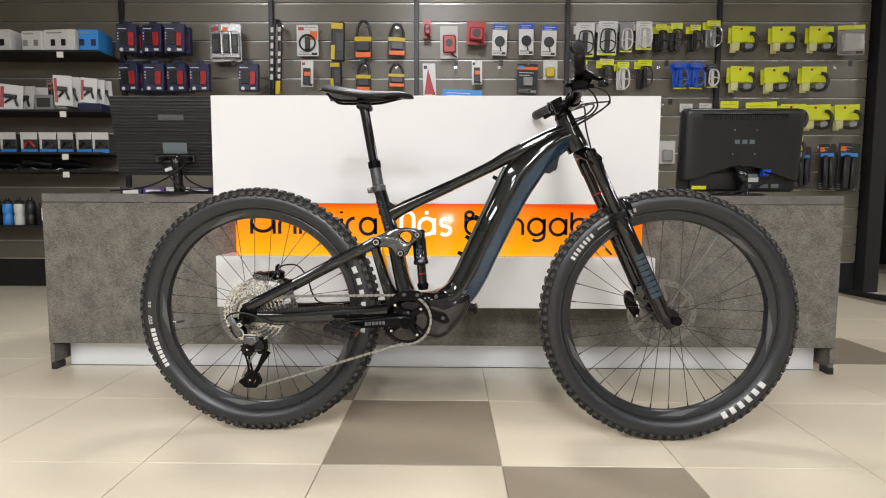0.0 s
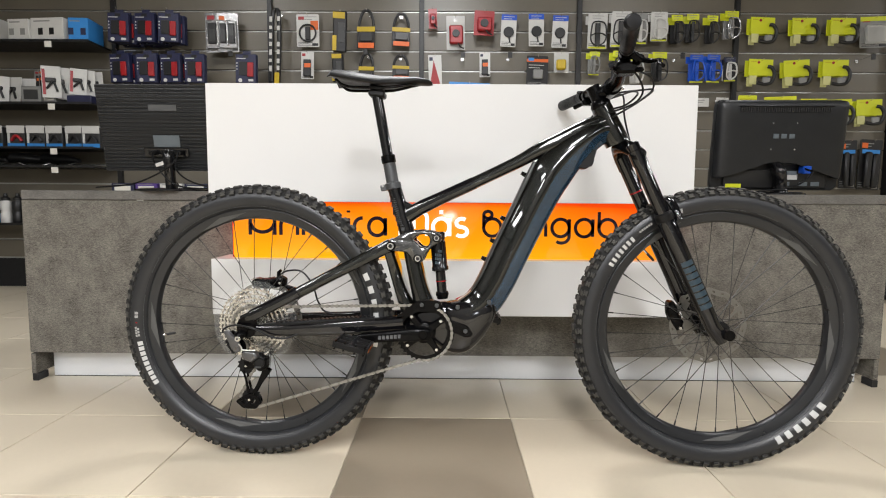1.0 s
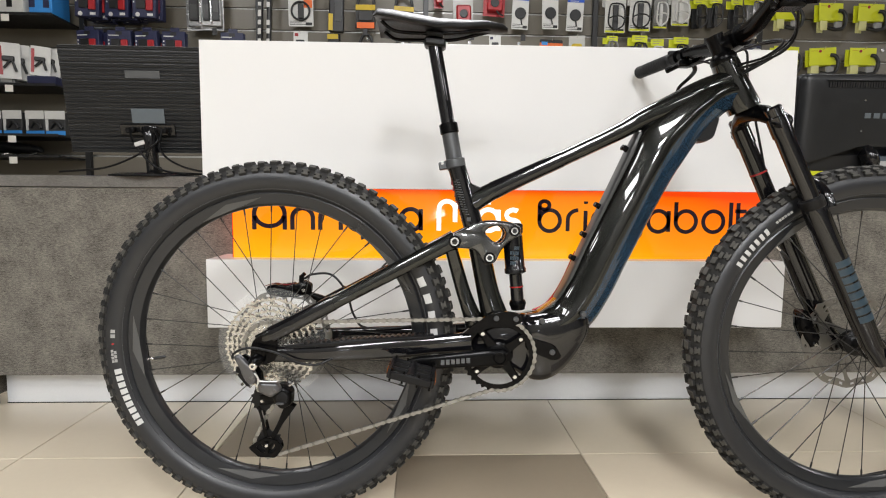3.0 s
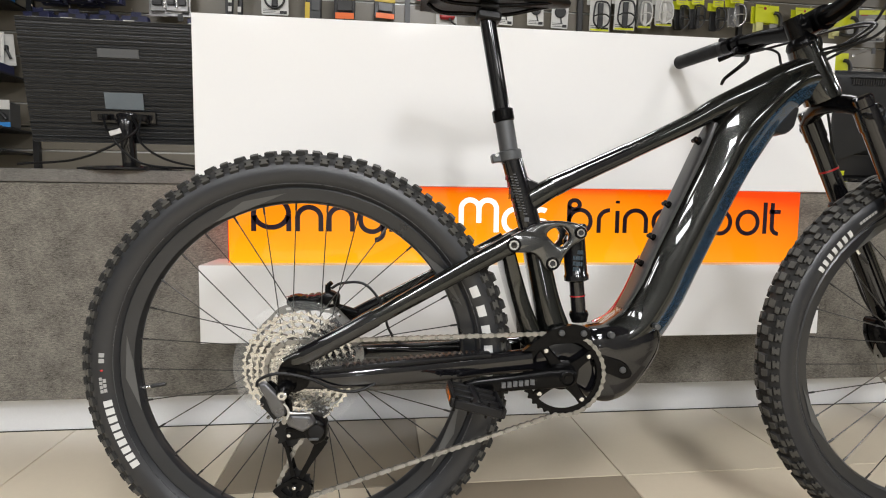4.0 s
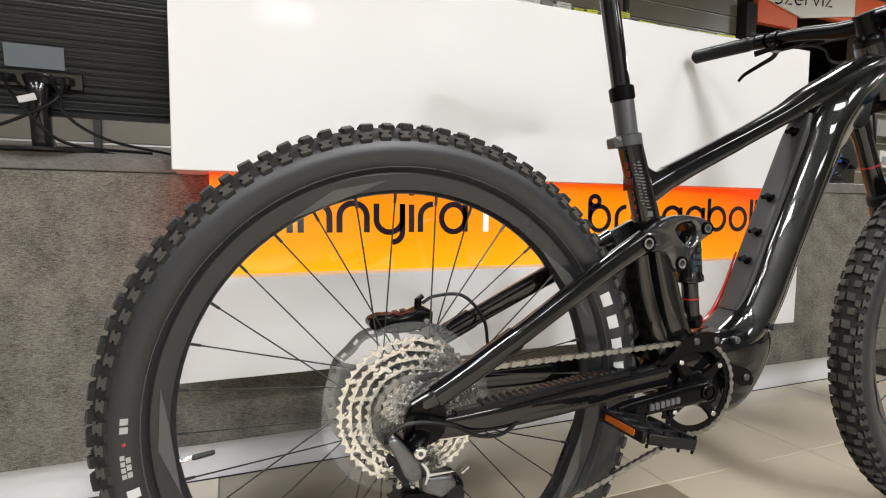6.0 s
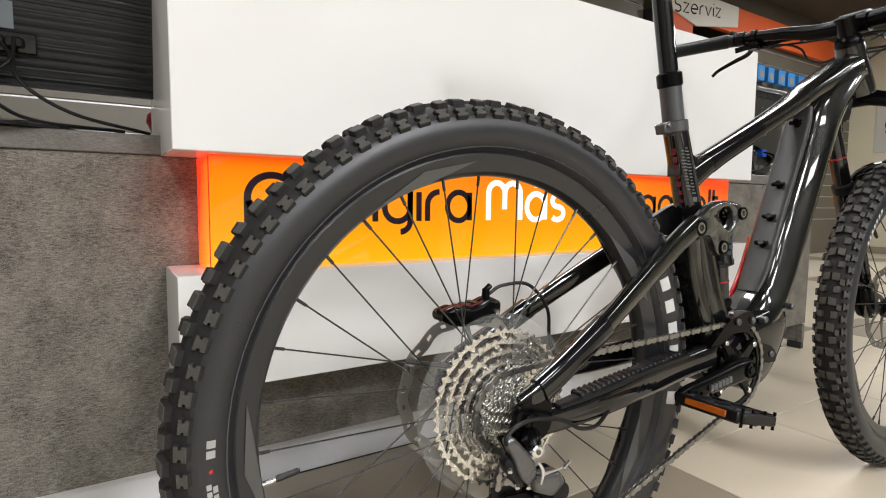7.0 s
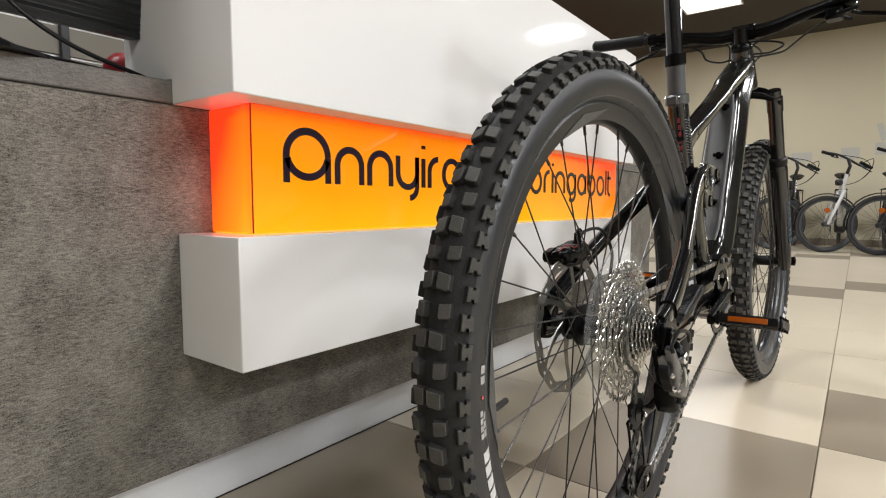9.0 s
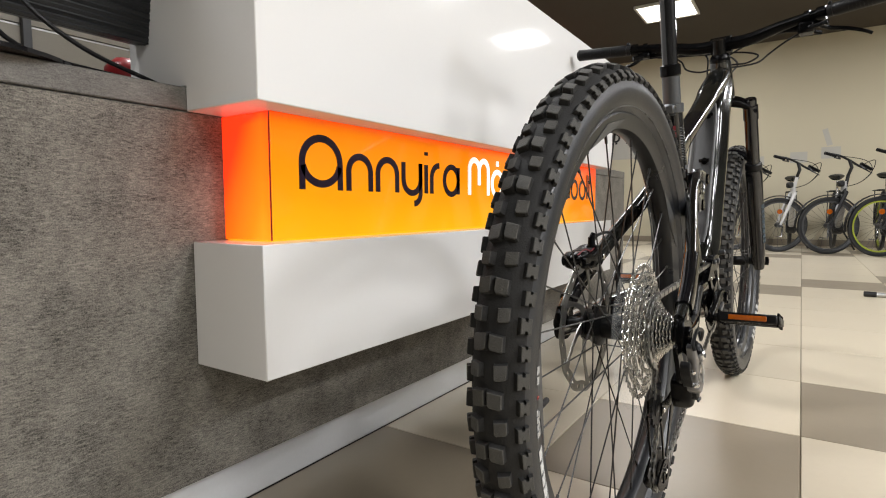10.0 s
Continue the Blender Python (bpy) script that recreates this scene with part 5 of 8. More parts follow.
for s in (-1, 1):
    o = leg0 + Vector((0, s * 0.066, 0))
    length = (Vector((FA[0], 0, FA[1])) - leg0).dot(fd)
    b = tube(B(), [o + fd * -0.026, o + fd * -0.022, o + fd * -0.006, o + fd * -0.004, o + fd * 0.035], [0.013, 0.0165, 0.0165, 0.0195, 0.0195], 22)
    part("fork_cap", b, GLOSS, fork)
    part("stanchion", tube(B(), [o + fd * 0.015, o + fd * 0.20], 0.0175, 22), GLOSS, fork, "polished black stanchion")
    seal = tube(B(), [o + fd * 0.166, o + fd * 0.170, o + fd * 0.186, o + fd * 0.19], [0.019, 0.0225, 0.0225, 0.02], 22)
    part("seal", seal, MATTE, fork)
    b = tube(B(), [o + fd * 0.186, o + fd * 0.20, o + fd * 0.30, o + fd * 0.42, o + fd * (length - 0.03), o + fd * (length - 0.012) + fn * 0.004, o + fd * (length + 0.016) + fn * 0.006],
             [0.0205, 0.0225, 0.0225, 0.0215, 0.0195, 0.02, 0.015], 24)
    part("fork_leg", b, GLOSS, fork, "gloss black fork leg")
    b = tube(B(), [Vector((FA[0], s * 0.046, FA[1])), Vector((FA[0], s * 0.092, FA[1]))], 0.0135, 18)
    tube(b, [Vector((FA[0], s * 0.091, FA[1])), Vector((FA[0], s * 0.0935, FA[1]))], 0.008, 6)
    part("axle_end", b, SATIN, fork)
    if s < 0:
        b = B()
        for i in range(8):
            d0, d1 = 0.298 + 0.0168 * i, 0.298 + 0.0168 * i + 0.0128
            lo = []
            for dd in (d0, d1):
                for rr in (0.0219, 0.0229):
                    lo.append([b.verts.new(o + fd * dd + fn * rr * math.sin(radians(a)) + Vector((0, -rr * math.cos(radians(a)), 0))) for a in range(-40, 41, 10)])
            i0, o0, i1, o1 = lo
            for k in range(8):
                b.faces.new((o0[k], o0[k + 1], o1[k + 1], o1[k]))
                b.faces.new((i0[k], i0[k + 1], o0[k + 1], o0[k]))
                b.faces.new((i1[k], i1[k + 1], o1[k + 1], o1[k]))
            for k in (0, 8):
                b.faces.new((i0[k], o0[k], o1[k], i1[k]))
        part("print", b, BLUEINK, fork, "slate blue block print on the fork leg")
arch = []
for a in range(0, 181, 15):
    u = math.cos(radians(a))
    arch.append(leg0 + fd * (0.20 - 0.055 * math.sin(radians(a))) + fn * (0.03 + 0.012 * math.sin(radians(a))) + Vector((0, 0.066 * u, 0)))
part("fork_arch", tube(B(), arch, 0.0105, 12), GLOSS, fork)
b = B()
rings = []
for d, f in ((0.150, 0.030), (0.165, 0.040), (0.185, 0.046), (0.200, 0.046)):
    ring = [leg0 + fd * d + fn * (f - 0.030 * (k / 5) ** 2) + Vector((0, 0.034 * k / 5, 0)) for k in range(-5, 6)]
    rings.append(ring + [p - fn * 0.003 for p in ring[::-1]])
rings_to_skin(b, rings)
part("mudguard", b, MATTE, fork, "short black plastic mudguard")
part("travel_ring", tube(B(), [leg0 + Vector((0, 0.066, 0)) + fd * 0.10, leg0 + Vector((0, 0.066, 0)) + fd * 0.104], 0.0182, 20), REDM, fork)

# ---- cockpit
st0 = ht + ax * 0.02
b = tube(B(), [st0, st0 + ax * 0.034], 0.0165, 20)
tube(b, [st0 + ax * 0.033, st0 + ax * 0.038], 0.018, 20)
barc = st0 + ax * 0.014 + fn * 0.040
tube(b, [st0 + ax * 0.014, st0 + ax * 0.014 + fn * 0.02, barc], [0.0175, 0.0165, 0.017], 16)
tube(b, [barc + Vector((0, -0.026, 0)), barc + Vector((0, 0.026, 0))], 0.0225, 20)
stem = part("stem", b, SATIN, BIKE, "short black handlebar stem")
for sy in (-0.018, 0.018):
    for e in (-1, 1):
        part("bolt", tube(B(), [barc + fn * 0.014 + ax * 0.0155 * e + Vector((0, sy, 0)), barc + fn * 0.025 + ax * 0.0155 * e + Vector((0, sy, 0))], 0.0035, 8), CHROME, stem)
BARP = [(0, 0, 0, 0.0172), (0.05, 0, 0, 0.0172), (0.08, -0.001, 0.004, 0.0165), (0.14, -0.008, 0.018, 0.0140), (0.20, -0.018, 0.026, 0.0122), (0.28, -0.034, 0.030, 0.0112), (0.392, -0.058, 0.034, 0.0112)]
pts, rad = [], []
for y, dx, dz, r in reversed(BARP):
    pts.append(barc + Vector((dx, -y, dz)))
    rad.append(r)
for y, dx, dz, r in BARP[1:]:
    pts.append(barc + Vector((dx, y, dz)))
    rad.append(r)
part("handlebar", tube(B(), pts, rad, 16), SATIN, BIKE, "wide black riser handlebar")


def bar_at(y):
    a = abs(y)
    for (y0, dx0, dz0, r0), (y1, dx1, dz1, r1) in zip(BARP, BARP[1:]):
        if a <= y1:
            f = (a - y0) / (y1 - y0)
            return barc + Vector((dx0 + (dx1 - dx0) * f, y, dz0 + (dz1 - dz0) * f))
    return barc + Vector((BARP[-1][1], y, BARP[-1][2]))


for s in (-1, 1):
    gp = [bar_at(s * y) for y in (0.255, 0.262, 0.30, 0.35, 0.392, 0.396)]
    grip = part("grip", tube(B(), gp, [0.0145, 0.0165, 0.0158, 0.0158, 0.0168, 0.012], 18), MATTE, BIKE, "ribbed black rubber grip")
    b = B()
    for i in range(16):
        p = bar_at(s * (0.27 + 0.0072 * i))
        q = bar_at(s * (0.2732 + 0.0072 * i))
        tube(b, [p, q], 0.0164, 18)
    part("grip_rib", b, MATTE, grip)
    # brake lever: clamp, master cylinder, blade
    b = B()
    tube(b, [bar_at(s * 0.222), bar_at(s * 0.240)], 0.0165, 18)
    pc = bar_at(s * 0.231)
    tube(b, [pc + Vector((0.012, 0, -0.006)), pc + Vector((0.03, s * -0.006, -0.014)), pc + Vector((0.034, s * -0.05, -0.018)), pc + Vector((0.03, s * -0.095, -0.016))], [0.009, 0.0115, 0.0095, 0.006], 12)
    lever = part("brake_lever", b, SATIN, BIKE, "black hydraulic brake lever")
    blade = spline([pc + Vector((0.036, s * -0.01, -0.016)), pc + Vector((0.052, s * 0.015, -0.026)), pc + Vector((0.055, s * 0.05, -0.034)), pc + Vector((0.044, s * 0.085, -0.050)), pc + Vector((0.046, s * 0.103, -0.060))], 5)
    part("blade", tube(B(), blade, [0.006 - 0.0022 * i / len(blade) for i in range(len(blade))], 10), SATIN, lever)
    b = B()
    tube(b, [bar_at(s * 0.196), bar_at(s * 0.208)], 0.0158, 18)
    pm = bar_at(s * 0.20)
    if s < 0:
        box(b, -0.022, 0.026, -0.018, 0.02, -0.042, -0.014, 0.006, Matrix.Translation(pm))
        tube(b, [pm + Vector((-0.012, 0, -0.03)), pm + Vector((-0.035, -0.025, -0.034)), pm + Vector((-0.042, -0.045, -0.032))], [0.006, 0.005, 0.006], 8)
        tube(b, [pm + Vector((0.012, 0, -0.03)), pm + Vector((0.03, -0.03, -0.038))], 0.005, 8)
        part("shifter", b, SATIN, BIKE, "black gear shifter")
    else:
        box(b, -0.016, 0.016, -0.012, 0.012, -0.03, -0.012, 0.004, Matrix.Translation(pm))
        tube(b, [pm + Vector((-0.01, 0, -0.024)), pm + Vector((-0.03, 0.03, -0.03))], [0.005, 0.007], 8)
        part("dropper_remote", b, SATIN, BIKE, "black dropper lever")
    # control pad beside the grip
    b = B()
    tube(b, [bar_at(s * 0.243), bar_at(s * 0.254)], 0.0155, 18)
    box(b, -0.012, 0.010, -0.005, 0.005, 0.010, 0.021, 0.003, Matrix.Translation(bar_at(s * 0.248)))
    part("assist_button", b, MATTE, BIKE)
# cables looping from the levers into the head tube
for pts in (
        [(0.945, -0.150, 1.004), (0.985, -0.110, 1.012), (1.030, -0.050, 1.010), (1.046, 0.0, 0.992), (1.005, 0.030, 0.960), (0.940, 0.026, 0.922)],
        [(0.935, -0.200, 0.998), (0.970, -0.150, 0.985), (0.990, -0.110, 0.965), (0.980, -0.085, 0.945), (0.950, -0.045, 0.935), (0.930, -0.024, 0.932)],
        [(0.945, 0.150, 1.004), (0.990, 0.110, 1.012), (1.036, 0.050, 1.006), (1.050, 0.0, 0.994), (1.000, -0.032, 0.955), (0.940, -0.026, 0.920)],
        [(0.930, 0.200, 0.998), (0.935, 0.140, 0.992), (0.945, 0.108, 0.975), (0.942, 0.092, 0.948), (0.930, 0.055, 0.932), (0.918, 0.024, 0.932)],
        [(0.940, 0.170, 0.996), (0.970, 0.060, 0.990), (0.985, -0.040, 0.982), (0.985, -0.085, 0.965), (0.965, -0.060, 0.945), (0.935, -0.025, 0.940)]):
    part("cable", tube(B(), spline(pts, 8), 0.0025, 8), MATTE, BIKE)
part("brake_hose", tube(B(), spline([(0.965, 0.12, 1.0), (0.985, 0.05, 0.992), (0.990, 0.045, 0.936), (1.008, 0.05, 0.868), (1.040, 0.062, 0.76), (1.085, 0.085, 0.62), (1.13, 0.085, 0.49), (1.152, 0.065, 0.43)], 8), 0.0025, 8), MATTE, BIKE)
b = B()
prism(b, rounded([(0.884, 0.846), (0.9065, 0.838), (0.895, 0.803), (0.8815, 0.789), (0.856, 0.792), (0.862, 0.806)], 0.005, 3), -0.017, 0.017, 0.003)
tube(b, [(0.893, 0, 0.808), (0.899, 0, 0.806)], [0.012, 0.010], 16)
part("front_light", b, MATTE, BIKE, "small black front light under the head tube")

# ---- brakes
def caliper(c, turn, long=1.0):
    """Two-piston brake caliper: ribbed waisted body, banjo, bleed port, bolts and mount ears."""
    m = Matrix.Translation(c) @ pose(0, 0, 0, 0, turn, 0)
    b = B()
    for e in (-1, 1):
        pillow(b, rounded([(-0.046 * long, 0.016), (-0.030 * long, 0.020), (-0.012, 0.012), (0.012, 0.014), (0.030, 0.019), (0.040 * long, 0.008), (0.036 * long, -0.012), (0.010, -0.016), (-0.020, -0.013), (-0.040 * long, -0.004)], 0.005, 4), e * 0.002, e * 0.019, 3.4)
    tube(b, [(-0.038 * long, -0.014, 0.008), (-0.038 * long, 0.014, 0.008)], 0.0085, 14)
    tube(b, [(0.024, -0.004, 0.014), (0.026, -0.004, 0.030)], [0.0062, 0.0050], 10)
    tube(b, [(0.026, -0.004, 0.028), (0.034, -0.004, 0.033)], 0.0042, 8)
    bmesh.ops.transform(b, matrix=m, verts=b.verts)
    cal = part("brake_caliper", b, SATIN, BIKE, "black disc brake caliper")
    for px in (-0.020, -0.008, 0.004):
        part("fin", box(B(), px - 0.004, px + 0.004, -0.013, 0.013, 0.008, 0.0165, 0.001, m), MATTE, cal)
    if c[0] < 0.5:
        part("red_edge", tube(B(), [m @ Vector(p) for p in spline([(-0.046 * long, -0.012, 0.018), (-0.028, -0.014, 0.0215), (-0.008, -0.014, 0.0145), (0.010, -0.013, 0.0155)], 4)], 0.0009, 6), REDPRINT, cal)
    for px, pz in ((-0.038 * long, 0.008), (0.030, -0.002), (-0.012, -0.004)):
        part("bolt", tube(B(), [m @ Vector((px, -0.0215, pz)), m @ Vector((px, -0.0165, pz))], 0.0042, 6), CHROME if px > 0 else SATIN, cal)
    return cal


caliper((0.018, 0.048, 0.470), -8, 1.15)
part("caliper_mount", tube(B(), spline([(0.045, 0.050, 0.462), (0.066, 0.056, 0.455), (0.090, 0.062, 0.446)], 5), 0.008, 10), SATIN, BIKE)
front_caliper = caliper((1.138, 0.047, 0.392), 62)
b = B()
prism(b, [(1.150, 0.452), (1.166, 0.456), (1.160, 0.438), (1.176, 0.434), (1.166, 0.416), (1.182, 0.406), (1.170, 0.390), (1.186, 0.378), (1.176, 0.360), (1.164, 0.356), (1.156, 0.372), (1.160, 0.392), (1.152, 0.410), (1.156, 0.428), (1.146, 0.440)], 0.0295, 0.0325, 0.0006)
part("pad_fin", b, ROTORM, front_caliper, "bare aluminium cooling fin of the brake pads")
part("brake_hose", tube(B(), spline([(0.046, 0.044, 0.496), (0.066, 0.042, 0.506), (0.108, 0.036, 0.505), (0.140, 0.032, 0.468), (0.155, 0.042, 0.415), (0.19, 0.045, 0.388), (0.34, 0.04, 0.40)], 8), 0.0026, 8), MATTE, BIKE)

# ---- drivetrain
b = cog(36, -0.0555, False, 0.0022, 0.0605)
ring = part("chainring", b, SATIN, BIKE, "black narrow-wide chainring")
ring.location = (BB[0], 0, BB[1])
b = lathe(B(), [(1e-5, -0.061), (0.022, -0.061), (0.026, -0.0585), (0.026, -0.053), (1e-5, -0.052)], 32)
spider = part("spider", b, SATIN, ring)
for j in range(4):
    a = radians(37 + 90 * j)
    d = Vector((math.cos(a), 0, math.sin(a)))
    w = Vector((-math.sin(a), 0, math.cos(a)))
    b = B()
    rings = []
    for rr, hw, y0, y1 in ((0.020, 0.0125, -0.0610, -0.0535), (0.034, 0.0095, -0.0605, -0.0545), (0.048, 0.0080, -0.0600, -0.0568), (0.060, 0.0085, -0.0598, -0.0568), (0.0635, 0.0055, -0.0596, -0.0568)):
        rings.append([d * rr + w * u * hw + Vector((0, y, 0)) for u, y in ((-1, y1), (-0.75, y0), (0.75, y0), (1, y1))])
    rings_to_skin(b, rings)
    part("arm", b, SATIN, spider)
    part("bolt", disc(B(), 0.0045, -0.0632, -0.056, 10, (0.054 * math.cos(a), 0, 0.054 * math.sin(a)), bevel=0.001), CHROME, ring)
CRANK = radians(184)
PED = {}
for s in (-1, 1):
    d = Vector((math.cos(CRANK), 0, math.sin(CRANK))) * (1 if s < 0 else -1)
    o = Vector((BB[0], s * 0.072, BB[1]))
    e = o + d * 0.168 + Vector((0, s * 0.012, 0))
    b = B()
    member(b, [o - d * 0.017, o - d * 0.008, o + d * 0.03, o + (e - o) * 0.5, e - d * 0.01, e + d * 0.012], [(0.010, 0.008), (0.0175, 0.011), (0.0175, 0.0105), (0.0145, 0.008), (0.0135, 0.0075), (0.008, 0.006)], 18, 3)
    arm = part("crank_arm", b, SATIN, BIKE, "satin black alloy crank arm")
    b = lathe(B(), [(1e-5, s * 0.0855), (0.006, s * 0.0855), (0.0065, s * 0.083), (0.010, s * 0.083), (0.0115, s * 0.086), (0.013, s * 0.085), (0.013, s * 0.078)], 20, (BB[0], 0, BB[1]))
    part("crank_bolt", b, SATIN, arm)
    if s < 0:
        b = B()
        for i in range(6):
            oo = o + d * (0.062 + 0.010 * i) + Vector((0, -0.0118 - 0.004 + 0.0004 * i, 0))
            box(b, -0.0035, 0.0035, -0.0022, 0.0022, -0.0045, 0.0045, 0, Matrix.Translation(oo + Vector((0, 0.0018 - 0.0012 * i, 0))))
        part("print", b, GREYINK, arm, "grey block print on the crank")
    PED[s] = e
    # flat pedal with cage, body and amber reflectors
    b = B()
    c = e + Vector((0, s * 0.062, 0))
    m = Matrix.Translation(c) @ pose(0, 0, 0, 0, 14, 0) @ Matrix.Diagonal((0.9, 0.95, 1, 1))
    tube(b, [m @ Vector((0, -s * 0.06, 0)), m @ Vector((0, s * 0.045, 0))], [0.0075, 0.0095], 12)
    pedal = part("pedal", b, MATTE, BIKE, "black flat pedal with amber reflectors")
    for sx in (-1, 1):
        part("cage_bar", box(B(), sx * 0.044 - 0.004, sx * 0.044 + 0.004, -0.046, 0.046, -0.0080, 0.0080, 0.002, m), MATTE, pedal)
    for yy in (-0.047, -0.016, 0.016, 0.047):
        part("cage_rib", box(B(), -0.041, 0.041, yy - 0.0035, yy + 0.0035, -0.0070, 0.0070, 0.002, m), MATTE, pedal)
    for sx in (-1, 1):
        part("reflector", box(B(), sx * 0.0485 - 0.0012, sx * 0.0485 + 0.0012, -0.030, 0.030, -0.0042, 0.0042, 0.0006, m), AMBER, pedal)
    for sx in (-0.04, -0.015, 0.015, 0.04):
        for yy in (-0.047, 0.047):
            for sz in (-1, 1):
                part("pin", tube(B(), [m @ Vector((sx, yy, sz * 0.0068)), m @ Vector((sx, yy, sz * 0.0115))], 0.002, 6), SATIN, pedal)

# rear derailleur
UP, LP = Vector((-0.009, 0, 0.2645)), Vector((-0.001, 0, 0.174))
YD = -0.054
DERM = mat("derailleur_grey", (0.10, 0.10, 0.105), 0.30, metal=0.7, vary=0.15, scale=60, coat=0.5)
b = tube(B(), [(0.002, -0.086, 0.360), (-0.004, -0.096, 0.358), (-0.010, -0.106, 0.352), (-0.010, -0.110, 0.349)], [0.010, 0.012, 0.012, 0.009], 16)
derailleur = part("derailleur", b, SATIN, BIKE, "black long-cage rear derailleur with grey links")
LINK = rounded([(-0.048, 0.3655), (-0.037, 0.369), (-0.018, 0.349), (-0.0055, 0.333), (-0.004, 0.315), (-0.016, 0.308), (-0.027, 0.320), (-0.036, 0.342)], 0.004, 4)
b = B()
pillow(b, LINK, -0.102, -0.112, 5.0)
part("outer_link", b, DERM, derailleur, "dark grey anodised outer link")
b = B()
prism(b, [(x + 0.006, z - 0.004) for x, z in LINK], -0.090, -0.084, 0.0015)
part("inner_link", b, SATIN, derailleur)
b = B()
prism(b, rounded([(-0.041, 0.346), (-0.034, 0.338), (-0.026, 0.320), (-0.018, 0.309), (-0.024, 0.305), (-0.033, 0.318), (-0.040, 0.326), (-0.046, 0.338)], 0.003, 3), -0.106, -0.094, 0.001)
part("cable_anchor", b, MATTE, derailleur)
part("anchor_bolt", disc(B(), 0.0076, -0.1175, -0.108, 20, (-0.0087, 0, 0.348), bevel=0.0015), CHROME, derailleur)
part("anchor_socket", disc(B(), 0.0030, -0.1185, -0.117, 6, (-0.0087, 0, 0.348)), GREYTUBE, derailleur)
for px, pz in ((-0.040, 0.333), (-0.030, 0.313), (-0.015, 0.309)):
    part("limit_screw", tube(B(), [(px, -0.108, pz), (px - 0.002, -0.111, pz - 0.002)], 0.0026, 8), CHROME, derailleur)
b = B()
smooth_member(b, [(-0.0065, -0.1135, 0.335), (-0.001, -0.1135, 0.328), (0.0012, -0.1135, 0.320), (-0.002, -0.1135, 0.309)], [(0.0014, 0.0012), (0.0018, 0.0014), (0.0020, 0.0014), (0.0012, 0.0012)], 10)
smooth_member(b, [(0.0012, -0.1135, 0.3195), (0.016, -0.1115, 0.3183), (0.0344, -0.108, 0.3170)], [(0.0020, 0.0014), (0.0013, 0.0012), (0.0009, 0.0010)], 10)
part("link_edge", b, ALU, derailleur, "bare aluminium edge of the lower link")
b = B()
pillow(b, rounded([(-0.004, 0.3165), (0.033, 0.3135), (0.042, 0.298), (0.022, 0.284), (-0.004, 0.296)], 0.005, 4), -0.094, -0.1095, 4.4)
part("lower_link", b, DERM, derailleur)
b = B()
pillow(b, rounded([(0.014, 0.300), (0.041, 0.3065), (0.0575, 0.293), (0.0555, 0.264), (0.036, 0.254), (0.020, 0.272)], 0.007, 5), -0.068, -0.096, 4.4)
clutch = part("clutch_housing", b, SATIN, derailleur)
part("clutch_cap", tube(B(), [(0.041, -0.094, 0.282), (0.041, -0.0995, 0.282), (0.041, -0.1005, 0.282)], [0.0125, 0.0120, 0.009], 18), MATTE, clutch)
part("clutch_lever", box(B(), -0.010, 0.006, -0.0015, 0.0015, -0.0022, 0.0022, 0.001, pose(0.040, -0.1015, 0.272, 0, 0, 0)), GREYTUBE, clutch)
part("stop_screw", tube(B(), [(0.052, -0.090, 0.304), (0.062, -0.090, 0.311)], 0.0026, 8), CHROME, derailleur)
for yy in (YD - 0.009, YD + 0.009):
    b = B()
    smooth_member(b, [(-0.018, yy, 0.252), (-0.014, yy, 0.243), (-0.0085, yy, 0.2215), (-0.0025, yy, 0.193)], [(0.004, 0.0013), (0.0030, 0.0013), (0.0028, 0.0013), (0.004, 0.0013)], 10, 4)
    smooth_member(b, [(0.046, yy, 0.256), (0.036, yy, 0.237), (0.023, yy, 0.214), (0.010, yy, 0.190)], [(0.010, 0.0013), (0.0075, 0.0013), (0.0045, 0.0013), (0.0045, 0.0013)], 10, 4)
    smooth_member(b, [(-0.014, yy, 0.266), (0.012, yy, 0.266), (0.040, yy, 0.268)], [(0.010, 0.0013), (0.008, 0.0013), (0.010, 0.0013)], 10, 4)
    rim_o = rounded([(-0.0386, 0.169), (-0.020, 0.1815), (-0.001, 0.190), (0.022, 0.183), (0.0285, 0.165), (0.017, 0.149), (-0.018, 0.150)], 0.006, 5)
    inner = [(LP.x + 0.62 * (x - LP.x), LP.z + 0.62 * (z - LP.z)) for x, z in rim_o]
    annulus(b, inner, rim_o, yy - 0.0013, yy + 0.0013)
    for a in (30, 150, 270):
        smooth_member(b, [(LP.x, yy, LP.z), (LP.x + 0.016 * math.cos(radians(a)), yy, LP.z + 0.016 * math.sin(radians(a)))], [(0.005, 0.0013), (0.0035, 0.0013)], 8, 4)
    part("cage_plate", b, SATIN, derailleur)
for p, t in ((UP, 12), (LP, 14)):
    b = cog(t, YD, False, 0.0035)
    bmesh.ops.translate(b, verts=b.verts, vec=p)
    disc(b, 0.0115, YD - 0.003, YD + 0.003, 18, (p.x, 0, p.z))
    part("jockey_wheel", b, MATTE, derailleur)
    part("bolt", disc(B(), 0.0036, YD - 0.0135, YD - 0.0095, 12, (p.x, 0, p.z), bevel=0.001), CHROME, derailleur)
derailleur.location.y = -0.010
part("shift_cable", tube(B(), spread(-1, spline([(-0.048, -0.098, 0.362), (-0.046, -0.096, 0.371), (-0.029, -0.097, 0.380), (-0.004, -0.097, 0.381), (0.034, -0.098, 0.372), (0.070, -0.092, 0.352), (0.105, -0.087, 0.346), (0.135, -0.080, 0.356)], 8)), 0.0025, 8), MATTE, BIKE)

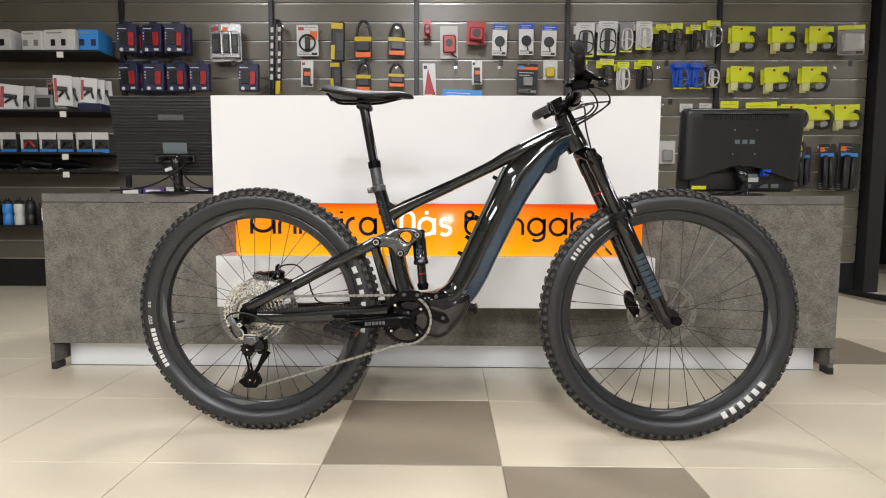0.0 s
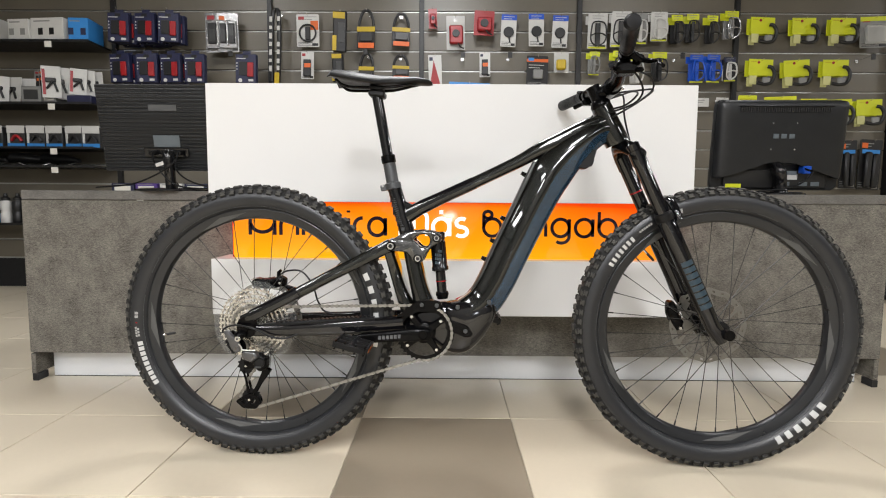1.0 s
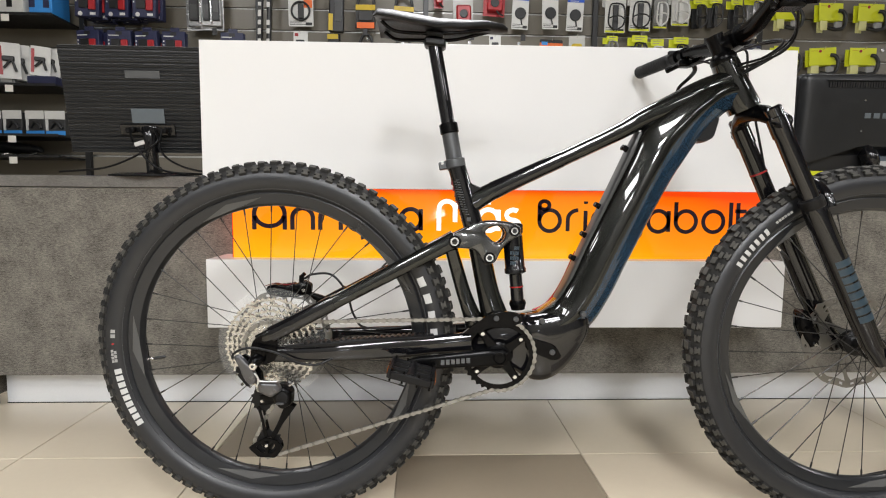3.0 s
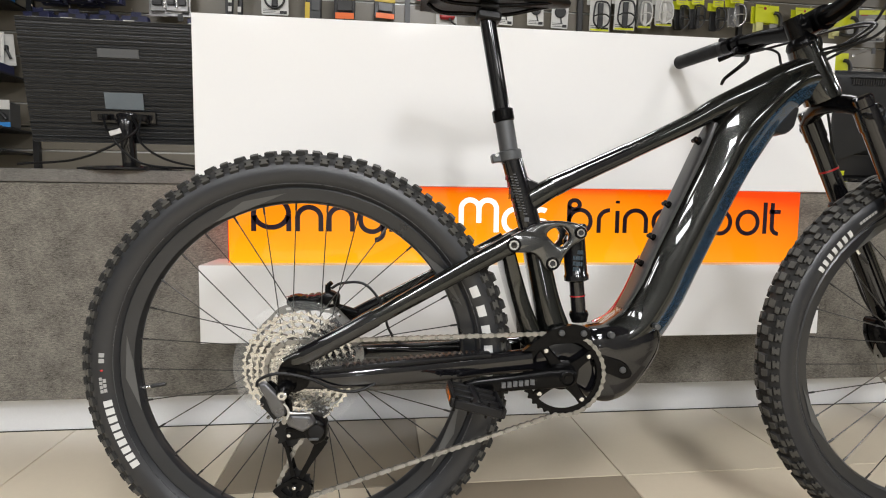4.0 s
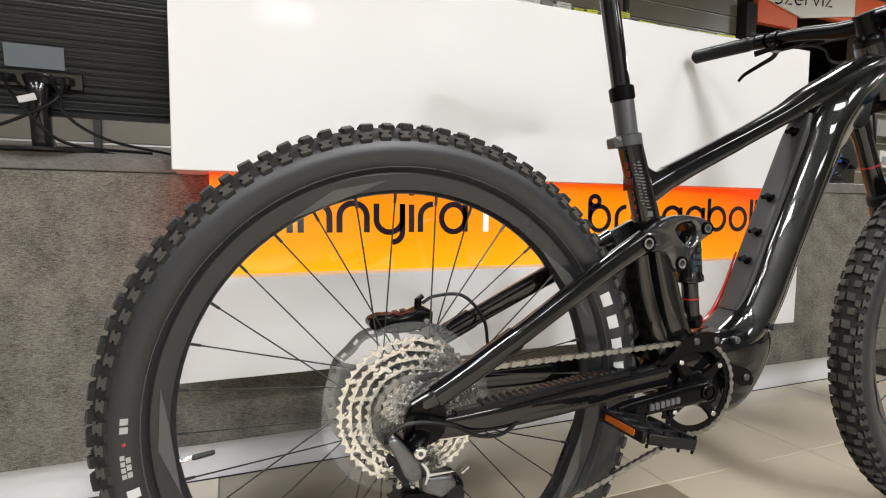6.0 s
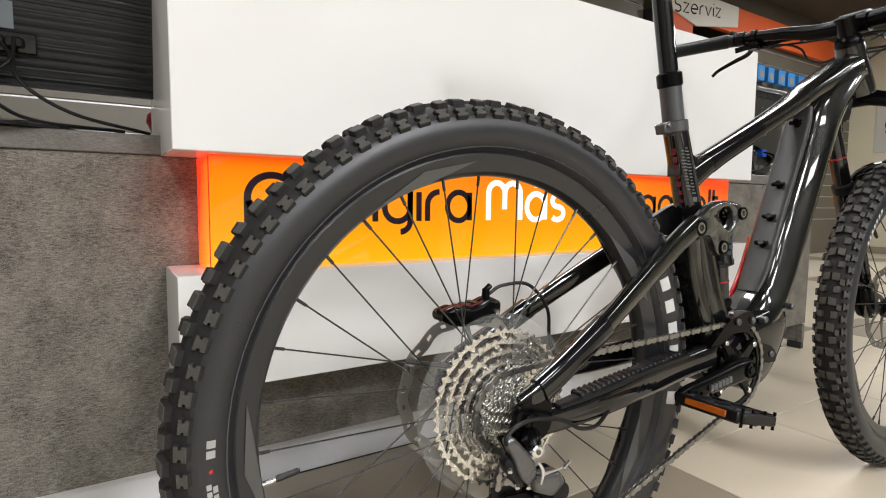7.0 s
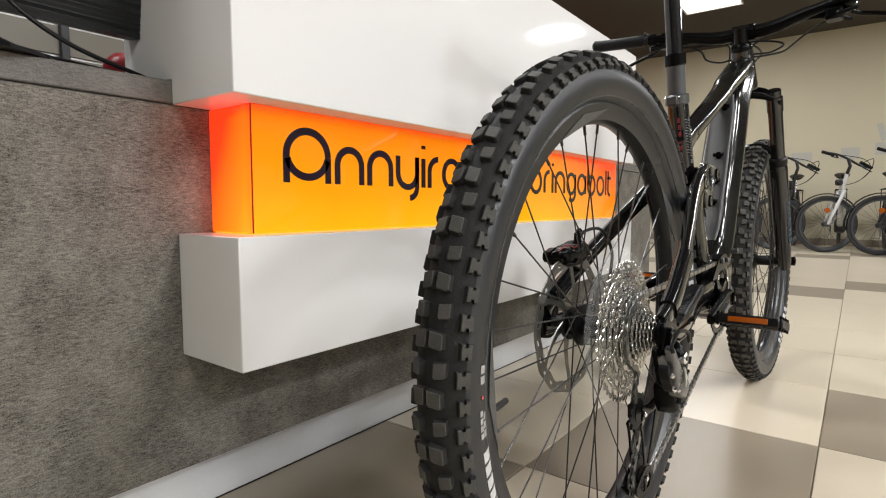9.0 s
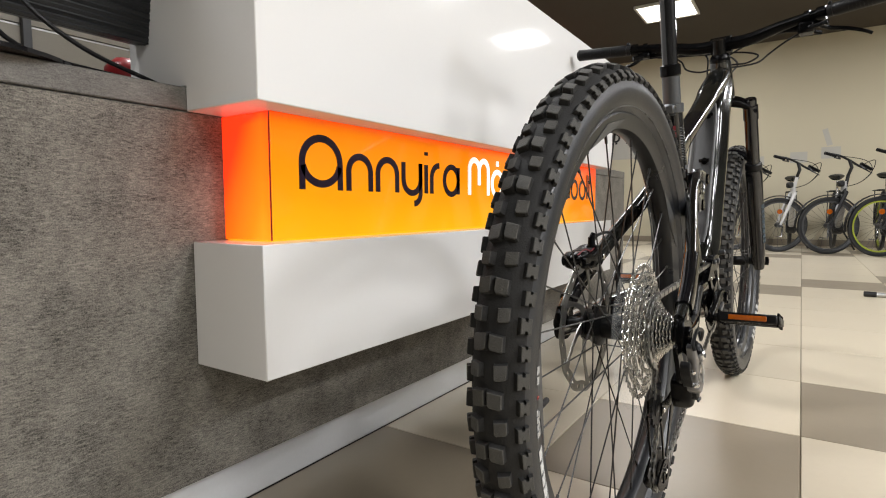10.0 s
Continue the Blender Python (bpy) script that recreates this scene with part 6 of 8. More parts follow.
# chain: round the ring, the engaged sprocket and both jockey wheels
CR, CC = 36 * 0.0127 / (2 * math.pi), 26 * 0.0127 * 0.92 / (2 * math.pi)
path = []


def add_arc(c, r, a0, a1, y0, y1, n=14):
    for i in range(n + 1):
        f = i / n
        a = radians(a0 + (a1 - a0) * f)
        path.append(Vector((c[0] + r * math.cos(a), y0 + (y1 - y0) * f, c[1] + r * math.sin(a))))


YC, YDC = -0.0638, YD - 0.010
add_arc(BB, CR, -100, 93, -0.0555, -0.0555, 20)
add_arc(RA, CC, 93, 262, YC, YC, 16)
add_arc((UP.x, UP.z), 0.0235, 120, -60, YDC, YDC, 10)
add_arc((LP.x, LP.z), 0.0275, 150, 283, YDC, YDC, 10)
path.append(path[0])
lens = [0.0]
for a, c in zip(path, path[1:]):
    lens.append(lens[-1] + (c - a).length)
links = int(lens[-1] / 0.0127)
pitch = lens[-1] / links


def along(s):
    s %= lens[-1]
    i = max(0, min(len(lens) - 2, int(np.searchsorted(lens, s, "right")) - 1))
    f = (s - lens[i]) / max(1e-9, lens[i + 1] - lens[i])
    return path[i].lerp(path[i + 1], f)


chain_b = B()
for i in range(links):
    p = along(i * pitch)
    tube(chain_b, [p + Vector((0, -0.0032, 0)), p + Vector((0, 0.0032, 0))], 0.0020, 6)
chain = part("chain", chain_b, CHAINM, BIKE, "silver-grey steel bicycle chain")
mesh_link = []
for kind in (0, 1):
    lb = B()
    yy = 0.0026 if kind else 0.0016
    outl = []
    for e in (1, -1):
        for k in range(7):
            a = radians(-120 + 40 * k)
            outl.append((e * (0.00635 + 0.0042 * math.cos(a)), e * 0.0042 * math.sin(a)))
        outl.append((0.0, e * 0.0024))
    for s in (-1, 1):
        prism(lb, outl, s * yy - 0.0006, s * yy + 0.0006)
    mesh_link.append(as_mesh("link", lb, CHAINM if kind else CHAIN_SHADE))
for i in range(links):
    p, q = along(i * pitch), along((i + 1) * pitch)
    ob = part("link", mesh_link[i % 2], CHAINM if i % 2 else CHAIN_SHADE, chain)
    d = (q - p).normalized()
    side = Vector((0, 1, 0))
    side = (side - d * side.dot(d)).normalized()
    up = d.cross(side)
    ob.matrix_local = Matrix.Translation((p + q) / 2) @ Matrix((d, side, up)).transposed().to_4x4()


# ---------------------------------------------------------------- goods on the slat wall
WALL_Y = FLOOR_Y1 - 0.02
YELLOW = mat("yellow_card", rgb("a5a12e"), 0.5, vary=0.05)
NAVY = mat("navy_card", rgb("1d2140"), 0.45, vary=0.1)
REDC = mat("red_plastic", rgb("96191f"), 0.35, vary=0.1)
WHITEC = mat("white_card", (0.54, 0.535, 0.51), 0.5, vary=0.08, scale=50)
GREYC = mat("grey_card", (0.22, 0.22, 0.21), 0.5, vary=0.12, scale=60)
BLUEC = mat("blue_plastic", rgb("0d459c"), 0.35)
SKYC = mat("sky_blue_card", rgb("2f7fc4"), 0.45, vary=0.08)
ORANGEC = mat("orange_card", rgb("d2601c"), 0.5, vary=0.08)
SILVER = mat("silver_pack", (0.42, 0.42, 0.42), 0.25, metal=0.7, vary=0.2, scale=40)
YELLOWD = mat("dark_yellow_print", rgb("b59a14"), 0.5, vary=0.1)
PURPLE = mat("purple_card", rgb("4a2f7c"), 0.5, vary=0.08)
BAG = film_mat("clear_plastic_bag", (0.8, 0.8, 0.76, 1), 0.35, 0.15)
GOODS = random.Random(5)


def hook(thing, z, depth=0.13):
    """The wire hook on which a pack hangs, with its price tag holder."""
    b = tube(B(), [(0, 0.0, z), (0, -depth, z + 0.004), (0, -depth - 0.008, z + 0.016)], 0.0022, 6)
    box(b, -0.012, 0.012, -0.004, 0.0, z - 0.012, z + 0.012, 0.002)
    part("hook", b, CHROME, thing)


def pack(name, x, z, w, h, depth, base, label, category, bits, group="", out=None, card=0.004):
    """A carded product on a hook: x, z its middle; bits are (name, shape, material) built on the card's front."""
    tilt = GOODS.uniform(-2.5, 2.5)
    th = empty(name, pose(x, WALL_Y, z, 0, tilt, GOODS.uniform(-7, 7)))
    tagged(th, label, category, group)
    o = -(out if out is not None else GOODS.uniform(0.05, 0.11))
    if base is not None:
        b = B()
        prism(b, rounded([(-w / 2, -h / 2), (w / 2, -h / 2), (w / 2, h / 2), (-w / 2, h / 2)], min(w, h) * 0.06, 3), o, o + card)
        part("card", b, base, th)
    hook(th, h / 2 - 0.015, -o + 0.03)
    if base in (WHITEC, GREYC, SILVER, BLACKM) and h > 0.12:
        ink = BLACKM if base is not BLACKM else GREYC
        part("small_print", lines(-w * 0.44, w * 0.2, -h * 0.36, 3, h * 0.045, o, h * 0.012), ink, th)
        part("bar_code", lump(w * 0.18, w * 0.44, -h * 0.47, -h * 0.39, o - 0.0003, o - 0.0016, 0.0002), ink, th)
        part("logo_patch", lump(-w * 0.42, -w * 0.16, h * 0.33, h * 0.43, o - 0.0003, o - 0.0022, 0.0002), GOODS.choice((REDC, NAVY, ORANGEC, SKYC)), th)
    for nm, bm, material in bits(w, h, o):
        part(nm, bm, material, th)
    return th


def lump(x0, x1, z0, z1, y0, y1, bevel=0.004):
    return box(B(), x0, x1, min(y0, y1), max(y0, y1), z0, z1, min(bevel, abs(x1 - x0) * 0.3, abs(z1 - z0) * 0.3, abs(y1 - y0) * 0.3))


def lines(x0, x1, z0, n, step, o, t=0.004):
    b = B()
    for i in range(n):
        box(b, x0, x1 - (x1 - x0) * 0.25 * (i % 2), o - 0.0016, o - 0.0004, z0 - step * i - t / 2, z0 - step * i + t / 2)
    return b


def light_box(x, z, n):
    """A stack of navy boxes with a red lamp in the window, one behind the other on its hook."""
    for i in range(n):
        th = empty("bike_light_box", pose(x + 0.02 * i + GOODS.uniform(-0.004, 0.004), WALL_Y - 0.20 + 0.062 * i, z, 0, GOODS.uniform(-1.5, 1.5), GOODS.uniform(-5, 5)))
        tagged(th, "navy blister box holding a red bicycle lamp", "bike light", "boxed lamps on the wall")
        b = B()
        box(b, -0.075, 0.075, -0.022, 0.022, -0.115, 0.09, 0.003)
        box(b, -0.03, 0.03, -0.002, 0.002, 0.09, 0.118, 0.001)
        part("box", b, NAVY, th)
        part("lamp", lump(0.014, 0.058, -0.072, 0.03, -0.0235, -0.036, 0.006), REDC, th)
        part("lamp_body", lump(-0.048, 0.012, -0.062, 0.035, -0.0235, -0.030, 0.006), BLACKM, th)
        part("print", lines(-0.066, 0.0, 0.058, 1, 0.014, -0.0222, 0.006), WHITEC, th)
        part("rating", box(B(), 0.02, 0.055, -0.0242, -0.0226, -0.104, -0.088, 0), WHITEC, th)
        for q in range(3):
            part("icon", box(B(), -0.068, -0.060, -0.0238, -0.0226, 0.02 - 0.022 * q, 0.03 - 0.022 * q, 0), WHITEC, th)
        part("hang_slot", box(B(), -0.02, 0.02, -0.0232, -0.0222, 0.062, 0.084, 0), BLACKM, th)
        part("emblem", disc(B(), 0.014, -0.0245, -0.0226, 18, (-0.04, 0, -0.098)), WHITEC, th)
        part("hook", tube(B(), [(0, 0.215 - 0.062 * i, 0.108), (0, -0.045, 0.110), (0, -0.052, 0.122)], 0.0022, 6), CHROME, th)


for x, n in ((-2.42, 3), (-2.225, 3), (-2.05, 2)):
    light_box(x, 1.965, n)
for x, n in ((-2.42, 3), (-2.225, 3), (-2.045, 2), (-1.865, 1), (-1.49, 1)):
    light_box(x, 1.675, n)


def multi_tool(w, h, o):
    return [("blister", lump(-w * 0.44, w * 0.44, -h * 0.42, h * 0.3, o, o - 0.02, 0.008), SILVER),
            ("tool", lump(-w * 0.36, -w * 0.06, -h * 0.3, h * 0.22, o - 0.021, o - 0.034, 0.006), BLACKM),
            ("tool", lump(w * 0.06, w * 0.36, -h * 0.3, h * 0.22, o - 0.021, o - 0.034, 0.006), BLACKM),
            ("tool_face", lump(-w * 0.32, -w * 0.1, -h * 0.24, h * 0.06, o - 0.0345, o - 0.036, 0.001), COVERM),
            ("tool_face", lump(w * 0.1, w * 0.32, -h * 0.1, h * 0.16, o - 0.0345, o - 0.036, 0.001), COVERM),
            ("clip", lump(-w * 0.05, w * 0.05, -h * 0.36, h * 0.28, o - 0.021, o - 0.03, 0.003), CHROME)]


pack("tool_set", -1.73, 1.955, 0.21, 0.29, 0.04, SILVER, "silver blister pack with folding tools", "tool", multi_tool)
pack("tool_set", -1.67, 1.95, 0.15, 0.28, 0.04, SILVER, "silver blister pack with folding tools", "tool", multi_tool)


def strap(w, h, o):
    b = tube(B(), spline([(-w * 0.25, o, -h * 0.42), (-w * 0.3, o - 0.01, 0), (-w * 0.22, o - 0.005, h * 0.42), (0, o, h * 0.49), (w * 0.24, o - 0.005, h * 0.42), (w * 0.32, o - 0.01, 0), (w * 0.22, o, -h * 0.46)], 8), 0.016, 10)
    marks = []
    for i in range(7):
        zz = h * (0.36 - 0.105 * i)
        hh = (0.019, 0.012, 0.021, 0.015)[i % 4]
        marks.append(("print", box(B(), -w * 0.40, -w * 0.18, o - 0.029, o - 0.0265, zz - hh, zz + hh, 0.001), WHITEC))
        if i != 2:
            marks.append(("print", box(B(), w * 0.20, w * 0.42, o - 0.029, o - 0.0265, zz - 0.033 + hh, zz + hh, 0.001), WHITEC))
    return marks + [("chain_sleeve", b, BLACKM), ("tag", lump(w * 0.02, w * 0.4, -h * 0.5, -h * 0.32, o - 0.02, o - 0.03), YELLOWD)]


pack("chain_lock", -1.295, 1.84, 0.10, 0.57, 0.05, None, "black fabric-covered chain lock with white print", "bike lock", strap)


def ring_card(w, h, o):
    r = w * 0.36
    b = B()
    pts = [(r * math.cos(a * math.pi / 12), o - 0.010, r * math.sin(a * math.pi / 12) - h * 0.08) for a in range(24)]
    tube(b, pts, 0.007, 8, closed=True)
    return [("cable", b, BLACKM), ("print", lines(-w * 0.4, w * 0.4, h * 0.42, 2, 0.02, o), GREYC), ("corner", lump(w * 0.12, w * 0.46, h * 0.02, h * 0.3, o - 0.0005, o - 0.002, 0.0005), ORANGEC), ("tool", lump(-w * 0.1, w * 0.12, -h * 0.3, h * 0.1, o - 0.002, o - 0.02), BLACKM)]


pack("cable_card", -1.075, 1.985, 0.17, 0.24, 0.03, WHITEC, "white card with a coiled cable and tool", "accessory", ring_card)


def small_tool(w, h, o):
    return [("tool", lump(-w * 0.3, w * 0.3, -h * 0.42, h * 0.2, o - 0.001, o - 0.02), BLACKM), ("sticker", lump(-w * 0.2, w * 0.3, -h * 0.1, h * 0.05, o - 0.021, o - 0.023, 0.0005), ORANGEC)]


pack("mini_pump", -1.07, 1.715, 0.095, 0.20, 0.03, WHITEC, "white card with a small black pump", "pump", small_tool)


def u_lock(w, h, o):
    b = tube(B(), spline([(-w * 0.36, o - 0.02, -h * 0.2), (-w * 0.36, o - 0.02, h * 0.15), (-w * 0.2, o - 0.02, h * 0.4), (0, o - 0.02, h * 0.46), (w * 0.2, o - 0.02, h * 0.4), (w * 0.36, o - 0.02, h * 0.15), (w * 0.36, o - 0.02, -h * 0.2)], 6), 0.011, 10)
    return [("shackle", b, BLACKM), ("card", lump(-w * 0.45, w * 0.45, -h * 0.45, h * 0.02, o - 0.012, o - 0.03, 0.003), BLACKM), ("band", lump(-w * 0.45, w * 0.45, -h * 0.06, h * 0.06, o - 0.0305, o - 0.033, 0.001), YELLOWD),
            ("lock_body", lump(-w * 0.3, w * 0.35, -h * 0.30, -h * 0.08, o - 0.031, o - 0.045, 0.006), COVERM),
            ("label", lump(-w * 0.38, w * 0.42, -h * 0.46, -h * 0.33, o - 0.031, o - 0.034, 0.001), ORANGEC)]


def tall_lock(w, h, o):
    return [("sleeve", lump(-w * 0.42, w * 0.42, -h * 0.48, h * 0.48, o, o - 0.03, 0.008), BLACKM), ("card", lump(-w * 0.44, w * 0.3, h * 0.30, h * 0.45, o - 0.031, o - 0.034, 0.001), YELLOWD), ("card", lump(-w * 0.44, -w * 0.2, -h * 0.45, -h * 0.1, o - 0.031, o - 0.034, 0.001), YELLOWD),
            ("window", lump(-w * 0.1, w * 0.3, -h * 0.25, h * 0.2, o - 0.031, o - 0.036, 0.001), COVERM)]


for x, z, w, h, f in ((-0.83, 1.955, 0.12, 0.31, tall_lock), (-0.835, 1.70, 0.10, 0.22, tall_lock), (-0.61, 1.975, 0.15, 0.30, u_lock), (-0.37, 1.985, 0.15, 0.26, u_lock),
                      (-0.615, 1.695, 0.13, 0.24, u_lock), (-0.375, 1.705, 0.14, 0.19, u_lock)):
    pack("bike_lock", x, z, w, h, 0.05, None, "black bicycle lock on a yellow card", "bike lock", f, "locks on the wall")


def mirror_card(w, h, o):
    b = disc(B(), w * 0.34, o - 0.001, o - 0.016, 22, (0, 0, -h * 0.05), bevel=0.004)
    tube(b, [(0.0, o - 0.01, -h * 0.12), (0.012, o - 0.012, -h * 0.38)], 0.005, 8)
    return [("mirror", b, BLACKM), ("header", lump(-w / 2, w / 2, h * 0.33, h * 0.5, o - 0.0005, o - 0.003, 0.0005), BLUEC), ("print", lines(-w * 0.35, w * 0.35, h * 0.43, 2, 0.016, o - 0.003), WHITEC)]


for x in (0.445, 0.645, 0.84):
    pack("mirror_pack", x, 1.985, 0.115, 0.235, 0.03, WHITEC, "white card with a round handlebar mirror", "mirror", mirror_card, "mirrors on the wall")


def red_item(w, h, o):
    return [("body", lump(-w * 0.35, w * 0.38, -h * 0.35, h * 0.2, o, o - 0.035, 0.01), REDC), ("arm", tube(B(), spline([(0, o - 0.02, -h * 0.2), (w * 0.2, o - 0.03, -h * 0.42), (w * 0.42, o - 0.02, -h * 0.48)], 6), 0.006, 8), BLACKM),
            ("lens", disc(B(), w * 0.2, o - 0.035, o - 0.042, 16, (0, 0, -h * 0.05), bevel=0.002), BLACKM)]


pack("rear_light", -0.13, 2.07, 0.065, 0.145, 0.03, REDC, "small red clip-on lamp", "bike light", red_item)
pack("mirror_bag", 0.045, 1.97, 0.14, 0.25, 0.03, BAG, "red mirror in a clear bag", "mirror", red_item)
pack("rear_light", 0.255, 2.03, 0.15, 0.18, 0.03, REDC, "red lamp with curled black lead", "bike light", red_item)
pack("speed_sensor", 0.275, 1.725, 0.08, 0.18, 0.03, WHITEC, "white card with a small black sensor", "accessory", small_tool)
pack("computer_pack", 0.665, 1.69, 0.165, 0.23, 0.03, BLACKM, "black and orange cycle computer pack", "accessory",
     lambda w, h, o: [("unit", lump(-w * 0.2, w * 0.25, -h * 0.25, h * 0.05, o, o - 0.02, 0.006), GREYC), ("band", lump(-w / 2, w / 2, h * 0.3, h * 0.4, o - 0.0005, o - 0.002, 0.0004), ORANGEC), ("print", lines(-w * 0.4, w * 0.3, h * 0.2, 2, 0.02, o), WHITEC)])
pack("parts_bag", 0.855, 1.755, 0.11, 0.15, 0.03, BAG, "clear bag of yellow parts", "accessory",
     lambda w, h, o: [("part", lump(-w * 0.35, w * 0.3, -h * 0.4, h * 0.1, o, o - 0.03, 0.015), YELLOWD)])
pack("safety_triangle", -0.115, 1.675, 0.10, 0.25, 0.03, WHITEC, "white card with a red reflective triangle", "accessory",
     lambda w, h, o: [("triangle", prism(B(), [(-w * 0.1, h * 0.35), (w * 0.42, -h * 0.45), (-w * 0.42, -h * 0.45)], o - 0.004, o - 0.001), REDC)])
pack("tube_box", 0.155, 1.565, 0.31, 0.07, 0.05, SKYC, "blue boxed inner tube", "box", lambda w, h, o: [("print", lines(-w * 0.4, w * 0.2, h * 0.1, 2, 0.02, o), WHITEC)])


def cage(material, cardmat):
    def bits(w, h, o):
        res = []
        for s in (-1, 1):
            b = tube(B(), spline([(s * w * 0.05, o - 0.012, -h * 0.44), (s * w * 0.36, o - 0.03, -h * 0.3), (s * w * 0.38, o - 0.04, 0), (s * w * 0.28, o - 0.03, h * 0.2), (0, o - 0.015, h * 0.26)], 6), 0.0058, 8)
            res.append(("cage_arm", b, material))
        res.append(("cage_back", lump(-w * 0.13, w * 0.13, -h * 0.42, h * 0.22, o - 0.004, o - 0.014, 0.005), material))
        res.append(("cage_band", tube(B(), spline([(-w * 0.37, o - 0.034, -h * 0.16), (-w * 0.15, o - 0.052, -h * 0.12), (w * 0.15, o - 0.052, -h * 0.12), (w * 0.37, o - 0.034, -h * 0.16)], 5), 0.0048, 8), material))
        if cardmat is not YELLOW or material is GREYC:
            res.append(("foot", lump(-w * 0.46, w * 0.46, -h * 0.49, -h * 0.44, o - 0.001, o - 0.003, 0.0005), YELLOW))
        res.append(("header", lump(-w * 0.46, w * 0.46, h * 0.28, h * 0.48, o - 0.001, o - 0.004, 0.001), cardmat))
        res.append(("print", lines(-w * 0.3, w * 0.3, h * 0.42, 2, 0.016, o - 0.004), GREYC))
        res.append(("stacked_card", lump(-w * 0.46 - 0.02, w * 0.3, h * 0.2, h * 0.44, o + 0.028, o + 0.024, 0.001), cardmat))
        res.append(("stacked_cage", lump(-w * 0.3 - 0.016, w * 0.12, -h * 0.42, h * 0.2, o + 0.036, o + 0.02, 0.008), material))
        return res
    return bits


for x, z, w, h, base, m1, m2, tone in (
        (1.115, 1.985, 0.145, 0.26, WHITEC, BLACKM, WHITEC, "white"), (1.29, 1.99, 0.145, 0.26, WHITEC, BLACKM, WHITEC, "white"), (1.435, 2.005, 0.10, 0.23, GREYC, WHITEC, GREYC, "grey"),
        (1.57, 2.015, 0.125, 0.215, WHITEC, WHITEC, WHITEC, "white"), (1.705, 1.995, 0.095, 0.225, None, BLACKM, YELLOW, "yellow"), (1.835, 2.005, 0.095, 0.225, None, BLACKM, YELLOW, "yellow"),
        (1.955, 1.985, 0.09, 0.22, None, BLACKM, YELLOW, "yellow"), (2.095, 2.02, 0.12, 0.22, None, SILVER, YELLOW, "yellow")):
    pack("bottle_cage", x, z, w, h, 0.05, base, "bottle cage on a " + tone + " card", "bottle cage", cage(m1, m2), "bottle cages on the wall")
for x, z, w, h, base, m1, m2, tone in (
        (1.10, 1.75, 0.085, 0.18, None, GREYC, YELLOW, "yellow"), (1.28, 1.72, 0.12, 0.235, None, BLACKM, YELLOW, "yellow"), (1.425, 1.705, 0.10, 0.235, None, WHITEC, YELLOW, "yellow"),
        (1.585, 1.72, 0.12, 0.235, None, BLACKM, YELLOW, "yellow"), (2.105, 1.70, 0.09, 0.18, BLACKM, WHITEC, NAVY, "black")):
    pack("bottle_cage", x, z, w, h, 0.05, base, "bottle cage on a " + tone + " card", "bottle cage", cage(m1, m2), "bottle cages on the wall")
for x in (1.845, 1.965):
    pack("bottle_cage", x, 1.705, 0.11, 0.21, 0.05, None, "bright blue plastic bottle cage", "bottle cage", cage(BLUEC, BLUEC), "bottle cages on the wall")
for x in (1.93, 2.065):
    pack("spare_box", x, 1.465, 0.10, 0.065, 0.03, WHITEC, "small white boxed spare part", "box", lambda w, h, o: [("print", lines(-w * 0.4, w * 0.2, h * 0.2, 2, 0.015, o), GREYC)])


PALEY = mat("pale_yellow_flap", rgb("c2c084"), 0.5, vary=0.06)


def bar_end(w, h, o):
    pts = [(w * 0.26, o - 0.014, h * 0.22), (w * 0.36, o - 0.03, h * 0.17), (w * 0.46, o - 0.035, h * 0.0), (w * 0.46, o - 0.035, -h * 0.22), (w * 0.34, o - 0.035, -h * 0.42), (w * 0.08, o - 0.03, -h * 0.46), (-w * 0.18, o - 0.02, -h * 0.40)]
    b = tube(B(), spline(pts, 6), 0.0128, 12)
    return [("bar_end", b, BLACKM), ("card", lump(-w * 0.5, w * 0.5, -h * 0.12, h * 0.5, o, o - 0.004, 0.001), YELLOW),
            ("stacked_card", lump(-w * 0.5 - 0.016, w * 0.5 - 0.02, -h * 0.14, h * 0.46, o + 0.024, o + 0.02, 0.001), YELLOW),
            ("stacked_flap", lump(-w * 0.5, -w * 0.25, -h * 0.52, -h * 0.15, o + 0.016, o + 0.013, 0.001), PALEY),
            ("grip_pad", lump(w * 0.02, w * 0.32, -h * 0.5, -h * 0.2, o - 0.02, o - 0.04, 0.008), GREYC),
            ("flap", lump(-w * 0.46, -w * 0.16, -h * 0.46, -h * 0.13, o - 0.006, o - 0.009, 0.001), PALEY),
            ("emblem", disc(B(), 0.010, o - 0.0065, o - 0.0042, 14, (-w * 0.1, 0, h * 0.38)), REDC), ("print", lines(-w * 0.42, -w * 0.2, h * 0.40, 1, 0.02, o - 0.004, 0.003), YELLOWD)]


for z, row in ((1.985, (2.33, 2.645, 2.94)), (1.68, (2.335, 2.625, 2.905)), (1.395, (2.77, 2.975, 3.20))):
    for x in row:
        pack("bar_end_pack", x, z, 0.185, 0.195, 0.05, None, "bright yellow card holding black curved bar ends", "bar ends", bar_end, "bar ends on the wall")
pack("grey_pack", 3.185, 1.985, 0.21, 0.225, 0.05, GREYC, "grey card with a clear bag of grips", "accessory", lambda w, h, o: [("bag", lump(-w * 0.4, w * 0.4, -h * 0.4, h * 0.2, o, o - 0.04, 0.015), BAG), ("stripe", lump(-w / 2, w / 2, h * 0.36, h * 0.5, o - 0.0005, o - 0.003, 0.0005), YELLOW)])
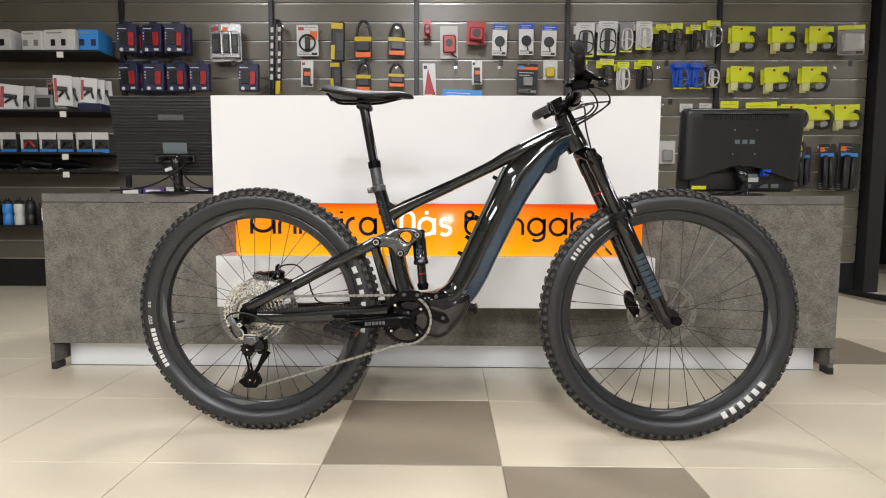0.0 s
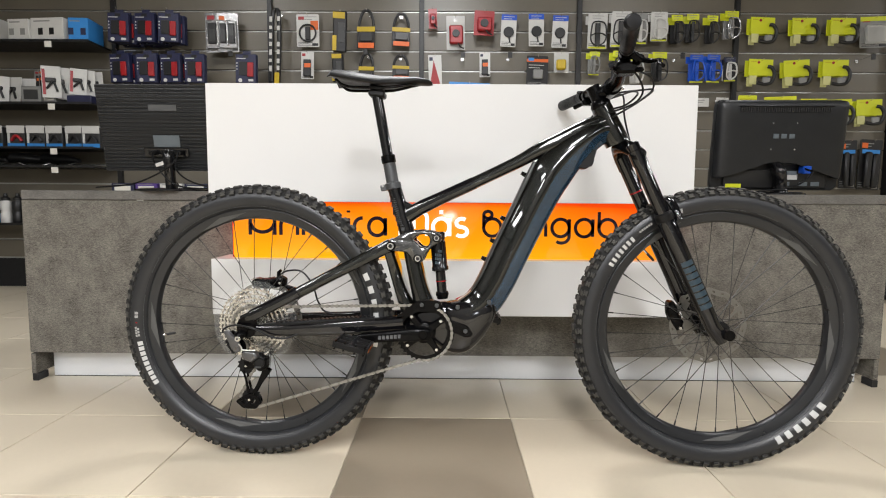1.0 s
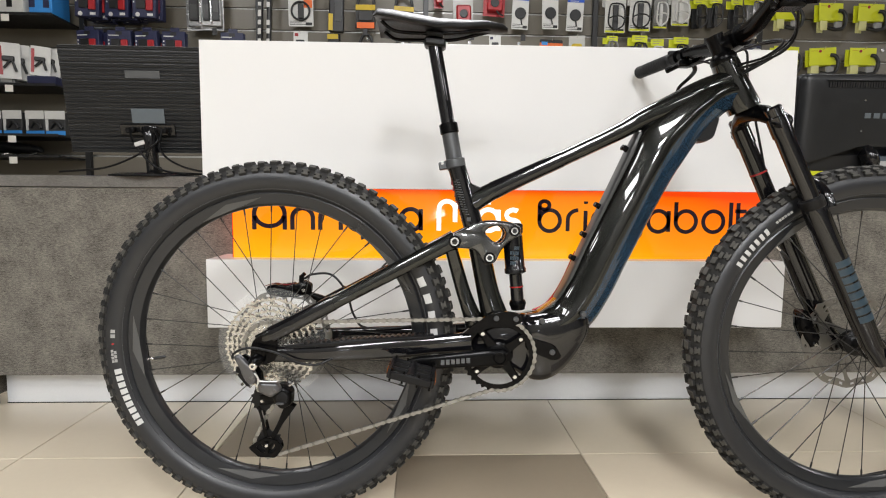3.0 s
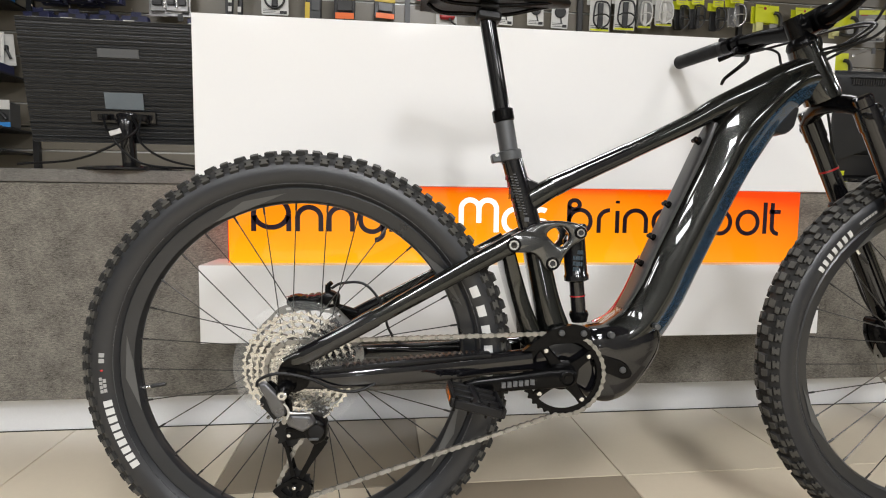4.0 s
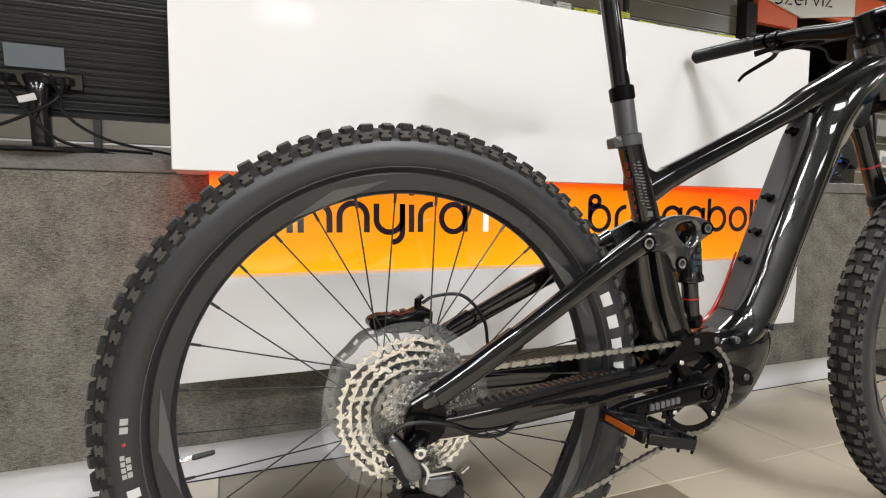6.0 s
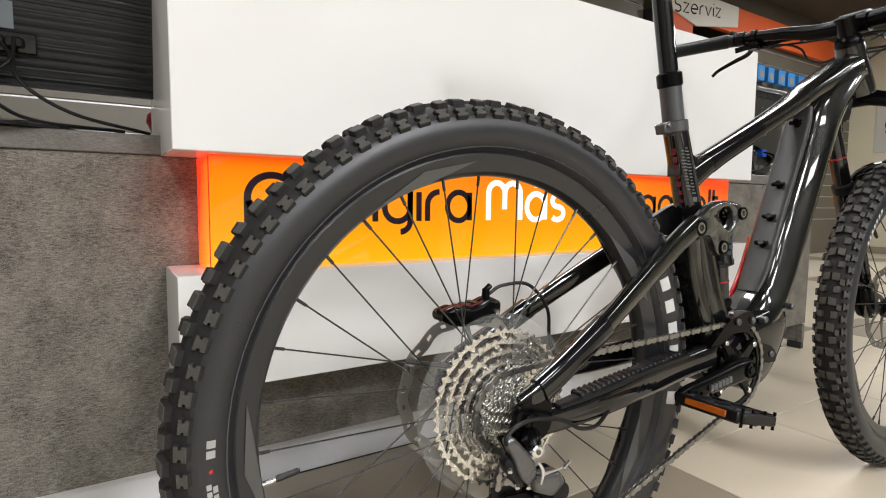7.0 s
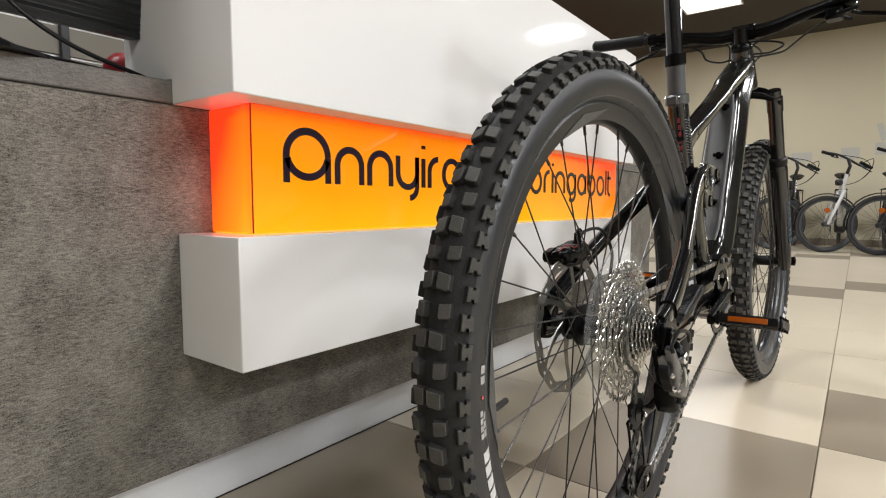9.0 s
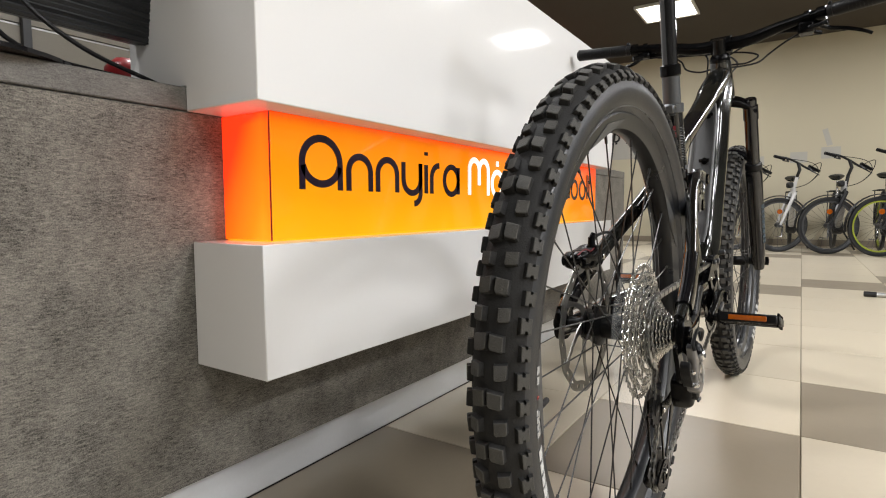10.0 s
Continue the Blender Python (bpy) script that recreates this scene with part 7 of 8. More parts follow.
for x, w in ((2.255, 0.135), (2.52, 0.24)):
    pack("yellow_card_pack", x, 1.465, w, 0.09, 0.04, YELLOW, "wide yellow carded pack", "accessory", lambda w, h, o: [("print", lines(-w * 0.4, w * 0.3, h * 0.2, 2, 0.02, o), YELLOWD)])


def glove(w, h, o):
    return [("grip", lump(-w * 0.3, -w * 0.02, -h * 0.46, h * 0.25, o, o - 0.035, 0.012), BLACKM), ("grip", lump(w * 0.04, w * 0.32, -h * 0.46, h * 0.22, o, o - 0.035, 0.012), BLACKM),
            ("header", lump(-w * 0.4, w * 0.4, h * 0.22, h * 0.3, o - 0.001, o - 0.004, 0.001), SKYC), ("print", lines(-w * 0.35, w * 0.1, h * 0.42, 2, 0.02, o - 0.0005, 0.006), GREYC)]


pack("yellow_card_pack", 2.80, 1.15, 0.09, 0.18, 0.04, None, "small yellow carded pack", "accessory", bar_end)
for x, w, h in ((2.865, 0.12, 0.32), (3.03, 0.13, 0.36), (3.215, 0.18, 0.38)):
    pack("grip_pack", x, 1.0, w, h, 0.05, BLACKM, "dark carded pack of handlebar grips", "grips", glove, "grips on the wall")
pack("parts_bag", 1.795, 1.115, 0.12, 0.18, 0.03, BAG, "clear bag of small grey parts", "accessory", lambda w, h, o: [("part", lump(-w * 0.35, w * 0.3, -h * 0.4, h * 0.1, o, o - 0.03, 0.015), GREYC)])
# empty hooks with tags
for x, z in ((-1.62, 1.79), (0.10, 1.79), (0.45, 1.79), (1.72, 1.79), (1.76, 1.50), (3.12, 1.79), (-0.62, 1.81)):
    hk = empty("display_hook", pose(x, WALL_Y, z))
    tagged(hk, "empty chrome display hook with black tag", "hook", "hooks on the wall")
    hook(hk, 0.0, 0.16)
    part("tag", box(B(), -0.016, 0.016, -0.172, -0.168, -0.03, 0.012, 0.001), BLACKM, hk)


# shelves with boxes beside the lamps
def shelf(x0, x1, z, depth=0.3):
    th = empty("shelf", pose((x0 + x1) / 2, WALL_Y, z))
    tagged(th, "thin dark metal shelf on the slat wall", "shelf", "shelves on the wall")
    w = (x1 - x0) / 2
    part("board", box(B(), -w, w, -depth, -0.002, -0.012, 0.0, 0.001), BLACKM, th)
    part("price_rail", box(B(), -w, w, -depth - 0.004, -depth - 0.001, -0.014, 0.003, 0.0005), BLACKM, th)
    for s in (-0.5, 0.5):
        part("price_tag", box(B(), s * w - 0.025, s * w + 0.025, -depth - 0.009, -depth - 0.0065, -0.055, -0.012, 0.0005), LABELM, th)


def carton(name, x, z, w, h, d, material, label, category, face=None, group="boxes on the shelves", y=None):
    th = empty(name, pose(x, (WALL_Y - 0.18) if y is None else y, z, 0, 0, GOODS.uniform(-6, 6)))
    tagged(th, label, category, group)
    part("box", box(B(), -w / 2, w / 2, -d / 2, d / 2, 0, h, 0.003), material, th)
    if face:
        part("picture", box(B(), -w * 0.36, w * 0.36, -d / 2 - 0.002, -d / 2 - 0.0004, h * 0.22, h * 0.8), face, th)
        part("print", lines(-w * 0.4, w * 0.3, h * 0.92, 1, 0.02, -d / 2), GREYC, th)
    return th


for z in (1.84, 1.40, 1.08, 0.945, 0.52):
    shelf(-3.74, -2.59, z)
for x, w, h, m, f in ((-3.64, 0.22, 0.15, WHITEC, GREYC), (-3.36, 0.20, 0.16, WHITEC, BLACKM), (-3.10, 0.16, 0.15, WHITEC, GREYC), (-2.89, 0.25, 0.16, WHITEC, BLACKM), (-2.68, 0.14, 0.16, SKYC, NAVY)):
    th = carton("carton", x, 1.84, w, h, 0.2, m, "white product box with a small printed picture" if m is WHITEC else "sky-blue cardboard product box on the shelf", "box")
    for px in (-0.05, 0.035):
        part("picture", box(B(), px - 0.018, px + 0.018, -0.102, -0.1004, h * 0.25, h * 0.55), f, th)
    part("print", lines(-w * 0.4, w * 0.1, h * 0.85, 1, 0.02, -0.1, 0.008), GREYC, th)


def blister(x, z, w, h, turn, y=None):
    """A carded tool: white card with a hang hole header, a dark tool and its bubble."""
    th = empty("tool_card", pose(x, (WALL_Y - 0.2) if y is None else y, z, GOODS.uniform(-6, 4), GOODS.uniform(-4, 4), turn))
    tagged(th, "white carded blister pack with a black tool", "tool", "carded tools")
    part("card", box(B(), -w / 2, w / 2, -0.002, 0.002, -h / 2, h / 2, 0.001), WHITEC, th)
    part("tool", tube(B(), spline([(-w * 0.25, -0.012, -h * 0.22), (0, -0.016, -h * 0.05), (w * 0.1, -0.014, h * 0.05), (w * 0.3, -0.012, -h * 0.3)], 5), 0.008, 8), BLACKM, th)
    part("tool_head", lump(-w * 0.3, w * 0.25, -h * 0.02, h * 0.12, -0.003, -0.022, 0.005), BLACKM, th)
    part("stripe", lump(-w * 0.46, -w * 0.3, -h * 0.4, h * 0.4, -0.0022, -0.0035, 0.0003), REDC, th)


for i in range(4):
    blister(-2.915 + 0.028 * i, 1.555, 0.12, 0.23, GOODS.uniform(18, 30), WALL_Y - 0.24 + 0.05 * i)
for i in range(3):
    blister(-2.73 + 0.03 * i, 1.56, 0.11, 0.19, GOODS.uniform(15, 28), WALL_Y - 0.22 + 0.05 * i)
for i in range(3):
    blister(-3.32 + 0.075 * i, 1.50, 0.15, 0.20, GOODS.uniform(-15, 25), WALL_Y - 0.24 + 0.05 * i)
for x, w, h, m, f in ((-3.66, 0.10, 0.07, BLACKM, ORANGEC), (-3.70, 0.07, 0.16, GREYC, WHITEC), (-3.52, 0.19, 0.085, BLUEC, None), (-3.42, 0.18, 0.05, BLUEC, None), (-3.06, 0.14, 0.12, GREYC, COVERM), (-2.95, 0.10, 0.11, GREYC, WHITEC), (-2.70, 0.18, 0.055, NAVY, None)):
    carton("carton", x, 1.40, w, h, 0.14, m, "small boxed accessory on the shelf", "box", f, y=WALL_Y - GOODS.uniform(0.14, 0.2))
for i in range(3):
    th = pack("parts_pack", -3.10 + 0.07 * i, 1.60, 0.10, 0.13, 0.03, GREYC, "grey carded small parts", "accessory", small_tool, "carded parts", 0.1 + 0.03 * i)
for i, x in enumerate((-3.68, -3.53, -3.37, -3.21, -3.065, -2.92, -2.775, -2.65)):
    th = carton("brake_pack", x, 1.08, 0.125, 0.15, 0.10, COVERM, "clear pack with white header and dark brake parts", "box", None)
    part("header", box(B(), -0.064, 0.064, -0.056, -0.0505, 0.105, 0.16, 0.001), WHITEC, th)
    part("side_stripe", box(B(), -0.062, -0.044, -0.0535, -0.0505, 0.032, 0.104, 0.0005), WHITEC, th)
    part("tool", tube(B(), spline([(-0.03, -0.058, 0.05), (0.0, -0.06, 0.085), (0.03, -0.06, 0.07), (0.045, -0.058, 0.045)], 5), 0.011, 8), REDC if i in (1, 3) else BLACKM, th)
    part("base_stripe", box(B(), -0.063, 0.063, -0.0535, -0.0505, 0.002, 0.03, 0.0005), SKYC, th)
carton("carton", -3.66, 0.945, 0.14, 0.12, 0.14, GREYC, "grey box with a white label", "box", WHITEC)


def saddle_item(x, z):
    th = empty("saddle", pose(x, WALL_Y - 0.18, z, 0, 0, GOODS.uniform(-25, 25)))
    tagged(th, "black padded bicycle saddle lying on the shelf", "saddle", "saddles on the shelf")
    b = B()
    rings = []
    for u, hw, zz in ((-0.15, 0.06, 0.06), (-0.13, 0.085, 0.095), (-0.06, 0.075, 0.095), (0.0, 0.05, 0.08), (0.08, 0.032, 0.07), (0.145, 0.025, 0.055), (0.158, 0.012, 0.03)):
        rings.append([Vector((u, hw * math.cos(2 * math.pi * j / 14), 0.022 + (zz - 0.02) * (0.5 + 0.5 * math.sin(2 * math.pi * j / 14)))) for j in range(14)])
    rings_to_skin(b, rings)
    part("pad", b, MATTE, th)
    part("rails", tube(B(), [(-0.1, 0.02, 0.022), (-0.04, 0.02, 0.003), (0.05, 0.02, 0.003), (0.11, 0.0, 0.022), (0.05, -0.02, 0.003), (-0.04, -0.02, 0.003), (-0.1, -0.02, 0.022)], 0.0035, 6), CHROME, th)


for x in (-3.42, -3.12, -2.90):
    saddle_item(x, 0.9465)


def bottle(x, z, material):
    th = empty("drink_bottle", pose(x, WALL_Y - 0.2, z))
    tagged(th, "plastic cycling drink bottle on the shelf", "bottle", "bottles on the shelf")
    part("body", lathe(B(), [(1e-5, 0.0), (0.034, 0.0), (0.037, 0.006), (0.037, 0.06), (0.032, 0.075), (0.032, 0.09), (0.037, 0.105), (0.037, 0.15), (0.03, 0.165), (1e-5, 0.166)], 20, axis="z"), material, th)
    part("cap", lathe(B(), [(1e-5, 0.166), (0.03, 0.166), (0.031, 0.186), (0.014, 0.198), (0.011, 0.22), (1e-5, 0.222)], 16, axis="z"), BLACKM, th)


for i, x in enumerate((-3.70, -3.61, -3.52, -3.43, -3.34, -3.25)):
    bottle(x, 0.521, (SKYC, WHITEC, BLACKM)[i % 3])
carton("carton", -3.08, 0.521, 0.13, 0.17, 0.14, BLACKM, "black product box with a pale label", "box", LABELM)
shelf(-2.55, -1.40, 0.72)
for i, x in enumerate((-2.42, -2.24, -2.06, -1.88, -1.70, -1.52)):
    carton("carton", x, 0.72, 0.16, 0.10, 0.16, (NAVY, PURPLE, WHITEC)[i % 3], "low purple and navy product box", "box", LABELM)

# small things beside the monitor
bell = empty("ornament", pose(-0.80, 2.80, CTOP))
tagged(bell, "small dark red round ornament with black base", "ornament")
part("ball", lathe(B(), [(1e-5, 0.022), (0.026, 0.028), (0.036, 0.05), (0.034, 0.066), (0.018, 0.082), (1e-5, 0.085)], 24, axis="z"), REDC, bell)
part("base", lathe(B(), [(1e-5, 0.0), (0.03, 0.0), (0.03, 0.012), (0.02, 0.022), (1e-5, 0.0225)], 20, axis="z"), BLACKM, bell)

# ---------------------------------------------------------------- service doorway and beyond
svc = empty("service_sign", pose(4.1, FLOOR_Y1 - 0.102, 2.5))
tagged(svc, "pale sign board lettered for the service room", "sign")
part("board", prism(B(), [(-0.90, 0.04), (-0.05, -0.155), (0.66, -0.045), (0.66, 0.155), (-0.90, 0.155)], -0.02, 0.0, 0.002), LABELM, svc)
lettering("Szerviz", -0.42, 0.34, -0.04, 0.085, 0.014, -0.0204, INK, svc, 0.34, 0.003, lambda px, py, pz: (px, py, pz + 0.1 * px))


def blue_pack(x, z, material, group="packs on the far slat wall"):
    th = empty("hanging_pack", pose(x, FLOOR_Y1 - 0.025, z, 0, GOODS.uniform(-3, 3), GOODS.uniform(-8, 8)))
    tagged(th, "boxed accessory hanging on the far slat wall", "accessory", group)
    part("box", box(B(), -0.07, 0.07, -0.12, -0.06, -0.085, 0.075, 0.003), material, th)
    part("window", box(B(), -0.04, 0.045, -0.1225, -0.1205, -0.06, 0.02), GREYC, th)
    b = tube(B(), [(0, 0, 0.08), (0, -0.16, 0.085)], 0.002, 6)
    part("hook", b, CHROME, th)


for z, row, m in ((2.06, (5.22, 5.42, 5.66, 5.88, 6.10, 6.32), SKYC), (1.76, (5.22, 5.45, 5.72, 5.95), SKYC), (1.78, (6.35, 6.6, 6.85), YELLOW), (1.46, (5.25, 5.5, 5.75, 6.0, 6.3, 6.6), GREYC), (1.16, (5.3, 5.55, 5.85, 6.15, 6.45), WHITEC), (0.90, (5.4, 5.7, 6.0, 6.3), SKYC)):
    for x in row:
        blue_pack(x, z, m)
b = B()
for k in range(1, 16):
    slab(b, DOOR_X1 + 0.01, FLOOR_X1 - 0.01, FLOOR_Y1 - 0.024, FLOOR_Y1 - 0.0205, 0.3 + 0.1467 * k - 0.006, 0.3 + 0.1467 * k + 0.006)
tagged(part("slot_rails", b, ALU), "aluminium slot rails of the far slat wall", "wall panel", "", "structure")

# a low display table leg seen past the counter's end
stand = empty("display_stand", pose(3.25, 4.45, 0, 0, 0, 8))
tagged(stand, "black steel display stand foot by the doorway", "stand")
part("foot_bar", box(B(), -0.03, 0.03, -0.32, 0.32, 0.0, 0.035, 0.006), BLACKM, stand)


# ---------------------------------------------------------------- city bikes along the beige wall
def city_bike(x, y, turn, steer, framemat, tone):
    """A low-step electric city bike: origin under the rear axle, front towards +x."""
    th = empty("city_bicycle", pose(x, y, 0, 0, 0, turn))
    tagged(th, tone + " electric city bike parked by the wall", "bicycle", "city bikes along the wall")
    R = 0.325

    def cw(cx, m):
        b = B()
        lathe(b, [(R - 0.045, -0.012), (R - 0.03, -0.02), (R - 0.008, -0.017), (R, 0.0), (R - 0.008, 0.017), (R - 0.03, 0.02), (R - 0.045, 0.012)], 48, closed=True)
        bmesh.ops.transform(b, matrix=m, verts=b.verts)
        w = part("wheel", b, RUBBER, th)
        b = B()
        lathe(b, [(R - 0.062, -0.010), (R - 0.044, -0.011), (R - 0.044, 0.011), (R - 0.062, 0.010)], 48, closed=True)
        bmesh.ops.transform(b, matrix=m, verts=b.verts)
        part("rim", b, GREYTUBE if x > 7.23 else mat("lime_rim", rgb("8f9a2a"), 0.4), w)
        b = B()
        disc(b, 0.03, -0.04, 0.04, 16)
        for i in range(24):
            a = 2 * math.pi * i / 24
            tube(b, [Vector((0.02 * math.cos(a + 1.0), 0.03 * (1 - 2 * (i % 2)), 0.02 * math.sin(a + 1.0))), Vector(((R - 0.06) * math.cos(a), 0, (R - 0.06) * math.sin(a)))], 0.0015, 4)
        bmesh.ops.transform(b, matrix=m, verts=b.verts)
        part("spokes", b, GREYTUBE, w)
        b = B()
        rings = []
        for i in range(15):
            a = radians(-10 + 160 * i / 14) if cx > 0.5 else radians(10 + 170 * i / 14)
            rings.append([Vector(((R + 0.02 + e) * math.cos(a), yy, (R + 0.02 + e) * math.sin(a))) for e, yy in ((0, -0.028), (0.01, 0.0), (0, 0.028), (-0.003, 0.0))])
        rings_to_skin(b, rings)
        bmesh.ops.transform(b, matrix=m, verts=b.verts)
        part("mudguard", b, BLACKM, th)

    cw(0.0, pose(0, 0, R))
    hx = 0.97
    ms = Matrix.Translation((hx, 0, 0)) @ pose(0, 0, 0, 0, 0, steer) @ Matrix.Translation((-hx, 0, 0))
    cw(1.12, ms @ pose(1.12, 0, R))
    b = B()
    smooth_member(b, [(0.945, 0, 0.83), (0.925, 0, 0.70), (0.74, 0, 0.44), (0.50, 0, 0.32), (0.44, 0, 0.30)], [(0.04, 0.03), (0.045, 0.03), (0.05, 0.032), (0.05, 0.035), (0.05, 0.04)], 14, 3)
    part("frame", b, framemat, th)
    part("seat_tube", smooth_member(B(), [(0.44, 0, 0.30), (0.37, 0, 0.52), (0.32, 0, 0.70)], [(0.025, 0.022), (0.02, 0.02), (0.018, 0.018)], 12), framemat, th)
    for s in (-1, 1):
        part("chain_stay", tube(B(), [(0.42, s * 0.04, 0.30), (0.0, s * 0.065, R)], 0.012, 8), framemat, th)
        part("seat_stay", tube(B(), [(0.36, s * 0.02, 0.58), (0.0, s * 0.065, R)], 0.009, 8), framemat, th)
    b = disc(B(), 0.085, -0.055, 0.055, 24, (0.46, 0, 0.29), bevel=0.015)
    part("motor", b, BLACKM, th)
    part("battery", box(B(), -0.06, 0.06, -0.04, 0.04, -0.16, 0.16, 0.015, pose(0.25, 0, 0.56, 0, -18, 0)), BLACKM, th)
    b = B()
    for s in (-1, 1):
        tube(b, [Vector((0.975, s * 0.055, 0.70)), Vector((1.04, s * 0.06, 0.54)), Vector((1.12, s * 0.055, R))], [0.02, 0.018, 0.013], 10)
    tube(b, [(0.975, -0.06, 0.70), (0.975, 0.06, 0.70)], 0.02, 10)
    tube(b, [(0.975, 0, 0.68), (0.935, 0, 0.90)], 0.018, 12)
    bmesh.ops.transform(b, matrix=ms, verts=b.verts)
    part("fork", b, framemat if tone.startswith("white") else BLACKM, th)
    # the bar hangs tilted as the bike leans on its stand with the wheel turned
    top = ms @ Vector((0.93, 0, 1.03))
    side, up = Vector((0.152, -0.235, 0.108)), Vector((0, 0, 1))
    b = tube(B(), spline([top + side, top + side * 0.45 + up * 0.035, top + up * 0.03, top - side * 0.45 + up * 0.01, top - side * 0.9 + up * 0.03], 5), 0.0125, 10)
    tube(b, [ms @ Vector((0.937, 0, 0.89)), top + Vector((0.03, 0.02, -0.05)), top + up * 0.03], 0.017, 10)
    bar = part("handlebar", b, BLACKM, th)
    for s in (-1, 1):
        end = top + side * (s if s > 0 else -0.9) + up * (0 if s > 0 else 0.03)
        part("grip", tube(B(), [end + side * 0.04 * s, end - side * 0.42 * s + up * 0.016], 0.018, 10), MATTE, bar)
        mid = top + side * 0.5 * s + up * 0.03
        part("brake_lever", tube(B(), [mid, mid + Vector((0.03, 0.02, -0.04)), mid + side * 0.3 * s + Vector((0.04, 0.03, -0.06))], [0.012, 0.009, 0.006], 8), BLACKM, bar)
        b = tube(B(), spline([mid, top + Vector((0.05, 0.14 + 0.08 * (s < 0), 0.02)), top + Vector((0.05, 0.20, -0.10)), top + Vector((0.04, 0.10, -0.22)), ms @ Vector((0.975, 0, 0.76))], 5), 0.004, 6)
        part("cable", b, MATTE, bar)
    b = B()
    box(b, -0.02, 0.04, -0.04, 0.04, -0.035, 0.035, 0.015, pose(1.0, 0, 0.80))
    bmesh.ops.transform(b, matrix=ms, verts=b.verts)
    part("head_lamp", b, BLACKM, th)
    part("seatpost", tube(B(), [(0.32, 0, 0.68), (0.27, 0, 0.86)], 0.014, 10), CHROME, th)
    b = B()
    rings = []
    for u, hw, zz in ((0.12, 0.06, 0.90), (0.14, 0.085, 0.92), (0.2, 0.08, 0.92), (0.28, 0.045, 0.91), (0.37, 0.025, 0.90), (0.40, 0.012, 0.89)):
        rings.append([Vector((u, hw * math.cos(2 * math.pi * j / 14), zz + 0.028 * math.sin(2 * math.pi * j / 14))) for j in range(14)])
    rings_to_skin(b, rings)
    part("saddle", b, MATTE, th)
    rack = B()
    for s in (-1, 1):
        tube(rack, [(-0.28, s * 0.06, 0.74), (0.2, s * 0.06, 0.74)], 0.006, 6)
        tube(rack, [(-0.1, s * 0.06, 0.74), (0.0, s * 0.07, R)], 0.006, 6)
    for u in (-0.28, -0.12, 0.04, 0.2):
        tube(rack, [(u, -0.06, 0.74), (u, 0.06, 0.74)], 0.006, 6)
    part("rack", rack, BLACKM, th)
    part("kickstand", tube(B(), [(0.36, 0.05, 0.28), (0.30, 0.20, 0.008)], 0.010, 8), BLACKM, th)
    part("crank", tube(B(), [(0.46, -0.09, 0.29), (0.56, -0.10, 0.16), (0.56, -0.18, 0.16)], 0.010, 8), CHROME, th)
    b = disc(B(), 0.03, -0.004, 0.004, 14)
    bmesh.ops.transform(b, matrix=ms @ pose(1.12, 0.02, R + 0.16, 0, 0, 0), verts=b.verts)
    part("reflector", b, AMBER, th)


LIGHTGREY = mat("light_grey_paint", (0.35, 0.35, 0.35), 0.35, vary=0.05, coat=0.4)
WHITEP = mat("white_frame_paint", (0.62, 0.62, 0.61), 0.3, vary=0.04, coat=0.5)
city_bike(7.48, 2.85, 182, -65, BLACKM, "black")
city_bike(7.45, 2.38, 181, -67, BLACKM, "matte black")
city_bike(7.40, 1.90, 182, -67, WHITEP, "white")
city_bike(7.32, 1.43, 183, -69, LIGHTGREY, "grey")
city_bike(7.20, 0.96, 182, -67, BLACKM, "black")
city_bike(7.13, 0.47, 181, -66, LIGHTGREY, "grey")
PAPER = mat("pale_paper", (0.45, 0.43, 0.38), 0.6, vary=0.05)
for y, z, w, h, tilt in ((2.37, 1.20, 0.12, 0.06, 0), (1.835, 1.222, 0.10, 0.074, 0), (1.472, 1.267, 0.108, 0.077, 0), (1.518, 1.475, 0.032, 0.115, -16)):
    pn = box(B(), -0.004, -0.001, -w, w, -h, h, 0, pose(FLOOR_X1, y, z, tilt, 0, 0))
    tagged(part("price_sheet", pn, PAPER), "plain white price sheet on the beige wall", "sign", "price sheets")
poster = empty("wall_poster", pose(FLOOR_X1, 4.25, 1.62))
tagged(poster, "pale poster with two dark looped emblems", "poster")
part("sheet", box(B(), -0.008, -0.001, -0.34, 0.28, -0.30, 0.34, 0.001), PAPER, poster)
for y in (-0.13, 0.10):
    b = B()
    lathe(b, [(0.045, -0.012), (0.075, -0.012), (0.075, -0.0085), (0.045, -0.0085)], 28, (0, y, 0.05), "x", True)
    for e in (-1, 1):
        for k in (-1, 1):
            box(b, -0.012, -0.0085, -0.035, 0.0, -0.014, 0.014, 0, pose(0, y + 0.035 + 0.03 * e, 0.05 - 0.10 * k + 0.012, 0, 0, 0))
    part("emblem", b, BLACKM, poster)

rack = empty("bike_stand", pose(2.81, 1.43, 0))
tagged(rack, "pale steel floor stand tube with black end cap", "bike stand")
part("tube", tube(B(), [(0.0, -0.03, 0.016), (0.02, -0.6, 0.016)], 0.015, 12), ALU, rack)
part("end_cap", tube(B(), [(0.0, 0.012, 0.0165), (0.0, 0.01, 0.0165), (0.0, -0.05, 0.0165)], [0.012, 0.0165, 0.0165], 12), BLACKM, rack)


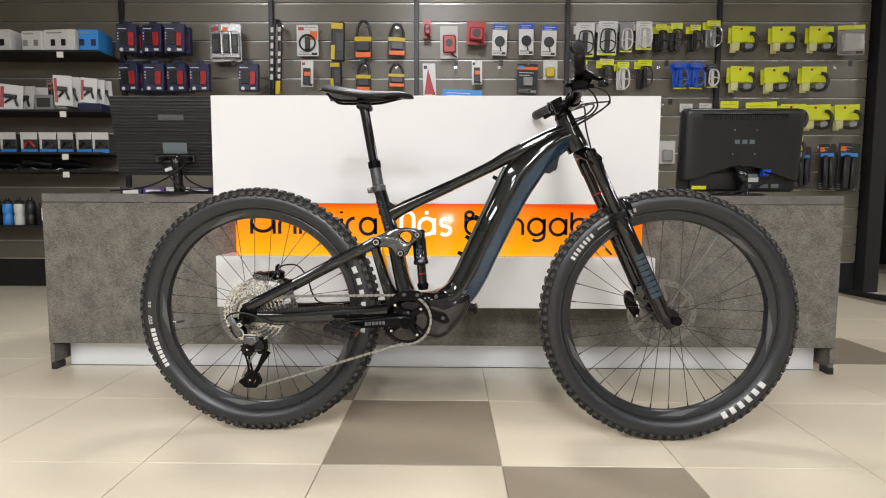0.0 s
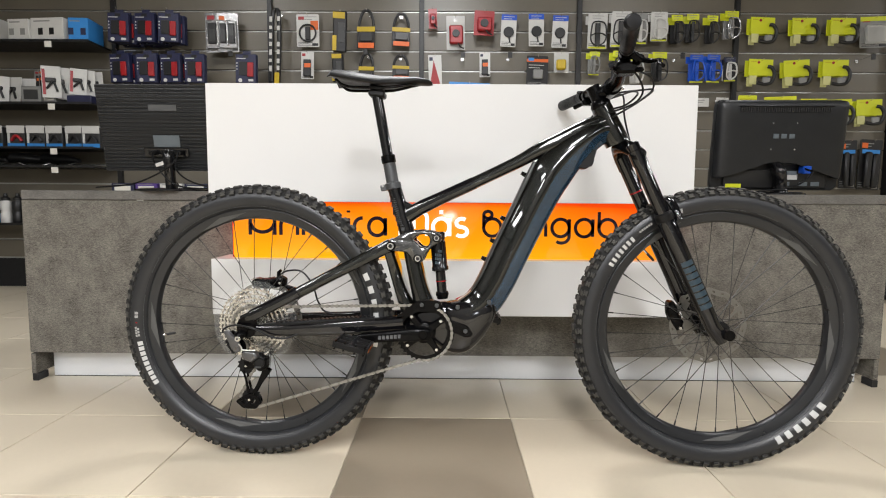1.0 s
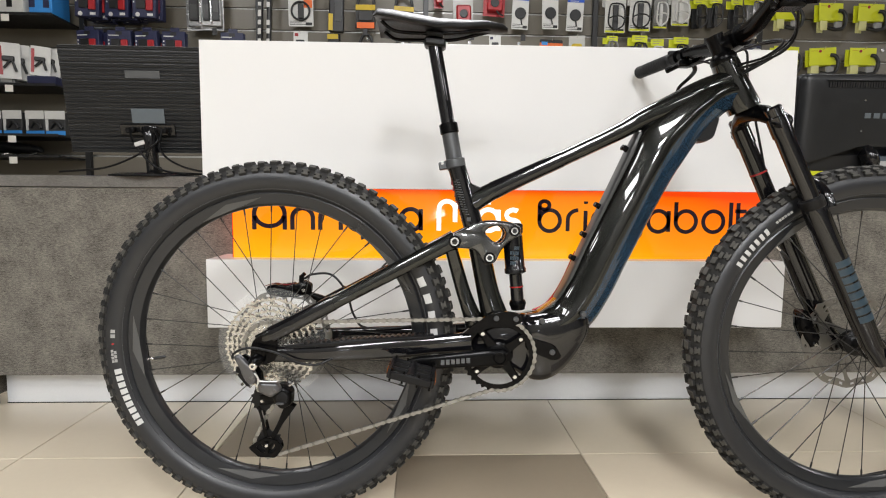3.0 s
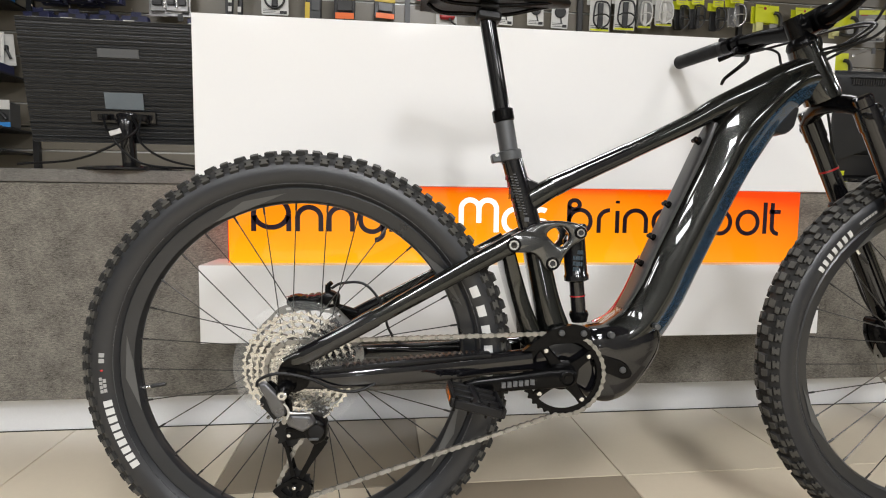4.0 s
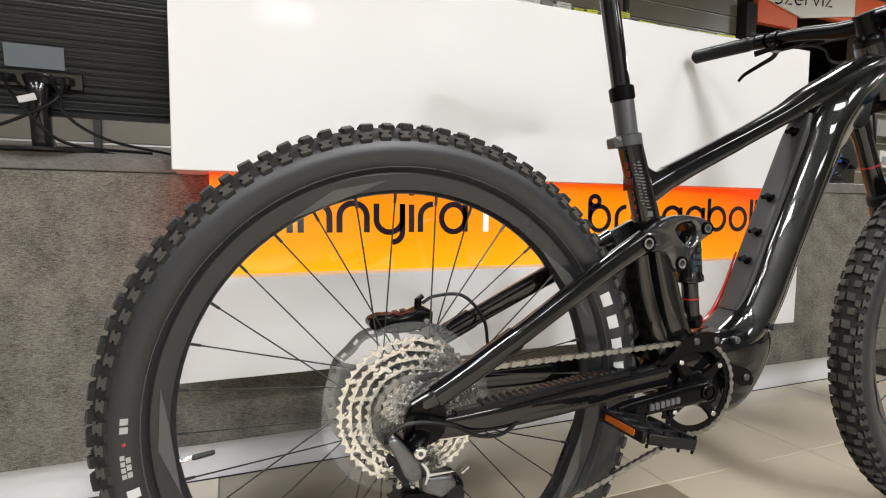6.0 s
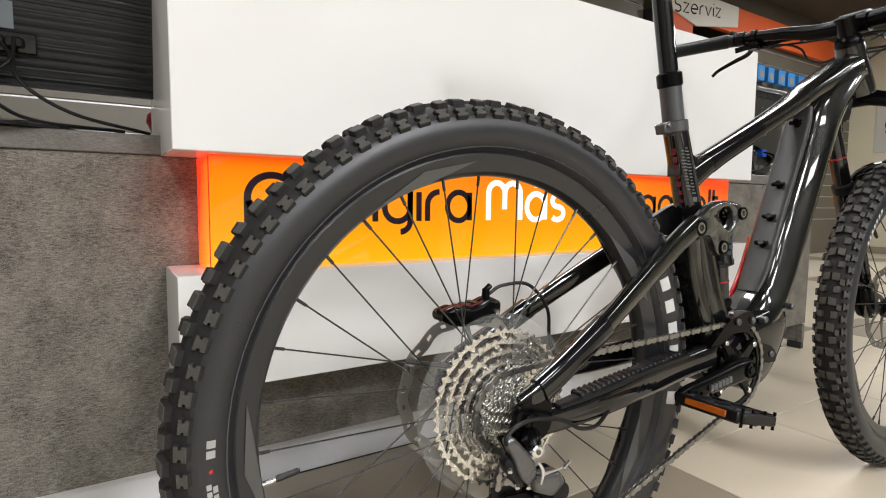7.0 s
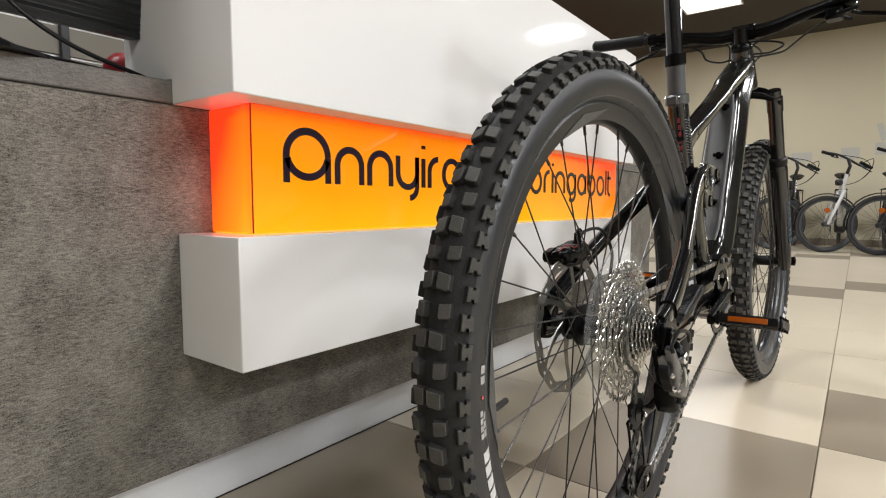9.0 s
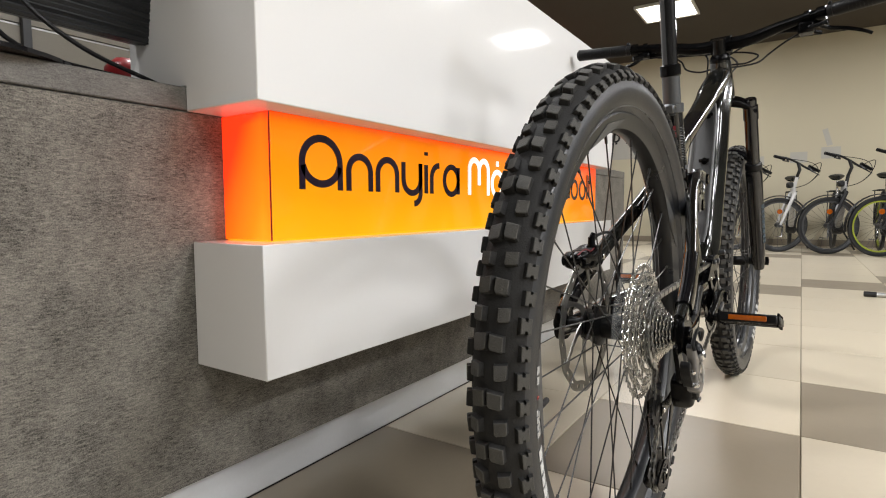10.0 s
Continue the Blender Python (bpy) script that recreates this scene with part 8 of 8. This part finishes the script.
# ---------------------------------------------------------------- pieces of the floor, last
tile_mesh = []
for material in (TILE, TILED):
    tb = B()
    g = 0.0014
    a = [tb.verts.new((x, y, 0.0)) for x, y in ((g + 0.001, g + 0.001), (T - g - 0.001, g + 0.001), (T - g - 0.001, T - g - 0.001), (g + 0.001, T - g - 0.001))]
    c = [tb.verts.new((x, y, -0.001)) for x, y in ((g, g), (T - g, g), (T - g, T - g), (g, T - g))]
    d = [tb.verts.new((x, y, -0.008)) for x, y in ((g, g), (T - g, g), (T - g, T - g), (g, T - g))]
    tb.faces.new(a)
    for lo, hi in ((c, a), (d, c)):
        for i in range(4):
            tb.faces.new((lo[i], lo[(i + 1) % 4], hi[(i + 1) % 4], hi[i]))
    tile_mesh.append(as_mesh("tile", tb, material, 20))
i0, i1 = math.floor((FLOOR_X0 - TX) / T), math.ceil((FLOOR_X1 - TX) / T)
j0, j1 = math.floor((FLOOR_Y0 - TY) / T), math.ceil((FLOOR_Y1 + 2.2 - TY) / T)
rest = [B(), B()]
for i in range(i0, i1):
    for j in range(j0, j1):
        dark = 1 if (i + j) % 6 == 0 else 0
        x, y = TX + i * T, TY + j * T
        if -3.3 < x < 6.7 and 0.2 < y < 4.4:
            tile = part("tile", tile_mesh[dark], None, floor)
            tile.location = (x, y, 0)
        else:
            slab(rest[dark], x + 0.0014, x + T - 0.0014, y + 0.0014, y + T - 0.0014, -0.003, 0.0)
for bm, material in zip(rest, (TILE, TILED)):
    tagged(part("far_tile", bm, material, floor), "", "", "", "stuff")

# boards of the slat wall
PITCH = 0.1467
BAYS = [-3.755, -2.570, -1.372, -0.212, 0.988, 2.184, 3.385]
BAYS[0] = -3.76
for x0, x1 in zip(BAYS, BAYS[1:]):
    sb = B()
    w = x1 - x0
    box(sb, 0.004, w - 0.004, -0.018, 0.0, 0.006, PITCH - 0.006, 0.0015)
    board = as_mesh("slat_board", sb, SLATM)
    gb = B()
    slab(gb, 0.004, w - 0.004, -0.0045, -0.0005, -0.0065, 0.0065)
    groove = as_mesh("slot_rail", gb, ALU)
    holder = tagged(new("slat_panel", groove), "grey slat-wall bay with aluminium slot rails", "wall panel", "", "structure")
    holder.location = (x0, FLOOR_Y1, 0.235)
    for k in range(17):
        p = part("slat_board", board, SLATM, holder)
        p.location = (0, 0, PITCH * k)
        if k:
            r = part("slot_rail", groove, ALU, holder)
            r.location = (0, 0, PITCH * k)
    if x0 > -3.7:
        b = box(B(), x0 - 0.018, x0 + 0.018, FLOOR_Y1 - 0.05, FLOOR_Y1 - 0.0185, 0.0, CEIL - 0.01, 0.002)
        tagged(part("upright_post", b, BLACKM), "black steel upright between slat-wall bays", "post", "slat wall uprights", "structure")
